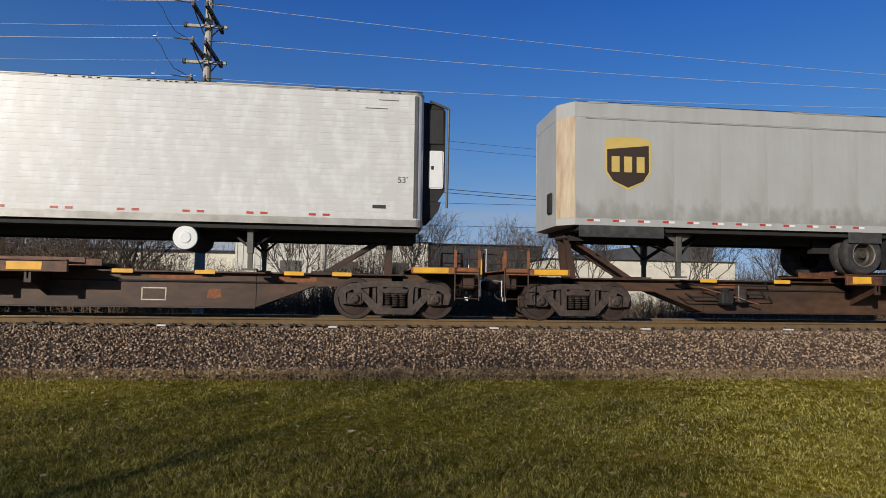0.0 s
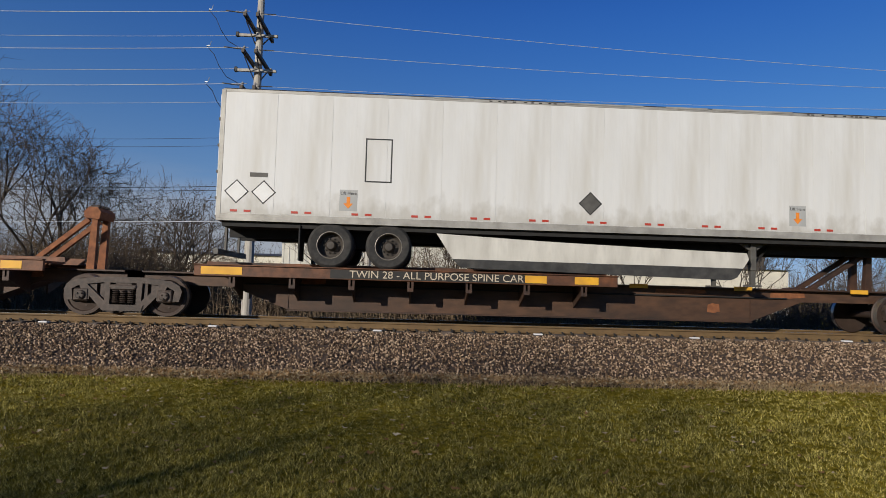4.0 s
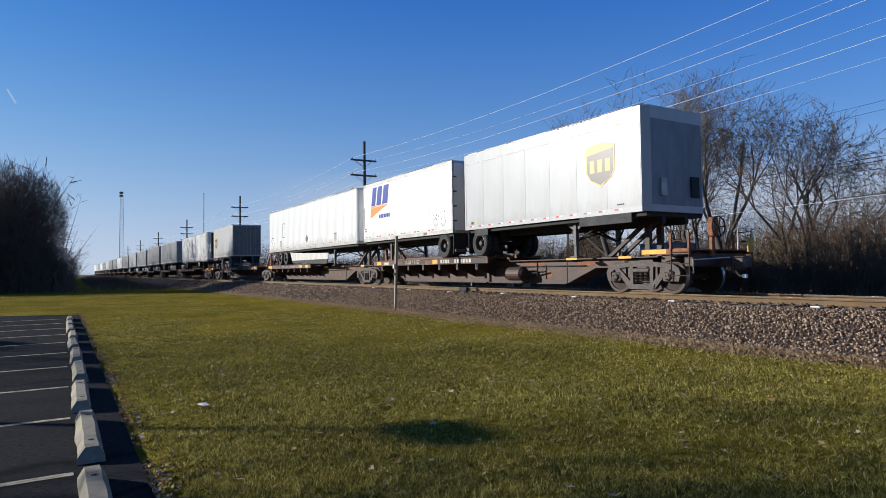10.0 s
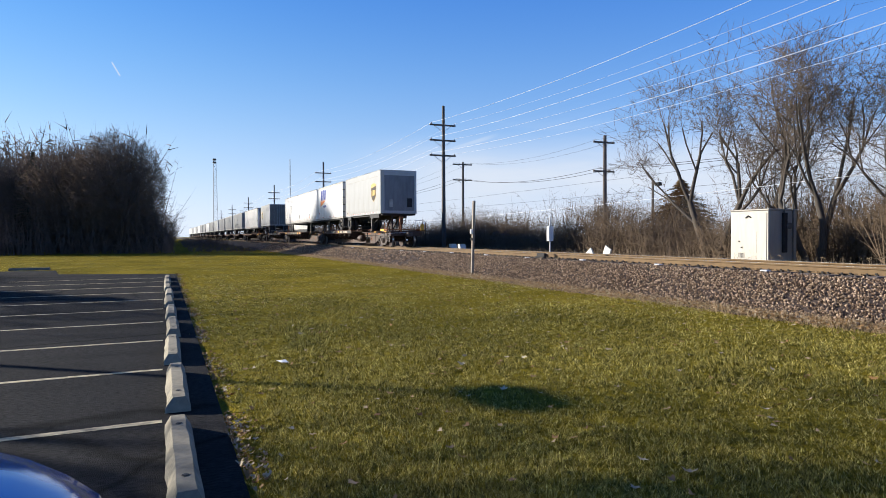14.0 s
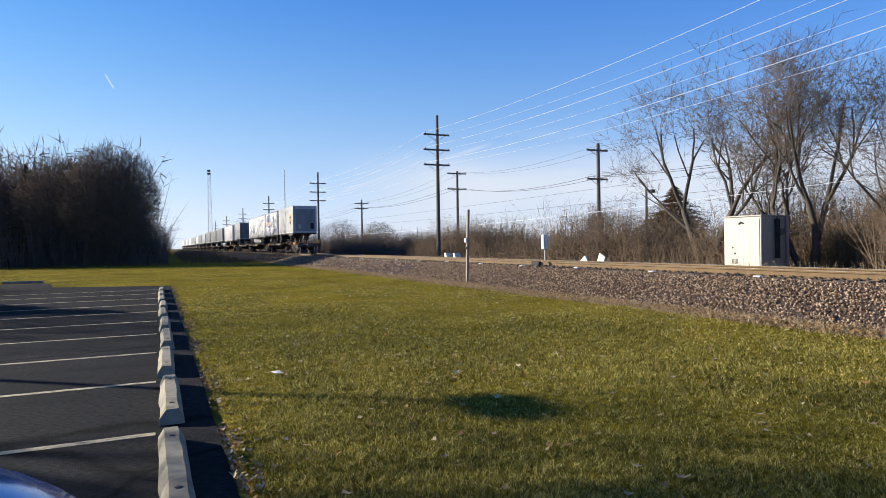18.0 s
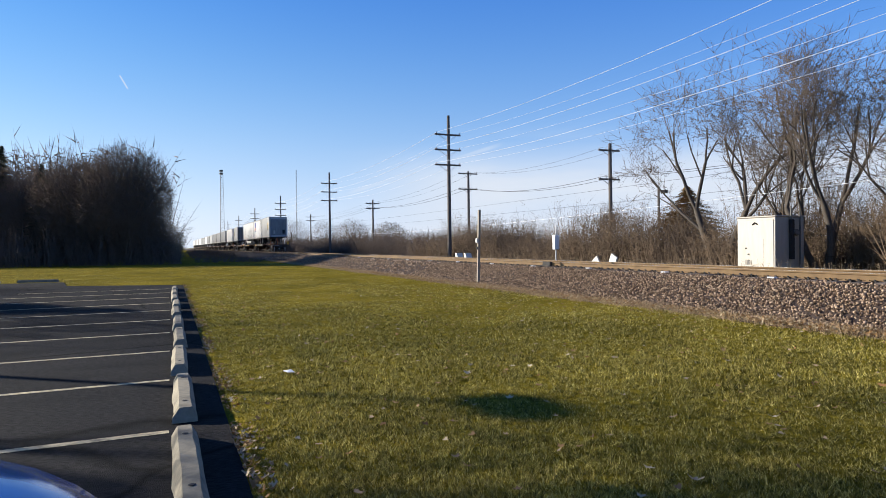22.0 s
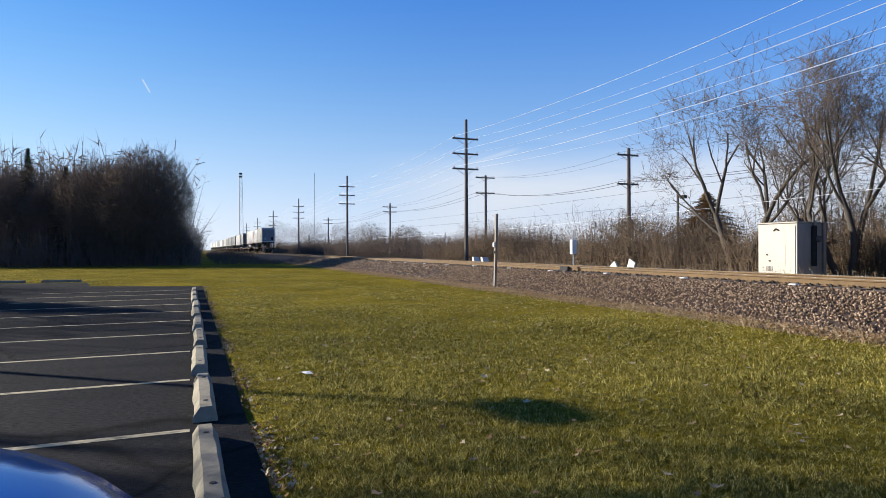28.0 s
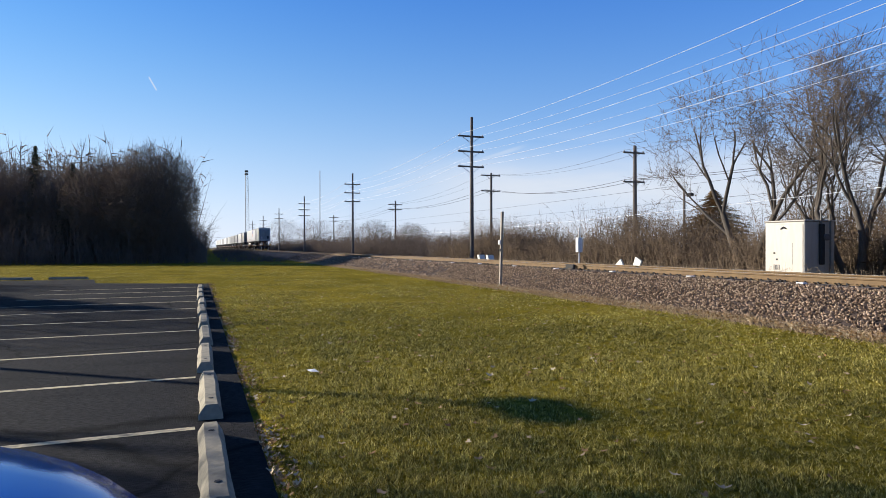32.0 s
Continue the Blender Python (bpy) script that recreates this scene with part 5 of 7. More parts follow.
part("scrape", Mesh().box(15.0, 15.5, -1.309, -1.306, 4.78, 4.80).box(15.3, 15.75, -1.309, -1.306, 4.98, 5.0), M_LEG, t5, "dark scrape high on the side")
part("fuel_tank", Mesh().lathe([(0.24, -1.18), (0.28, -1.16), (0.28, 0.2), (0.24, 0.22)], (11.15, 0, 1.75), 24), M_UNDER, t5, "black fuel tank")
part("tank_cap", Mesh().lathe([(0.1, -1.225), (0.12, -1.22), (0.13, -1.205), (0.255, -1.20), (0.265, -1.185)], (11.15, 0, 1.75), 24), M_SIGN, t5, "white tank end")
lettering("size_mark", "53'", 0.2, M_INK, t5, (15.87, -1.309, 3.1), "dark red length mark")
bars(t5, 15.2, 2.5, (0.3,), 0.08, -1.306, M_INK, "data_plate")

# trailers further ahead, each on its own spine unit
# most get the dark streaked grey, with shade from the wood painted in
_far_paints = (M_STREAKSHADE, M_STREAKSHADE, M_STREAKSHADE, M_GREY, M_STREAKSHADE, M_WHITE, M_STREAKSHADE, M_STREAKSHADE, M_WHITE, M_STREAKSHADE, M_WHITE, M_STREAKSHADE, M_GREY, M_WHITE)
_far_labels = {M_STREAKSHADE: "long streaked grey box trailer, darkened for the wood's shade", M_WHITE: "long white box trailer far up the train", M_GREY: "long pale grey box trailer far up the train"}
far_unit = None
for i, paint in enumerate(_far_paints):
    u = -97.2 - 18.6 * i
    trailer(u, 16.3, 1 if i % 3 else -1, paint, _far_labels[paint], 0.1, axles=(2.2, 3.5), simple=True)
    if far_unit is None:
        far_unit, _p = spine_unit(u + 8.2, "brown spine car unit further up the train", (-7.8, 2.0), ((9.3, False), (-9.3, False)), (-6.2, 5.9), ((8.6, -1, M_STEEL, 2.05),))
        for _s in (-9.3, 9.3):
            truck(far_unit, _s, False)
    else:
        MOVERS.append((copy_thing(far_unit, pose(u + 8.2, TRACK_Y, RAIL_Z)), u + 8.2))


# ---- pole lines and wires ----
def wire(m, a, b, sag, r=0.008, n=16):
    """A hanging wire swept as one round tube."""
    a, b = Vector(a), Vector(b)
    vs = []
    for i in range(n + 1):
        k = i / n
        p = a.lerp(b, k) - Vector((0, 0, 4 * sag * k * (1 - k)))
        vs += [p + Vector((0, math.cos(o), math.sin(o))) * r for o in (0, 1.0472, 2.0944, 3.1416, 4.1888, 5.236)]
    m.add(vs, [(i * 6 + k, i * 6 + (k + 1) % 6, i * 6 + 6 + (k + 1) % 6, i * 6 + 6 + k) for i in range(n) for k in range(6)])


LINE_Y = 22.25
LINE_X = [-4.95, -49.3, -93.6, -139.5, -185.0, -231.0, -277.0]
LEVELS = (11.25, 9.93, 8.62)
RIGHT_LEVELS = (10.3, 10.25, 9.9)


def line_pole(x, material, detail):
    po = thing("utility_pole", "tall weathered wooden utility pole with three crossarms" if detail else "tall dark wooden utility pole with three crossarms", "utility pole", "poles along the track", (x, LINE_Y, 0.0))
    part("shaft", Mesh().tube((0, 0, -0.3), (0, 0, 12.9), 0.19, 0.12, 12), material, po)
    for z in LEVELS:
        for ax in ((-0.24, 0.20) if detail else (-0.105,)):
            arm = part("crossarm", Mesh().box(ax - 0.055, ax + 0.055, -1.25, 1.2, z - 0.07, z + 0.07, 0.01), M_POLEDARK, po, "dark wooden crossarm")
            for q in (-1, 1):
                part("arm_brace", Mesh().beam((ax - 0.06, q * 0.8, z - 0.06), (ax * 0.6, 0, z - 0.62), 0.035, 0.035), M_POLEDARK if detail else M_GALV, arm)
            for q in (-1, 1):
                part("insulator", Mesh().lathe([(0.03, z + 0.05), (0.05, z + 0.09), (0.03, z + 0.13), (0.055, z + 0.16), (0.02, z + 0.22)], (ax, q * 1.08, 0), 8, "z"), M_INSUL, arm)
        if detail:
            bracket = part("side_bracket", Mesh().box(-0.74, 0.72, -0.27, -0.18, z - 0.42, z - 0.32, 0.01), M_POLE, po, "pale wooden side bracket")
            part("bracket_end", Mesh().box(-0.80, -0.68, -0.29, -0.16, z - 0.44, z - 0.26, 0.02), M_WIREDARK, bracket)
            part("dead_end", Mesh().tube((-0.95, -1.05, z + 0.16), (-0.28, -1.05, z + 0.10), 0.022, n=7), M_WIREDARK, po, "dark dead-end strain insulator")
            part("dead_end", Mesh().tube((0.28, -1.05, z + 0.10), (0.8, -1.05, z + 0.10), 0.018, n=7), M_WIREDARK, po)
            part("wire_clamp", Mesh().box(-1.56, -1.44, -1.065, -1.035, z + 0.16, z + 0.195, 0.005).tube((-1.45, -1.05, z + 0.2), (-1.40, -1.05, z + 0.34), 0.012, n=5), M_GALV, po)
            m = Mesh()
            hang = [(-1.55, -1.05, z + 0.15), (-1.32, -0.95, z - 0.1), (-1.18, -0.8, z - 0.45), (-0.98, -0.55, z - 0.75), (-0.62, -0.35, z - 0.9), (-0.3, -0.25, z - 1.1)]
            for a, b in zip(hang[:-1], hang[1:]):
                m.tube(a, b, 0.012, n=5)
            part("jumper", m, M_WIREDARK, po, "drooping dark jumper cable")
    if detail:
        for z, r in ((7.9, 0.1), (7.6, 0.1), (7.25, 0.08)):
            part("cutout", Mesh().lathe([(0.05, z), (r, z + 0.05), (0.05, z + 0.2)], (-0.3, -0.2, 0), 8, "z"), M_INSUL, po)
        part("low_bracket", Mesh().box(-0.35, 0.3, -0.25, -0.17, 7.0, 7.08), M_GALV, po)
        part("cable_bracket", Mesh().box(-0.4, 0.4, -0.24, -0.17, 4.5, 4.58), M_POLEDARK, po)
        part("drop_cable", Mesh().tube((-0.55, -0.25, 7.0), (-0.6, -0.25, 6.2), 0.02, n=5).tube((-0.6, -0.25, 6.2), (-0.2, -0.2, 5.6), 0.02, n=5).tube((-0.2, -0.2, 5.6), (-0.19, -0.19, 4.6), 0.02, n=5), M_WIREDARK, po)
    return po


for i, x in enumerate(LINE_X):
    line_pole(x, M_POLE if i == 0 else M_POLEDARK, i == 0)
for a, b in zip(LINE_X[:-1], LINE_X[1:]):
    for z in LEVELS:
        for s in (-1.05, 1.05):
            w = Mesh()
            wire(w, (a - 0.1, LINE_Y + s, z + 0.18), (b - 0.1, LINE_Y + s, z + 0.18), 0.7, 0.010 if s < 0 else 0.006)
            single("overhead_wire", w, M_WIRE, "bright bare overhead wire strung between poles", "overhead wire", smooth=True)
# on the other side of the nearest pole one side of the line goes on alone
for z, zb in zip(LEVELS, RIGHT_LEVELS):
    w = Mesh()
    wire(w, (LINE_X[0] + 0.1, LINE_Y - 1.05, z + 0.1), (40.0, LINE_Y - 1.05, zb), 0.45, 0.007)
    single("overhead_wire", w, M_WIRE, "bright bare overhead wire strung between poles", "overhead wire", smooth=True)


def short_pole(x, y, top, arms, arm_len=1.8, turn=0.0):
    wood = M_POLE if x > -10 else M_POLEDARK
    po = thing("utility_pole", "short pale weathered pole with two crossarms" if x > -10 else "short dark wooden pole with two crossarms", "utility pole", "poles of the far line", (x, y, 0.0))
    po.rotation_euler = (0, 0, radians(turn))
    part("shaft", Mesh().tube((0, 0, -0.3), (0, 0, top), 0.17, 0.12, 10), wood, po)
    if x > -10:
        for z in (arms[0] - 0.5, arms[1] + 0.35, arms[1] - 0.5):
            part("cable_clamp", Mesh().box(-0.2, 0.2, -0.24, -0.1, z, z + 0.22, 0.04), M_WIREDARK, po, "dark cable clamps on the shaft")
    for z in arms:
        arm = part("crossarm", Mesh().box(-0.16, -0.06, -arm_len / 2, arm_len / 2, z - 0.06, z + 0.06), M_POLEDARK, po)
        for k in range(4):
            yy = -arm_len / 2 + 0.1 + k * (arm_len - 0.2) / 3
            part("insulator", Mesh().lathe([(0.02, z + 0.05), (0.05, z + 0.1), (0.02, z + 0.18)], (-0.11, yy, 0), 6, "z"), M_INSUL, arm)
        for s in (-1, 1):
            part("arm_brace", Mesh().beam((-0.17, s * 0.6, z), (-0.14, 0, z - 0.4), 0.03, 0.03), M_POLEDARK, arm)
    return po


FAR_POLES = [(34, 31.5, 9.6, (9.2, 6.8)), (-1.2, 30, 9.45, (9.1, 6.7)), (-37.3, 30, 9.05, (8.55, 6.4)), (-61.3, 30, 9.7, (9.45, 7.75)), (-96.5, 30, 9.1, (8.5, 7.7)), (-150, 31, 9.4, (8.8, 7.9))]
for x, y, top, arms in FAR_POLES:
    short_pole(x, y, top, arms, 1.9 if x > -60 else 2.3)
for (xa, ya, _, aa), (xb, yb, _, ab) in zip(FAR_POLES[:-1], FAR_POLES[1:]):
    for k, s in ((0, -0.8), (0, 0.8), (1, -0.8), (1, 0.3)):
        w = Mesh()
        wire(w, (xa, ya + s, aa[k] + 0.15), (xb, yb + s, ab[k] + 0.15), 0.7, 0.008 if k == 0 else 0.016)
        single("overhead_cable", w, M_WIREDARK, "dark overhead cable of the far pole line", "overhead wire")
for za, zb in ((4.4, 3.4), (4.9, 4.6), (6.0, 5.4)):
    w = Mesh()
    wire(w, (60 if za > 4.5 else -6.0, 26.0, za), (-90, 26.0, zb), 0.5, 0.009, 30)
    single("overhead_cable", w, M_WIRE if za < 4.5 else M_WIREDARK, "long low cable strung past the brush", "overhead wire")

lamp = thing("flood_lamp_pole", "slim dark pole with a flood lamp head", "street lamp", "", (-43.1, 40, 0))
part("shaft", Mesh().tube((0, 0, 0), (0, 0, 6.6), 0.13, 0.10, 10), M_POLEDARK, lamp)
part("lamp_arm", Mesh().tube((0, 0, 6.1), (0.6, 0, 6.2), 0.03, n=6), M_POLEDARK, lamp)
part("lamp_head", Mesh().box(0.45, 0.95, -0.2, 0.2, 6.0, 6.3, 0.04), M_UNDER, lamp)
lamp2 = copy_thing(lamp, pose(-66, 52, -1.2))


# ---- far mast and thin antenna ----
def mast(name, x, y, top, w0, w1, label, rungs):
    t = thing(name, label, "radio mast", "", (x, y, 0))
    for a in (90, 210, 330):
        c, s = math.cos(radians(a)), math.sin(radians(a))
        part("mast_leg", Mesh().tube((w0 * c, w0 * s, 0), (w1 * c, w1 * s, top), 0.09, n=5), M_LEG, t)
    m = Mesh()
    for i in range(rungs):
        z, z2 = top * i / rungs, top * (i + 1) / rungs
        for a, b in ((90, 210), (210, 330), (330, 90)):
            ka, kb = w0 + (w1 - w0) * i / rungs, w0 + (w1 - w0) * (i + 1) / rungs
            m.tube((ka * math.cos(radians(a)), ka * math.sin(radians(a)), z), (kb * math.cos(radians(b)), kb * math.sin(radians(b)), z2), 0.06, n=4)
    part("lattice", m, M_LEG, t, "welded lattice braces")
    return t


tw = mast("radio_mast", -423, 30.3, 51.0, 1.9, 1.0, "tall grey steel lattice radio mast far off", 30)
for z in (50.5, 48.6):
    part("antenna_panel", Mesh().box(-1.1, 1.1, -1.1, 1.1, z, z + 1.1, 0.3), M_LEG, tw)
ant = mast("thin_antenna", -640, 118, 80.0, 0.5, 0.4, "very thin grey antenna mast in the distance", 40)

# ---- trackside equipment ----
cab = thing("signal_cabinet", "white metal trackside signal cabinet with two doors", "signal cabinet", "", (-19.25, 24.15, -0.33))
cab.scale = (1.2, 1.2, 1.2)
part("plinth", Mesh().box(-0.75, 0.75, -0.65, 0.65, 0.0, 0.62), M_CONC, cab)
part("cabinet_body", Mesh().box(-0.8, 0.8, -0.72, 0.75, 0.6, 2.5, 0.02), M_CABINET, cab)
part("cabinet_roof", Mesh().box(-0.83, 0.83, -0.75, 0.78, 2.5, 2.56, 0.02), M_CABINET, cab)
d = part("cabinet_door", Mesh().box(-0.74, 0.74, -0.742, -0.722, 0.7, 2.42, 0.008), M_CABINET, cab, "plain white cabinet door")
part("door_seam", Mesh().box(0.34, 0.352, -0.7445, -0.7405, 1.0, 1.75), M_LEG, d)
part("lifting_eye", Mesh().tube((-0.12, -0.75, 2.25), (0.0, -0.77, 2.32), 0.025, n=6).tube((0.0, -0.77, 2.32), (0.1, -0.75, 2.26), 0.025, n=6), M_UNDER, cab)
for i in range(5):
    part("vent_slot", Mesh().box(-0.42 + i * 0.055, -0.395 + i * 0.055, -0.75, -0.7455, 0.8, 0.98), M_LEG, cab)
for i in range(2):
    part("lock", Mesh().box(-0.42 + i * 0.1, -0.36 + i * 0.1, -0.76, -0.745, 1.15 + 0.22 * (1 - i), 1.2 + 0.22 * (1 - i)), M_UNDER, cab)
mb = part("meter_box", Mesh().box(0.8, 0.92, -0.06, 0.12, 1.0, 2.42, 0.02), M_UNDER, cab, "dark meter box on the cabinet side")
part("meter_glass", Mesh().lathe([(0.10, 0.90), (0.12, 0.93), (0.11, 0.99), (0.02, 1.0)], (0, 0.16, 1.95), 14, "x"), M_LEG, mb, "round grey meter")
part("conduit", Mesh().tube((0.86, 0.0, 2.1), (0.86, 0.0, 2.9), 0.03, n=6).tube((0.9, 0.4, 0.6), (0.9, 0.4, 2.75), 0.03, n=6), M_LEG, cab)

inst = thing("instrument_post", "slim steel post with a white instrument box", "instrument post", "", (-27.0, 18.2, 0.25))
part("post", Mesh().tube((0, 0, 0), (0, 0, 2.35), 0.035, n=8), M_GALV, inst)
part("instrument_box", Mesh().box(-0.12, 0.12, -0.14, 0.14, 1.1, 1.85, 0.02), M_SIGN, inst, "white instrument box")
part("rod", Mesh().tube((0.0, 0.08, 1.85), (0.0, 0.08, 2.6), 0.015, n=6), M_GALV, inst)

for x, y, tilt, w in ((-21.6, 17.4, 25, 0.42), (-22.9, 17.4, 55, 0.34)):
    b = thing("marker_board", "small white board leaning beside the track", "marker board", "white boards beside the track", (x, y, 0.66))
    part("board", Mesh().box(-w / 2, w / 2, -0.04, 0.04, 0.0, 0.5, 0.01), M_SHED, b)
    part("foot", Mesh().box(-w / 2, w / 2, 0.0, 0.3, -0.25, 0.02), M_CONC, b)
    b.rotation_euler = (0, radians(tilt), 0)
sw = thing("switch_stand", "low white switch machine with two raised covers", "switch stand", "", (-36.0, 17.2, 0.62))
part("machine_base", Mesh().box(-1.4, 0.9, -0.2, 0.2, 0.05, 0.2, 0.02), M_SIGN, sw)
for x, t in ((-0.75, 0.3), (0.55, 0.3)):
    part("cover", Mesh().prism([(x, 0.2), (x + 0.34, 0.2), (x + 0.34 - t * 0.6, 0.5), (x - t * 0.6 + 0.1, 0.5)], -0.2, 0.2), M_SHED, sw, "white raised cover")
grease = thing("rail_lubricator", "black box clamped to the rail", "rail lubricator", "", (-21.15, RAIL_Y, RAIL_Z - 0.16))
part("box_body", Mesh().box(-0.28, 0.28, -0.16, -0.05, -0.02, 0.17, 0.02), M_UNDER, grease)
part("hose", Mesh().tube((-0.3, -0.1, 0.02), (-1.6, -0.5, -0.18), 0.025, n=6), M_UNDER, grease)

mp = thing("metal_post", "thin rust-brown steel channel post beside the ballast", "post", "", (-22.4, 11.35, 0.0))
part("channel", Mesh().box(-0.05, 0.05, -0.045, -0.03, 0.0, 3.05).box(-0.05, -0.035, -0.03, 0.045, 0.0, 3.05).box(0.035, 0.05, -0.03, 0.045, 0.0, 3.05), M_POST, mp)
part("small_box", Mesh().box(-0.07, 0.07, -0.12, -0.048, 1.72, 1.9, 0.01), M_GALV, mp)
part("small_box", Mesh().box(-0.05, 0.06, -0.10, -0.048, 1.45, 1.55, 0.01), M_UNDER, mp)
mp.rotation_euler = (radians(-1.0), radians(1.5), 0)
single("paper_scrap", Mesh().add([(0, 0, 0.035), (0.2, 0.03, 0.045), (0.21, 0.13, 0.04), (0.02, 0.11, 0.045), (0.1, 0.07, 0.055)], [(0, 1, 4), (1, 2, 4), (2, 3, 4), (3, 0, 4)]), M_SIGN, "crumpled white scrap of paper on the grass", "litter", at=(-8.2, 1.3, 0.0))

# ---- ties ----
ties = tagged(new("track_ties"), "dark creosoted ties half buried in stone", "ties", "", "structure")
TIE_ME = Mesh().box(-0.115, 0.115, 13.38, 16.0, 0.58, 0.752, 0.015).mesh("tie", M_TIE)
PLATE_ME = Mesh().box(-0.09, 0.09, 13.78, 14.10, 0.752, 0.764).box(-0.03, 0.03, 13.82, 13.86, 0.764, 0.79).box(-0.03, 0.03, 14.03, 14.07, 0.764, 0.79).mesh("tie_plate", M_RAILSIDE)
ANCHOR_ME = Mesh().box(-0.022, 0.022, 13.80, 13.885, 0.715, 0.775, 0.006).box(-0.04, -0.005, 13.80, 13.84, 0.765, 0.8).mesh("rail_anchor", M_UNDER)
CLIP_ME = Mesh().box(-0.1, 0.1, 13.40, 13.55, 0.752, 0.785, 0.01).mesh("tie_end_mark", M_WTAPE)
for i in range(150):
    x = 20 - i * 0.52
    ob = part("tie", TIE_ME, None, ties)
    ob.location = (x, random.uniform(-0.04, 0.04), random.uniform(-0.02, 0.01))
    part("tie_plate", PLATE_ME, None, ob)
    for d in (-0.16, 0.16):
        part("rail_anchor", ANCHOR_ME, None, ob).location = (d + random.uniform(-0.02, 0.02), random.uniform(-0.01, 0.01), 0)
    if i % 7 == 3:
        part("tie_end_mark", CLIP_ME, None, ob, "pale splintered tie end")

# ---- wheel stops, stall lines, blue car ----
def wheel_stop_mesh(seed):
    r = random.Random(seed)
    sec = [(-0.105, 0), (0.105, 0), (0.10, 0.05), (0.055, 0.135), (-0.055, 0.135), (-0.10, 0.05)]
    n = 9
    vs = []
    for i in range(n):
        x = -0.92 + 1.84 * i / (n - 1)
        end = 0.05 if i in (0, n - 1) else 0
        for y, z in sec:
            vs.append((x + (end if x < 0 else -end) * (z / 0.135), y + r.uniform(-0.006, 0.006) * (3 if y < -0.09 and r.random() < 0.4 else 1), z * (1 - 0.02 * r.random())))
    fs = [(i * 6 + k, i * 6 + (k + 1) % 6, (i + 1) * 6 + (k + 1) % 6, (i + 1) * 6 + k) for i in range(n - 1) for k in range(6)]
    fs += [tuple(range(6)), tuple(range((n - 1) * 6, n * 6))]
    return Mesh().add(vs, fs).mesh("stop_body", M_CONC)


STOPS = [wheel_stop_mesh(s) for s in range(4)]
HOLE_ME = Mesh().lathe([(0.025, 0.1365), (0.02, 0.1385)], (0, 0, 0), 10, "z").mesh("pin_hole", M_UNDER)


def wheel_stop(i, m):
    ob = thing("wheel_stop", "weathered concrete wheel stop at the lot's edge", "wheel stop", "wheel stops of the lot")
    ob.matrix_basis = m
    part("stop_body", STOPS[i % 4], None, ob)
    for x in (-0.6, 0.6):
        part("pin_hole", HOLE_ME, None, ob).location = (x, 0, 0)


for i in range(-1, 10):
    wheel_stop(i, pose(-4.83 - 2.375 * i, 0.11 + random.uniform(-0.02, 0.02), 0.002, 0, 0, random.uniform(-0.8, 0.8)))
for i in range(4):
    wheel_stop(i, pose(-36.6 - 0.28 * i, -6.1 - 2.5 * i, 0.002, 0, 0, 80))
lines = tagged(new("stall_lines"), "worn cream stall lines painted on the asphalt", "parking lines", "", "structure")
for i in range(-1, 10):
    x = -6.04 - 2.37 * i
    part("stall_line", Mesh().add([(x - 0.05, -0.04, 0.0035), (x + 0.05, -0.04, 0.0035), (x + 0.05 + 0.02, -5.2, 0.0035), (x - 0.05 + 0.02, -5.2, 0.0035)], [(0, 1, 2, 3)]), M_LINE, lines)


def car_mesh():
    """Body shell: rings of an outline along the length, nose towards +y."""
    rings = [(-0.05, 0.30, 0.64, 0.40), (-0.10, 0.22, 0.755, 0.48), (-0.20, 0.2, 0.82, 0.55), (-0.32, 0.2, 0.878, 0.61), (-0.45, 0.2, 0.92, 0.66), (-0.6, 0.2, 0.953, 0.71), (-0.75, 0.2, 0.977, 0.75), (-0.9, 0.2, 0.995, 0.78), (-1.1, 0.2, 1.01, 0.82), (-1.35, 0.2, 1.02, 0.86), (-3.9, 0.2, 1.03, 0.92), (-4.35, 0.22, 0.97, 0.90), (-4.5, 0.3, 0.7, 0.8)]
    vs, fs = [], []
    for y, zl, zt, hw in rings:
        for x, z in ((-hw * 0.92, zl), (-hw, zl + 0.12), (-hw, zt - 0.16), (-hw * 0.93, zt - 0.05), (-hw * 0.75, zt), (-hw * 0.3, zt + 0.025), (hw * 0.3, zt + 0.025), (hw * 0.75, zt), (hw * 0.93, zt - 0.05), (hw, zt - 0.16), (hw, zl + 0.12), (hw * 0.92, zl)):
            vs.append((x, y, z))
    n = 12
    fs = [(i * n + k, i * n + (k + 1) % n, (i + 1) * n + (k + 1) % n, (i + 1) * n + k) for i in range(len(rings) - 1) for k in range(n)]
    fs += [tuple(range(n)), tuple(range((len(rings) - 1) * n, len(rings) * n))]
    return Mesh().add(vs, fs)


car = thing("parked_car", "glossy blue car parked nose in to the wheel stops", "car", "", (-2.07, -0.12, 0.0))
part("body_shell", car_mesh(), M_PAINTBLUE, car, smooth=True)
for s in (-1, 1):
    part("hood_crease", Mesh().add([(s * 0.26, -0.58, 0.976), (s * 0.33, -0.85, 1.017), (s * 0.38, -1.3, 1.047), (s * 0.43, -1.3, 1.037), (s * 0.39, -0.85, 1.007)], [(0, 1, 4), (1, 2, 3, 4)]), M_PAINTBLUE, car)
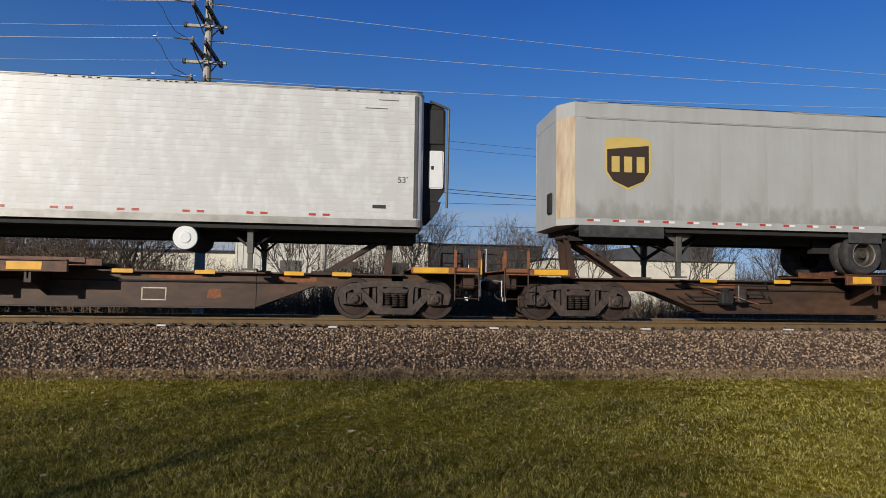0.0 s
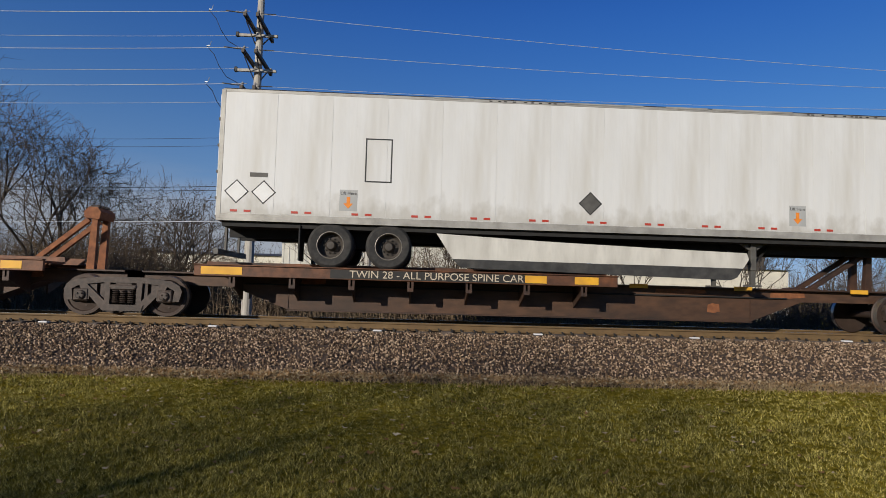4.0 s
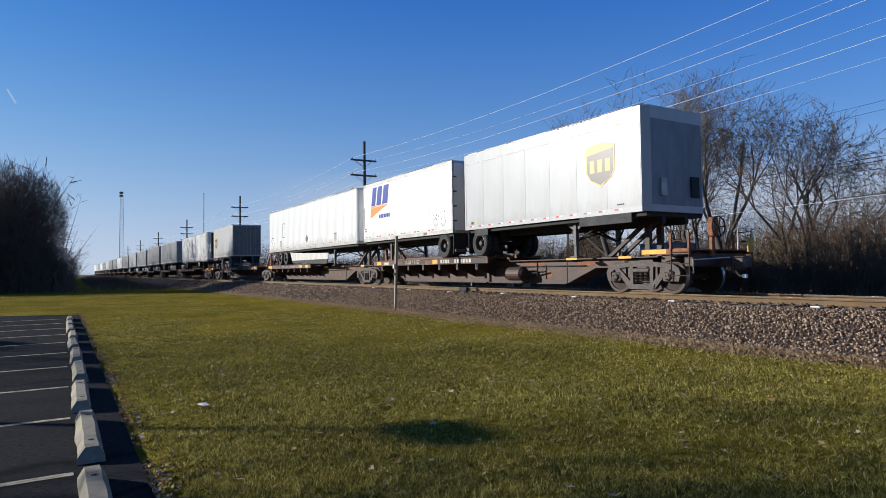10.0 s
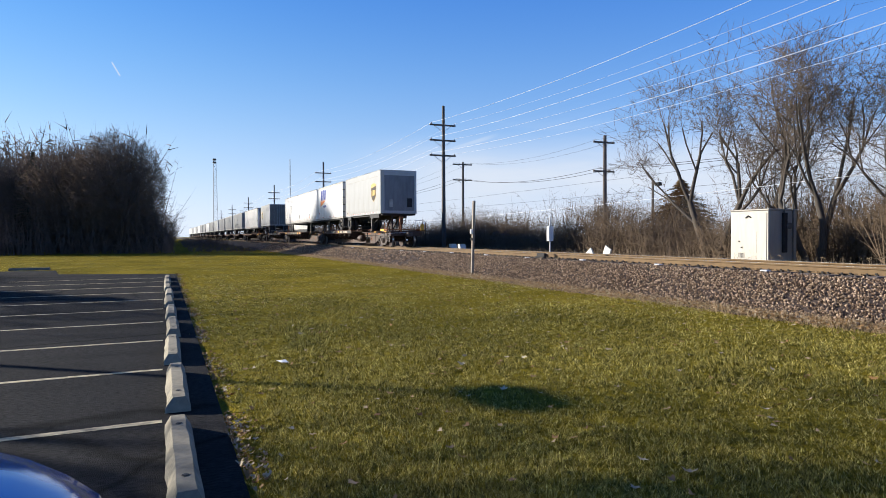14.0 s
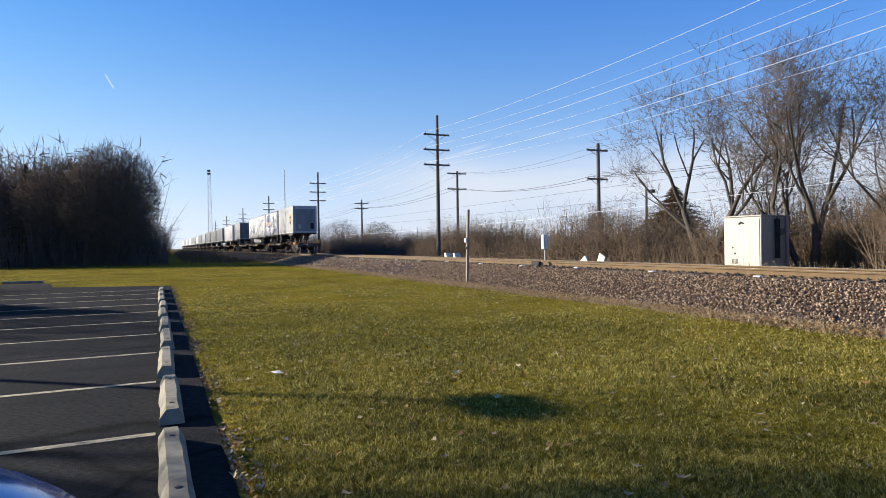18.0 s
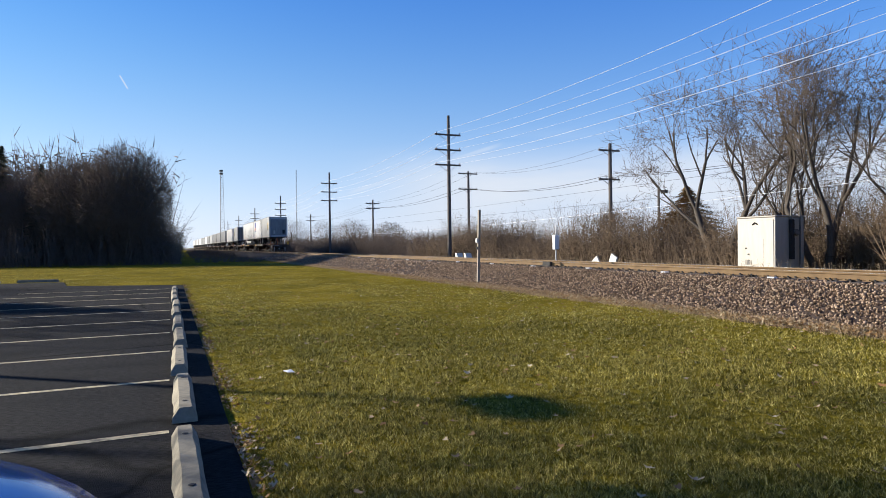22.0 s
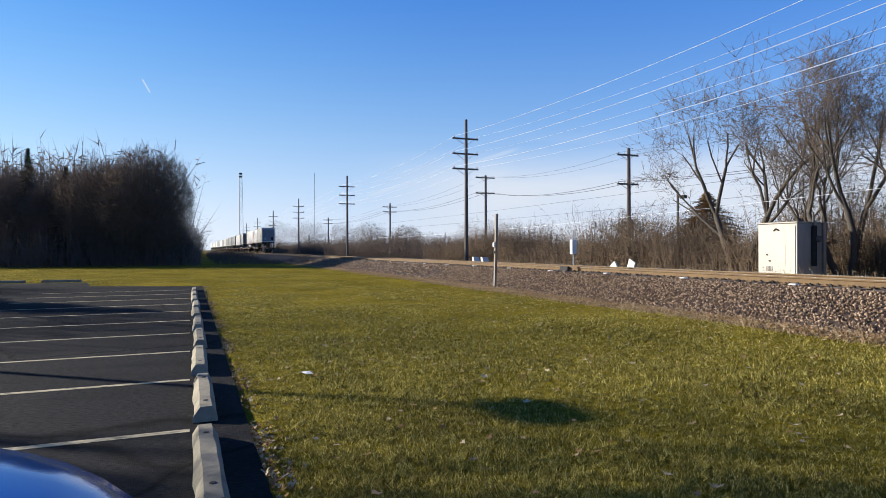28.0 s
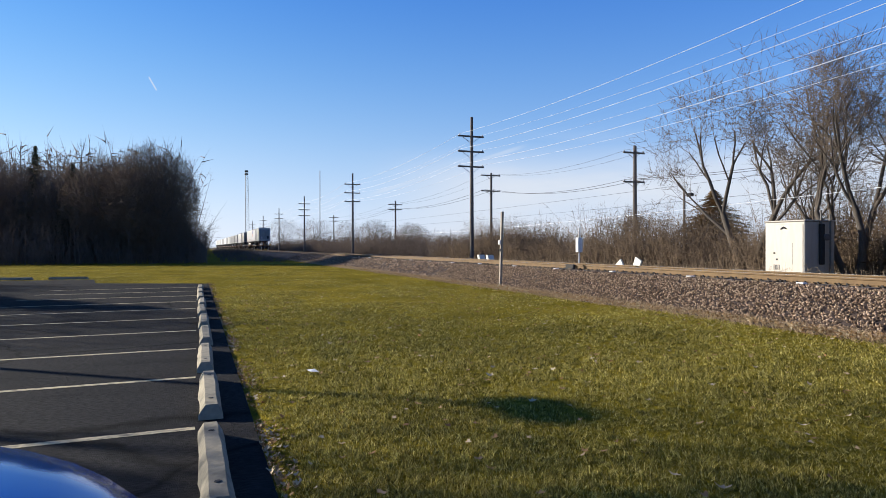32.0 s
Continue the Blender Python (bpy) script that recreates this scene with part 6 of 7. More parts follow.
part("cabin", Mesh().add([(-0.8, -1.35, 0.99), (0.8, -1.35, 0.99), (0.62, -2.1, 1.5), (-0.62, -2.1, 1.5), (-0.62, -3.3, 1.5), (0.62, -3.3, 1.5), (0.8, -4.1, 0.99), (-0.8, -4.1, 0.99)], [(0, 1, 2, 3), (3, 2, 5, 4), (4, 5, 6, 7), (0, 3, 4, 7), (1, 6, 5, 2), (0, 7, 6, 1)]), M_GLASS, car, "dark glass cabin")
part("roof_panel", Mesh().box(-0.6, 0.6, -3.3, -2.1, 1.5, 1.53, 0.01), M_PAINTBLUE, car)
for s in (-1, 1):
    part("headlight", Mesh().box(s * 0.42 - 0.14, s * 0.42 + 0.14, -0.24, -0.10, 0.5, 0.62, 0.03), M_SIGN, car, "clear headlight")
    for y in (-0.85, -3.6):
        w = part("wheel", Mesh().lathe([(0.2, -0.1), (0.31, -0.1), (0.32, -0.05), (0.32, 0.08), (0.2, 0.1)], (s * 0.84, y, 0.32), 24, "x"), M_TYRE, car)
        part("wheel_rim", Mesh().lathe([(0.2, -0.105), (0.05, -0.11), (0.05, 0.105), (0.2, 0.105)], (s * 0.84, y, 0.32), 16, "x"), M_RIM, w)

# lot lamp standing out to the side; its shadow lies across the lot and lawn
pl = thing("lot_lamp", "tall parking lot lamp with a square head", "street lamp", "", (-5.4 - 0.629 * 17.5, 3.2 - 0.777 * 17.5, 0))
part("lamp_shaft", Mesh().tube((0, 0, 0), (0, 0, 5.5), 0.09, 0.06, 10), M_LEG, pl)
part("lamp_head", Mesh().box(-0.42, 0.42, -0.28, 0.28, 5.4, 5.62, 0.03), M_LEG, pl)

# ---- buildings beyond the brush ----
def shed(name, x0, x1, y0, y1, z, ridge, wall, roof, label, ribs=True):
    b = thing(name, label, "building", "", (0, 0, 0))
    part("wall", Mesh().box(x0, x1, y0, y0 + 0.25, 0, z), wall, b)
    part("wall", Mesh().box(x0, x1, y1 - 0.25, y1, 0, z), wall, b)
    part("wall", Mesh().box(x0, x0 + 0.25, y0 + 0.25, y1 - 0.25, 0, z), wall, b)
    part("wall", Mesh().box(x1 - 0.25, x1, y0 + 0.25, y1 - 0.25, 0, z), wall, b)
    part("roof", Mesh().prism([(y0 - 0.3, z + 0.004), (y1 + 0.3, z + 0.004), ((y0 + y1) / 2, z + ridge)], x0 - 0.3, x1 + 0.3, "x"), roof, b)
    if ribs:
        me = Mesh().box(0, 0.06, y0 - 0.04, y0, 0.1, z - 0.05).mesh("cladding_rib", wall)
        x = x0 + 0.1
        while x < x1 - 0.1:
            part("cladding_rib", me, None, b).location = (x, 0, 0)
            x += 0.45
    return b


sh = shed("warehouse", -9.5, 5.8, 50, 68, 5.3, 0.6, M_SHED, M_ROOF, "pale ribbed metal warehouse behind bare brush")
for x in (-6, -1.5, 2.6):
    part("loading_door", Mesh().box(x, x + 1.6, 49.9, 49.96, 0.1, 3.6), M_LEG, sh, "grey loading door")
part("roof_vent", Mesh().box(-5.0, -3.9, 53, 54, 5.4, 6.3, 0.05), M_GALV, sh)
M_DARKWALL = mat("dark_cladding", (0.035, 0.036, 0.04), 0.6, 0.1, 0.15, 2)
shed("dark_warehouse", 5.95, 15.5, 50.3, 68, 5.2, 0.7, M_DARKWALL, M_ROOF, "dark grey metal warehouse beside the pale one")
wb = shed("low_block_building", 14.4, 29.5, 45, 58, 3.95, 0.35, M_WALLW, M_ROOF, "low cream block building with a dark roof", False)
for i in range(5):
    part("block_course", Mesh().box(14.4, 29.5, 44.975, 45, 0.7 + i * 0.65, 0.74 + i * 0.65), M_WALLW, wb)
for x in (14.9, 15.9):
    part("roof_unit", Mesh().box(x, x + 0.8, 46, 46.8, 4.0, 5.0, 0.03), M_SIGN, wb, "white rooftop air unit")
part("barrel_roof", Mesh().prism([(20, 3.95), (29, 3.95), (28.6, 4.9), (27.6, 5.5), (25.4, 5.55), (20.5, 4.9)], 47, 57), M_ROOF, wb, "dark barrel roof")
wall2 = shed("long_concrete_shed", -24, -10.5, 56, 64, 4.4, 0.4, M_WALLW, M_ROOF, "long pale concrete shed half hidden by brush", False)



# ---- vegetation ----
def cones(a, b, r):
    """Thin three-sided twigs from arrays of feet, tips and radii."""
    a, b, r = np.asarray(a, float), np.asarray(b, float), np.asarray(r, float)[:, None]
    d = b - a
    d /= np.linalg.norm(d, axis=1, keepdims=True) + 1e-9
    up = np.where(np.abs(d[:, 2:3]) > 0.9, np.array([[1.0, 0, 0]]), np.array([[0, 0, 1.0]]))
    s = np.cross(d, up)
    s /= np.linalg.norm(s, axis=1, keepdims=True) + 1e-9
    q = np.cross(d, s)
    n = len(a)
    v = np.empty((n, 4, 3))
    for k in range(3):
        c, w = math.cos(2.0944 * k), math.sin(2.0944 * k)
        v[:, k] = a + s * (c * r) + q * (w * r)
    v[:, 3] = b
    base = (np.arange(n) * 4)[:, None, None]
    tri = np.array([[0, 1, 3], [1, 2, 3], [2, 0, 3]])[None] + base
    return v.reshape(-1, 3), tri.reshape(-1, 3)


def frusta(a, b, r0, r1, n=7):
    """Tapered round limbs from arrays."""
    a, b = np.asarray(a, float), np.asarray(b, float)
    r0, r1 = np.asarray(r0, float)[:, None], np.asarray(r1, float)[:, None]
    d = b - a
    d /= np.linalg.norm(d, axis=1, keepdims=True) + 1e-9
    up = np.where(np.abs(d[:, 2:3]) > 0.9, np.array([[1.0, 0, 0]]), np.array([[0, 0, 1.0]]))
    s = np.cross(d, up)
    s /= np.linalg.norm(s, axis=1, keepdims=True) + 1e-9
    q = np.cross(d, s)
    m = len(a)
    v = np.empty((m, 2 * n, 3))
    for k in range(n):
        c, w = math.cos(2 * math.pi * k / n), math.sin(2 * math.pi * k / n)
        v[:, k], v[:, n + k] = a + s * (c * r0) + q * (w * r0), b + s * (c * r1) + q * (w * r1)
    t = []
    for k in range(n):
        j = (k + 1) % n
        t += [[k, j, n + j], [k, n + j, n + k]]
    tri = np.array(t)[None] + (np.arange(m) * 2 * n)[:, None, None]
    return v.reshape(-1, 3), tri.reshape(-1, 3)


def grow(rng, p, d, length, r, level, out, last, up=0.45, wide=0.6):
    """A limb of three bent lengths, with side shoots and a fork at its end."""
    n = 3
    for i in range(n):
        d = (d + Vector((rng.gauss(0, 0.12), rng.gauss(0, 0.12), rng.gauss(0, 0.08) + 0.04))).normalized()
        q = p + d * (length / n)
        r2 = r * (0.90 if level < last else 0.7)
        out.append((p, q, r, r2, level))
        p, r = q, r2
        if level < last and (i > 0 or level > 1) and rng.random() < (0.8 if level < 3 else 0.35):
            side = d.orthogonal()
            side.rotate(Matrix.Rotation(rng.uniform(0, 6.28), 3, d))
            nd = (d * (0.75 if level < 3 else 0.4) + side * rng.uniform(0.6, 1.0) * (wide * 1.6 if level < 3 else 1.1) + Vector((0, 0, up if level < 3 else 0.15))).normalized()
            grow(rng, p, nd, length * rng.uniform(0.55, 0.95 if level < 2 else 0.75), r * 0.55, level + 1, out, last, up, wide)
    if level < last:
        for _ in range(2):
            side = d.orthogonal()
            side.rotate(Matrix.Rotation(rng.uniform(0, 6.28), 3, d))
            nd = (d + side * rng.uniform(0.3, 0.8) * (wide * 1.5 if level < 3 else 1.3) + Vector((0, 0, up if level < 3 else 0.15))).normalized()
            grow(rng, p, nd, length * rng.uniform(0.62, 0.85), r * 0.72, level + 1, out, last, up, wide)


def bare_tree(at, height, r, stems, label, seed, last=5, wide=0.6, twig=M_TWIGGREY, first=0.28, lean=(0, 0, 0)):
    rng = random.Random(seed)
    segs = []
    for k in range(stems):
        a = 6.28 * k / max(1, stems) + rng.uniform(-0.5, 0.5)
        tilt = 0.0 if stems == 1 else rng.uniform(0.12, 0.35)
        d = Vector((math.cos(a) * tilt, math.sin(a) * tilt, 1)) + Vector(lean)
        grow(rng, Vector((math.cos(a) * 0.12 * (stems > 1), math.sin(a) * 0.12 * (stems > 1), -0.1)), d.normalized(), height * first, r, 0, segs, last, 0.42, wide)
    top = max(s[1].z for s in segs)
    k = height / top
    thick = [s for s in segs if s[4] <= 2]
    thin = [s for s in segs if s[4] > 2]
    tr = thing("bare_tree", label, "tree", "bare trees", at)
    v, t = frusta([s[0] * k for s in thick], [s[1] * k for s in thick], [max(s[2], 0.02) for s in thick], [max(s[3], 0.016) for s in thick])
    part("trunk", fast_mesh("trunk", v, t, M_BARK), None, tr, "grey-brown trunk and main limbs").data.shade_smooth()
    # twigs: each thin limb plus two fine shoots
    A, B, R = [], [], []
    for s in thin:
        p, q = s[0] * k, s[1] * k
        A.append(p)
        B.append(q + (q - p) * 0.25)
        R.append(max(s[2] * 0.8, 0.0105))
        if s[4] >= last - 1:
            for _ in range(1):
                d = (q - p).normalized() + Vector((rng.gauss(0, 0.5), rng.gauss(0, 0.5), rng.gauss(0.1, 0.4)))
                m = p.lerp(q, rng.random())
                A.append(m)
                B.append(m + d * rng.uniform(0.15, 0.45) * height / 11)
                R.append(0.0075)
    v, t = cones(A, B, R)
    part("crown", fast_mesh("crown", v, t, twig), None, tr, "bare spreading crown of fine twigs")
    return tr


def twig_dome(at, height, radius, count, label, seed, twig, thick=0.016, low=0.0):
    """A dense many-stemmed bare tree: shoots arch from the trunk out to a rounded, uneven dome."""
    rng = np.random.RandomState(seed)
    tr = thing("bare_tree", label, "tree", "dense bare trees at the wood's edge", at)
    stem = 0.14 if low else 0.3
    v, t = frusta([(0, 0, -0.1), (0, 0, height * 0.3)], [(0, 0, height * 0.3), (0.2, 0.1, height * (0.5 if low else 0.62))], [stem, stem * 0.66], [stem * 0.66, 0.05])
    part("trunk", fast_mesh("trunk", v, t, M_BARK), None, tr)
    base = low if low else height * 0.06
    mid_z, half = (height + base) / 2, (height - base) / 2

    def shell(n, k):
        th, cz = rng.uniform(0, 2 * np.pi, n), rng.uniform(-0.95, 1, n)
        lump = 0.95 + 0.08 * np.sin(3 * th + seed) * np.cos(2.3 * cz + seed) + 0.05 * np.sin(7 * th + 2 * seed) * np.sin(5 * cz)
        q = np.sqrt(1 - cz ** 2)
        d = np.stack([np.cos(th) * q * radius, np.sin(th) * q * radius, cz * half], 1) * (lump * k)[:, None]
        return d
    m = count // 5
    limb = shell(m, rng.uniform(0.55, 0.85, m))
    foot = np.stack([limb[:, 0] * 0.08, limb[:, 1] * 0.08, np.clip(mid_z + limb[:, 2] - half * 0.9, 0.3, None)], 1)
    A, B, R = [foot], [limb + np.array([0, 0, mid_z])], [np.full(m, thick * 1.8)]
    m = count * 6
    p = shell(m, rng.uniform(0.12, 0.98, m) ** 0.45)
    d = p / (np.linalg.norm(p, axis=1, keepdims=True) + 1e-6) * 0.8 + rng.randn(m, 3) * 0.5 + np.array([0, 0, 0.4])
    d /= np.linalg.norm(d, axis=1, keepdims=True)
    p = p + np.array([0, 0, mid_z])
    A.append(p)
    B.append(p + d * (rng.uniform(0.4, 1.15, m) * height / 12)[:, None])
    R.append(thick * rng.uniform(0.5, 1.2, m))
    v, t = cones(np.concatenate(A), np.concatenate(B), np.concatenate(R))
    part("crown", fast_mesh("crown", v, t, twig), None, tr, "dense rounded crown of bare twigs")
    return tr


def brush(name, xs, ys, hs, label, material, seed, twigs=8, thick=0.012, kind="stuff", spread=0.5):
    """Bare brush: many thin stems, each with side shoots."""
    rng = np.random.RandomState(seed)
    n = len(xs)
    base = np.stack([xs, ys, np.zeros(n)], 1)
    tip = base + np.stack([rng.randn(n) * 0.22 * hs, rng.randn(n) * 0.22 * hs, hs], 1)
    A, B, R = [base], [tip], [thick * (0.6 + 0.8 * rng.rand(n))]
    for _ in range(twigs):
        u = rng.uniform(0.15, 0.95, n)[:, None]
        s = base + (tip - base) * u
        d = np.stack([rng.randn(n), rng.randn(n), 0.5 + rng.randn(n) * 0.5], 1)
        d /= np.linalg.norm(d, axis=1, keepdims=True)
        A.append(s)
        B.append(s + d * (hs * rng.uniform(0.15, spread, n) * (1.25 - u[:, 0]))[:, None])
        R.append(thick * 0.5 * (0.6 + 0.6 * rng.rand(n)))
    v, t = cones(np.concatenate(A), np.concatenate(B), np.concatenate(R))
    ob = new(name, fast_mesh(name, v, t, material))
    return tagged(ob, label, "brush", "", kind)


def conifer(at, height, radius, material, label, seed):
    rng = random.Random(seed)
    tr = thing("conifer", label, "tree", "conifers", at)
    part("trunk", Mesh().tube((0, 0, -0.1), (0, 0, height * 0.95), 0.16, 0.03, 8), M_BARK, tr)
    vs, ts = [], []
    n = int(height * (75 if radius < 3 else 150))
    for i in range(n):
        z = height * (0.08 + 0.92 * (i / n))
        rr = radius * (1 - i / n) ** 0.7 * rng.uniform(0.55, 1.1) + 0.1
        a = rng.uniform(0, 6.28)
        tip = Vector((math.cos(a) * rr, math.sin(a) * rr, z - rr * 0.25))
        root = Vector((0, 0, z))
        for k in range(7):
            p = root.lerp(tip, 0.2 + 0.8 * k / 6)
            w = 0.28 * (1.1 - k / 8) * max(0.5, rr)
            for s in (-1, 1):
                side = Vector((-math.sin(a), math.cos(a), rng.uniform(-0.2, 0.4))) * (s * w * rng.uniform(0.6, 1.1))
                b = len(vs)
                vs += [p - Vector((0, 0, 0.05)), p + side + (tip - root) * 0.12, p + (tip - root) * 0.16 + Vector((0, 0, 0.03))]
                ts.append((b, b + 1, b + 2))
    part("foliage", fast_mesh("foliage", [tuple(v) for v in vs], ts, material), None, tr, "layered needle foliage")
    return tr


M_NEEDLE = island_mat("needles", (0.018, 0.03, 0.014), (0.03, 0.045, 0.02), (0.045, 0.055, 0.03))
M_RUSTNEEDLE = island_mat("rusty_needles", (0.15, 0.10, 0.045), (0.23, 0.15, 0.07), (0.30, 0.20, 0.10))
M_WEED = mat("dry_weed", (0.27, 0.205, 0.125), 0.9, 0, 0.3, 1.5, bump=0)
M_TWIGDARK = mat("dark_twig", (0.115, 0.083, 0.06), 0.95, 0, 0.3, 1.2, bump=0)

# large trees beyond the cabinet
bare_tree((-23.9, 26.2, 0), 11.3, 0.20, 2, "large bare twin-stemmed tree beyond the signal cabinet", 11, 5, 0.38, first=0.31, lean=(0.12, 0, 0))
bare_tree((-18.5, 26.6, 0), 11.9, 0.17, 3, "tall bare tree with steep grey limbs in the brush", 5, 5, 0.36, first=0.32)
bare_tree((-20.9, 27.6, 0), 10.2, 0.13, 2, "slim bare tree with steep limbs in the brush", 17, 5, 0.45, first=0.32)
bare_tree((-15.6, 28.5, 0), 9.8, 0.13, 3, "bare tree with a wide twiggy crown in the brush", 23, 5, 0.52, first=0.30)
bare_tree((-10.5, 31, 0), 7.2, 0.1, 4, "low bare tree in the brush beside the track", 31, 4, 0.6)
for i, (x, y, h) in enumerate(((-3, 33, 6.2), (3.5, 34, 6.6), (9.5, 33, 6.0), (13.5, 35, 6.5), (20, 34, 6.8), (27, 36, 6.5), (-33, 34, 5.0), (-45, 36, 5.5))):
    bare_tree((x, y, 0), h, 0.05, 4, "slim bare sapling clump in the brush", 40 + i, 4, 0.4, first=0.34)
conifer((-33.3, 33.5, 0), 5.6, 3.6, M_RUSTNEEDLE, "rusty brown cedar in the brush", 3)

# wood edge beyond the far end of the lot
for i, (x, y, h, r, n) in enumerate(((-70.5, -4.0, 12.2, 4.7, 2600), (-74.5, -8.6, 11.3, 4.6, 2200), (-72.5, -1.0, 4.6, 2.6, 700), (-79, -13.6, 9.2, 4.4, 1700), (-82, -18.5, 10.6, 5.0, 1600), (-80, -24, 11.5, 5.0, 1300), (-90, -12, 12.0, 5.2, 1500), (-95, -22, 13.0, 5.5, 1200))):
    twig_dome((x, y, 0), h, r, n, "dense dark bare tree at the edge of a wood", 60 + i, M_TWIGDARK, 0.022)
for i, (x, y, h) in enumerate(((-74.3, -7.6, 13.0), (-75.5, -9.6, 12.6), (-80.7, -14.6, 12.4), (-83.5, -16.0, 12.0), (-71.5, -3.6, 11.6), (-85, -22, 13.5))):
    bare_tree((x, y, 0), h, 0.2, 3, "tall bare tree with a spiky crown at the wood's edge", 160 + i, 4, 0.42, twig=M_TWIGDARK, first=0.33)
for x, y, h in ((-77.2, -12.4, 10.7), (-82.6, -17.0, 13.2), (-79.0, -21.5, 10.5), (-84, -27, 12)):
    conifer((x, y, 0), h, 2.3, M_NEEDLE, "dark green spruce at the edge of the wood", int(-x))
_r = np.random.RandomState(4)
_n = 4200
brush("wood_undergrowth", _r.uniform(-98, -67, _n), _r.uniform(-34, 1.0, _n), _r.uniform(2.0, 5.0, _n), "dark tangled undergrowth below the wood's edge", M_TWIGDARK, 5, 5, 0.03)

# deep wood behind its edge, and low brush on the bank towards the track
_n = 4000
_x = -93 - 200 * _r.rand(_n) ** 1.2
# mostly hidden, added tall and dense to shade the far train
brush("deep_woods", _x, _r.uniform(-42, -4, _n) + (_x + 97) * 0.012, _r.uniform(12, 17.5, _n), "tall leafless woods added behind the wood's edge for shade", M_TWIGDARK, 15, 8, 0.17, spread=0.35)
_n = 1400
_x = -72 - 150 * _r.rand(_n) ** 1.5
brush("bank_brush", _x, 2.5 + 7.0 * _r.rand(_n) ** 0.8 - 0.012 * (_x + 72), np.where(_x < -95, 1.5, 0.6) * _r.uniform(0.4, 1.2, _n), "low bare brush on the bank below the track", M_TWIGDARK, 16, 9, 0.03)

# brush belt beyond the track
_n = 14000
_x = 34 - 96 * _r.rand(_n) ** 0.8
_h = np.where(_x > 4, 0.72, 1.0) * (2.9 + 0.9 * np.sin(_x * 0.35) + 0.5 * np.sin(_x * 1.1 + 1)) * _r.uniform(0.5, 1.2, _n)
_y = 23.6 + 8 * _r.rand(_n) ** 1.3
_y = np.where((_x > -20.6) & (_x < -14.0) & (_y < 26.6), _y + 3.4, _y)
brush("trackside_brush", _x, _y, _h, "tangle of bare brown brush beyond the track", M_TWIG, 6, 6, 0.022)
_n = 7000
_x = -55 - 175 * _r.rand(_n) ** 1.4
_h = (3.4 + 0.8 * np.sin(_x * 0.12) + 0.5 * np.sin(_x * 0.4)) * _r.uniform(0.5, 1.15, _n)
brush("far_hedge", _x, 23.8 + 10 * _r.rand(_n), _h, "dark bare hedge running along the track into the distance", M_TWIGDARK, 7, 6, 0.036)
_n = 4000
_x = np.concatenate([_r.uniform(-520, -60, _n), _r.uniform(-60, 160, 3000)])
_y = np.concatenate([_r.uniform(34, 120, _n), _r.uniform(70, 110, 3000)])
_h = np.concatenate([np.clip(2.5 + 0.025 * (_y[:_n] - 30) - 0.009 * _x[:_n], 3, 9), np.full(3000, 7.5)]) * _r.uniform(0.5, 1.1, len(_x))
brush("far_woods", _x, _y, _h, "grey-brown belt of leafless woods in the distance", M_TWIGGREY, 8, 5, 0.075, spread=0.5)
# mostly hidden too, tall enough to throw shade on the far track
_n = 2600
_x = _r.uniform(-420, -98, _n)
brush("far_woods", _x, _r.uniform(-50, 0, _n) + (_x + 105) * 0.01, _r.uniform(7, 14, _n), "leafless woods on the near side of the far track", M_TWIGDARK, 9, 6, 0.08)
for i, (x, y, h, r) in enumerate(((-205, 36, 11, 6.5), (-330, 42, 17, 10), (-160, 44, 9, 5), (-240, 55, 12, 7), (-118, 40, 6.5, 4))):
    twig_dome((x, y, 0), h, r, 500, "rounded bare tree standing in the far woods", 80 + i, M_TWIGGREY, 0.03)

_n = 1300
_x = _r.uniform(-25, -8, _n)
brush("tall_brush", _x, _r.uniform(27.5, 34, _n), (5.0 + 1.2 * np.sin(_x * 0.8)) * _r.uniform(0.5, 1.15, _n), "tall tangled bare brush below the large trees", M_TWIG, 14, 9, 0.024)

_n = 6000
_x = 30 - 80 * _r.rand(_n)
brush("trackside_weeds", _x, 17.6 + 5.5 * _r.rand(_n), _r.uniform(0.25, 1.0, _n), "dry straw-coloured weeds beyond the track", M_WEED, 17, 4, 0.011)

# unseen belts of trees, added behind and beside the lot against low sky light
_n = 2600
brush("far_woods", np.concatenate([_r.uniform(-170, 150, _n), _r.uniform(115, 150, 1200)]), np.concatenate([_r.uniform(-105, -78, _n), _r.uniform(-90, 110, 1200)]), _r.uniform(6, 11, _n + 1200), "unseen leafless woods added behind the lot to block low sky", M_TWIGDARK, 12, 4, 0.25)

# unseen trees beyond the lot, added for their shade on lawn and lot
for i, (x, y, h, r, n) in enumerate(((-16.3, -14.2, 10.6, 4.6, 330), (-28.6, -17.0, 10.0, 3.6, 100))):
    twig_dome((x, y, 0), h, r, n, "unseen bare tree added beyond the lot to shade the lawn", 95 + i, M_TWIGGREY, 0.02, 5.8)
for i, (x, y, h) in enumerate(((-26.5, -16.4, 8.4), (-42.5, -21.5, 7.6), (-36.5, -19, 6.8))):
    bare_tree((x, y, 0), h, 0.16, 3, "unseen bare tree added beside the lot for its shadow", 90 + i, 4, 0.6)

# unseen evergreen, added only to cast the broad shade on the lot
conifer((-31.0, -16.9, 0), 6.6, 4.2, M_NEEDLE, "unseen broad evergreen added to shade the lot", 77)

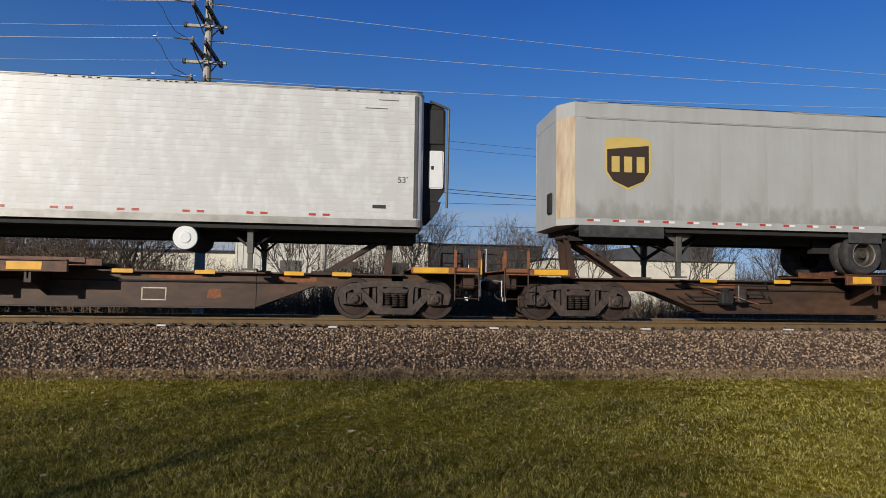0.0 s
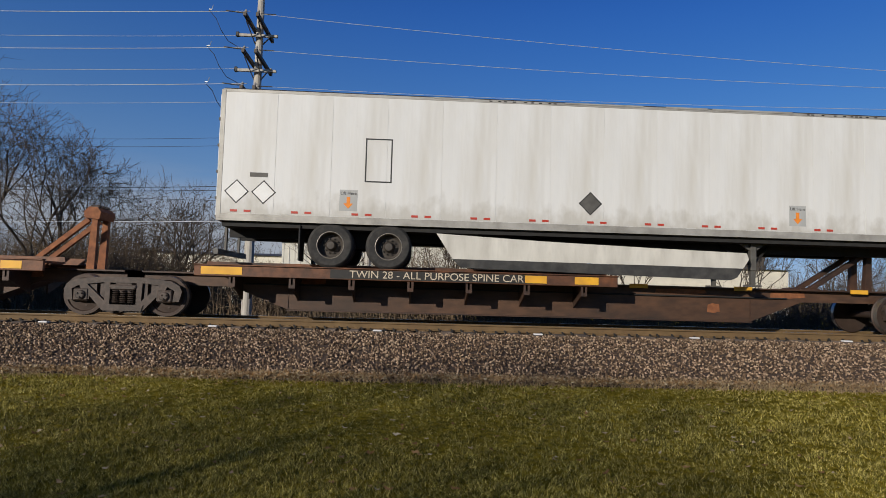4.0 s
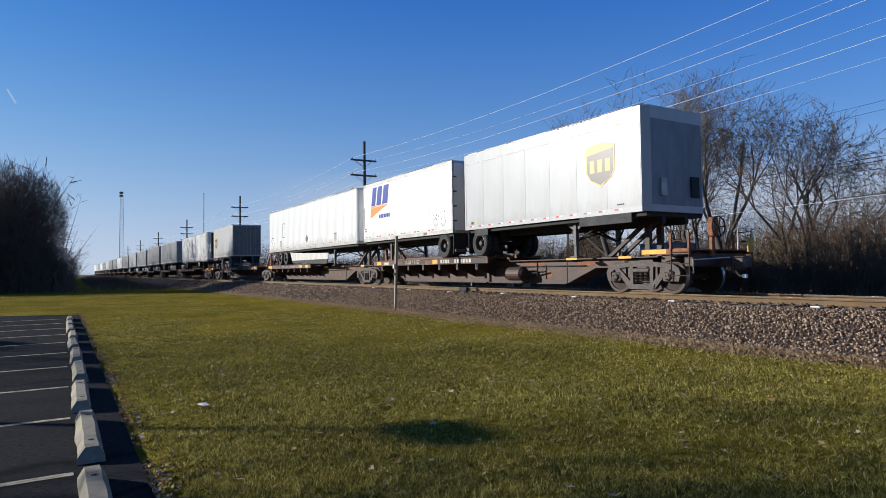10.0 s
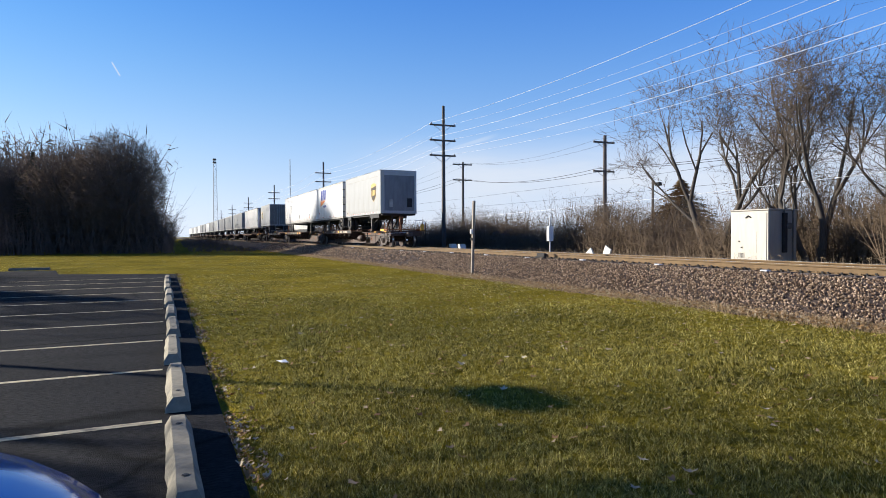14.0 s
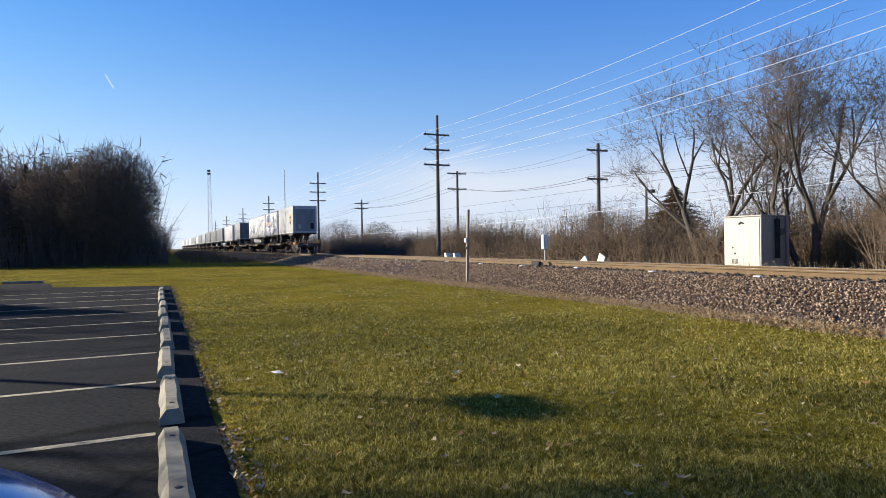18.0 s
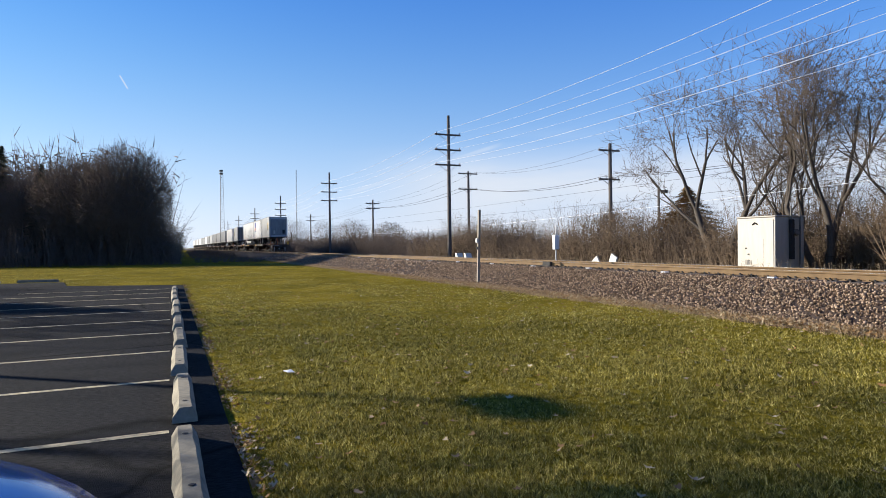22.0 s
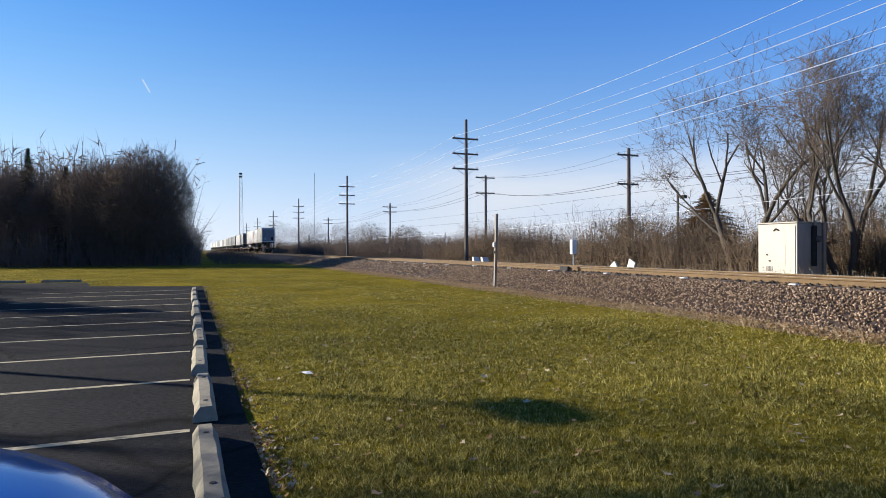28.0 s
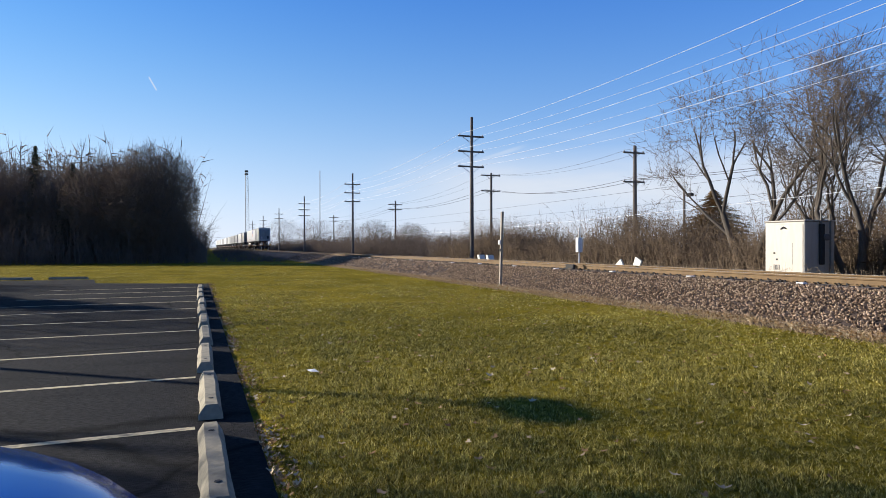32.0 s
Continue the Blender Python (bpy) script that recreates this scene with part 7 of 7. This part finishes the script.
# ---- stone, grass and leaves ----
def stones(xs, ys, zs, size, material, name, label, seed):
    rng = np.random.RandomState(seed)
    n = len(xs)
    unit = np.array([[1, 0, 0], [-1, 0, 0], [0, 1, 0], [0, -1, 0], [0, 0, 1], [0, 0, -1]], float)
    rot = rng.randn(n, 3, 3)
    q, _ = np.linalg.qr(rot)
    ax = size * rng.uniform(0.35, 1.35, (n, 3))
    v = np.einsum("ij,nj,njk->nik", unit, ax, q) * rng.uniform(0.75, 1.2, (n, 6, 1))
    v += np.stack([xs, ys, zs], 1)[:, None]
    tri = np.array([[0, 2, 4], [2, 1, 4], [1, 3, 4], [3, 0, 4], [2, 0, 5], [1, 2, 5], [3, 1, 5], [0, 3, 5]])[None] + (np.arange(n) * 6)[:, None, None]
    return tagged(new(name, fast_mesh(name, v.reshape(-1, 3), tri.reshape(-1, 3), material)), label, "gravel", "", "stuff")


M_STONE = island_mat("crushed_stone", (0.080, 0.050, 0.030), (0.205, 0.136, 0.086), (0.52, 0.385, 0.265))
_py, _pz = [p[0] for p in _prof], [p[1] for p in _prof]


def bed(n, x0, x1, seed, size):
    rng = np.random.RandomState(seed)
    x = rng.uniform(x0, x1, n)
    y = np.where(rng.rand(n) < 0.9, rng.uniform(10.95, 13.85, n), rng.uniform(14.1, 16.4, n))
    z = np.interp(y, _py, _pz) + rng.uniform(0.0, 0.045, n)
    return stones(x, y, z, size, M_STONE, "ballast_stones", "loose pinkish grey crushed stone on the track bed", seed)


bed(60000, -30, 17, 21, 0.029)
bed(9000, -85, -30, 22, 0.055)

M_BLADE = island_mat("grass_blades", (0.052, 0.051, 0.006), (0.25, 0.210, 0.026), (0.60, 0.52, 0.18), 0.7, 0.25, 0.32, ((36.0, 0.4, 1.55), (7.0, 0.75, 1.25), (0.7, 0.85, 1.15)))


def lawn_blades(n, near, far, x0, x1, seed, h, w, name):
    """Blades in small tufts, sown thinner with distance from the lot's edge."""
    rng = np.random.RandomState(seed)
    m = n // 9
    a, r = rng.uniform(0, 2 * np.pi, m * 6), near * (far / near) ** rng.rand(m * 6)
    cx, cy = r * np.cos(a), -0.3 + r * np.sin(a)
    edge = 0.60 + 0.06 * np.sin(cx * 1.9) + 0.05 * np.sin(cx * 5.3 + 1) + 0.04 * rng.randn(m * 6)
    keep = ((cy > edge) | ((cx < -33.5) & (cy > -14))) & (cy < 10.85) & (cx > x0) & (cx < x1)
    cx, cy = cx[keep][:m], cy[keep][:m]
    tall = rng.uniform(0.55, 1.3, len(cx)) * (0.95 + 0.08 * np.sin(cx * 1.7 + 2 * np.sin(cy * 1.1)) * np.sin(cy * 1.9 + cx * 0.4))
    sway = rng.randn(len(cx), 2) * 0.35
    dist = np.hypot(cx, cy)
    k = np.repeat(np.arange(len(cx)), 9)
    n = len(k)
    grow_w = np.clip(dist[k] / 6.0, 0.75, 3.2)
    x, y = cx[k] + rng.randn(n) * 0.016 * grow_w, cy[k] + rng.randn(n) * 0.016 * grow_w
    z = np.array([lawn_height(p, q) for p, q in zip(cx, cy)])[k] - 0.006
    t = rng.uniform(0, 6.28, n)
    hh = h * tall[k] * rng.uniform(0.6, 1.25, n) * np.clip(1.3 - dist[k] / 40.0, 0.55, 1.1)
    ww = w * grow_w * rng.uniform(0.6, 1.3, n)
    lean = (sway[k] + rng.randn(n, 2) * 0.5) * hh[:, None]
    v = np.empty((n, 3, 3))
    v[:, 0] = np.stack([x - np.cos(t) * ww, y - np.sin(t) * ww, z], 1)
    v[:, 1] = np.stack([x + np.cos(t) * ww, y + np.sin(t) * ww, z], 1)
    v[:, 2] = np.stack([x + lean[:, 0], y + lean[:, 1], z + hh], 1)
    return tagged(new(name, fast_mesh(name, v.reshape(-1, 3), np.arange(3 * n).reshape(-1, 3), M_BLADE)), "short mown autumn grass, green mixed with straw", "grass", "", "stuff")


lawn_blades(800000, 1.2, 66.0, -64, 0.0, 31, 0.044, 0.0036, "grass")
lawn_blades(380000, 2.5, 20.0, 0.0, 14.0, 32, 0.044, 0.0038, "grass")

M_LEAF = island_mat("dry_leaves", (0.24, 0.12, 0.04), (0.35, 0.215, 0.095), (0.54, 0.46, 0.31))


def leaves(xs, ys, zs, size, seed, name, label, curl=1.0):
    """Dry lobed leaves: a ring of lobes round a sunken middle, each curled its own way."""
    rng = np.random.RandomState(seed)
    n = len(xs)
    t = rng.uniform(0, 6.28, n)
    L, W = size * rng.uniform(0.6, 1.35, n), size * rng.uniform(0.45, 0.9, n)
    c = np.stack([xs, ys, zs], 1)
    bend, roll = curl * rng.uniform(0.1, 1.0, n), curl * rng.randn(n) * 0.5
    v = np.empty((n, 10, 3))
    v[:, 9] = c
    for k in range(9):
        a = 2 * math.pi * k / 9
        r = (1.0 if k % 2 == 0 else 0.52) * rng.uniform(0.8, 1.15, n)
        p, q = np.cos(a) * L * r, np.sin(a) * W * r
        v[:, k] = c + np.stack([p * np.cos(t) - q * np.sin(t), p * np.sin(t) + q * np.cos(t), bend * (p ** 2 + q ** 2) / size + roll * q], 1)
    tri = np.array([[k, (k + 1) % 9, 9] for k in range(9)])[None] + (np.arange(n) * 10)[:, None, None]
    return tagged(new(name, fast_mesh(name, v.reshape(-1, 3), tri.reshape(-1, 3), M_LEAF)), label, "leaves", "", "stuff")


_n = 1500
_x, _y = _r.uniform(-22, 14, _n), 0.8 + 9.8 * _r.rand(_n)
leaves(_x, _y, 0.04 + 0.02 * _r.rand(_n), 0.045, 41, "fallen_leaves", "scattered curled brown leaves on the lawn", 0.45)
_n = 11000
_x = np.concatenate([_r.uniform(-45, 18, 7000), _r.normal(-1, 4.5, 4000)])
leaves(_x, 10.88 + 0.2 * _r.randn(_n) + 0.1 * np.sin(_x), 0.06 + 0.06 * _r.rand(_n), 0.034, 42, "leaf_litter", "band of dry leaves caught along the foot of the ballast")
_n = 3000
_x = -1 - 29 * _r.rand(_n) ** 1.6
_x = _x[np.sin(_x * 2.1) + 0.6 * np.sin(_x * 5.3) > _r.uniform(-1.2, 1.0, _n)]
_n = len(_x)
leaves(_x, 0.47 + 0.10 * np.abs(_r.randn(_n)), np.full(_n, 0.012), 0.026, 43, "leaf_litter", "dry leaves along the edge of the asphalt")
_n = 34000
_x = 18 - 95 * _r.rand(_n) ** 1.3
_y = 10.95 + 0.24 * _r.randn(_n)
v_, t_ = cones(np.stack([_x, _y, np.zeros(_n)], 1), np.stack([_x + 0.08 * _r.randn(_n), _y + 0.08 * _r.randn(_n), _r.uniform(0.05, 0.22, _n)], 1), np.full(_n, 0.005))
tagged(new("dry_grass_fringe", fast_mesh("dry_grass_fringe", v_, t_, island_mat("dry_stalks", (0.22, 0.14, 0.07), (0.34, 0.235, 0.125), (0.44, 0.34, 0.2)))), "straw-coloured dead grass along the ballast foot", "grass", "", "stuff")


# ---- movement ----
def motions():
    def travel(t):
        return float(np.interp(t, [a for a, _ in TRAVEL], [b for _, b in TRAVEL]))
    for ob, u in MOVERS:
        walk(ob, [(t, pose(u + s, TRACK_Y, RAIL_Z)) for t, s in TRAVEL])
    times = [k / 15 for k in range(0, 481)]
    for w, x in WHEELSETS:
        rows = []
        for t in times:
            ob_s = travel(t)
            rows.append((t, pose(x, 0, 0.457, 0, math.degrees(ob_s / 0.457), 0)))
        walk(w, rows)


motions()
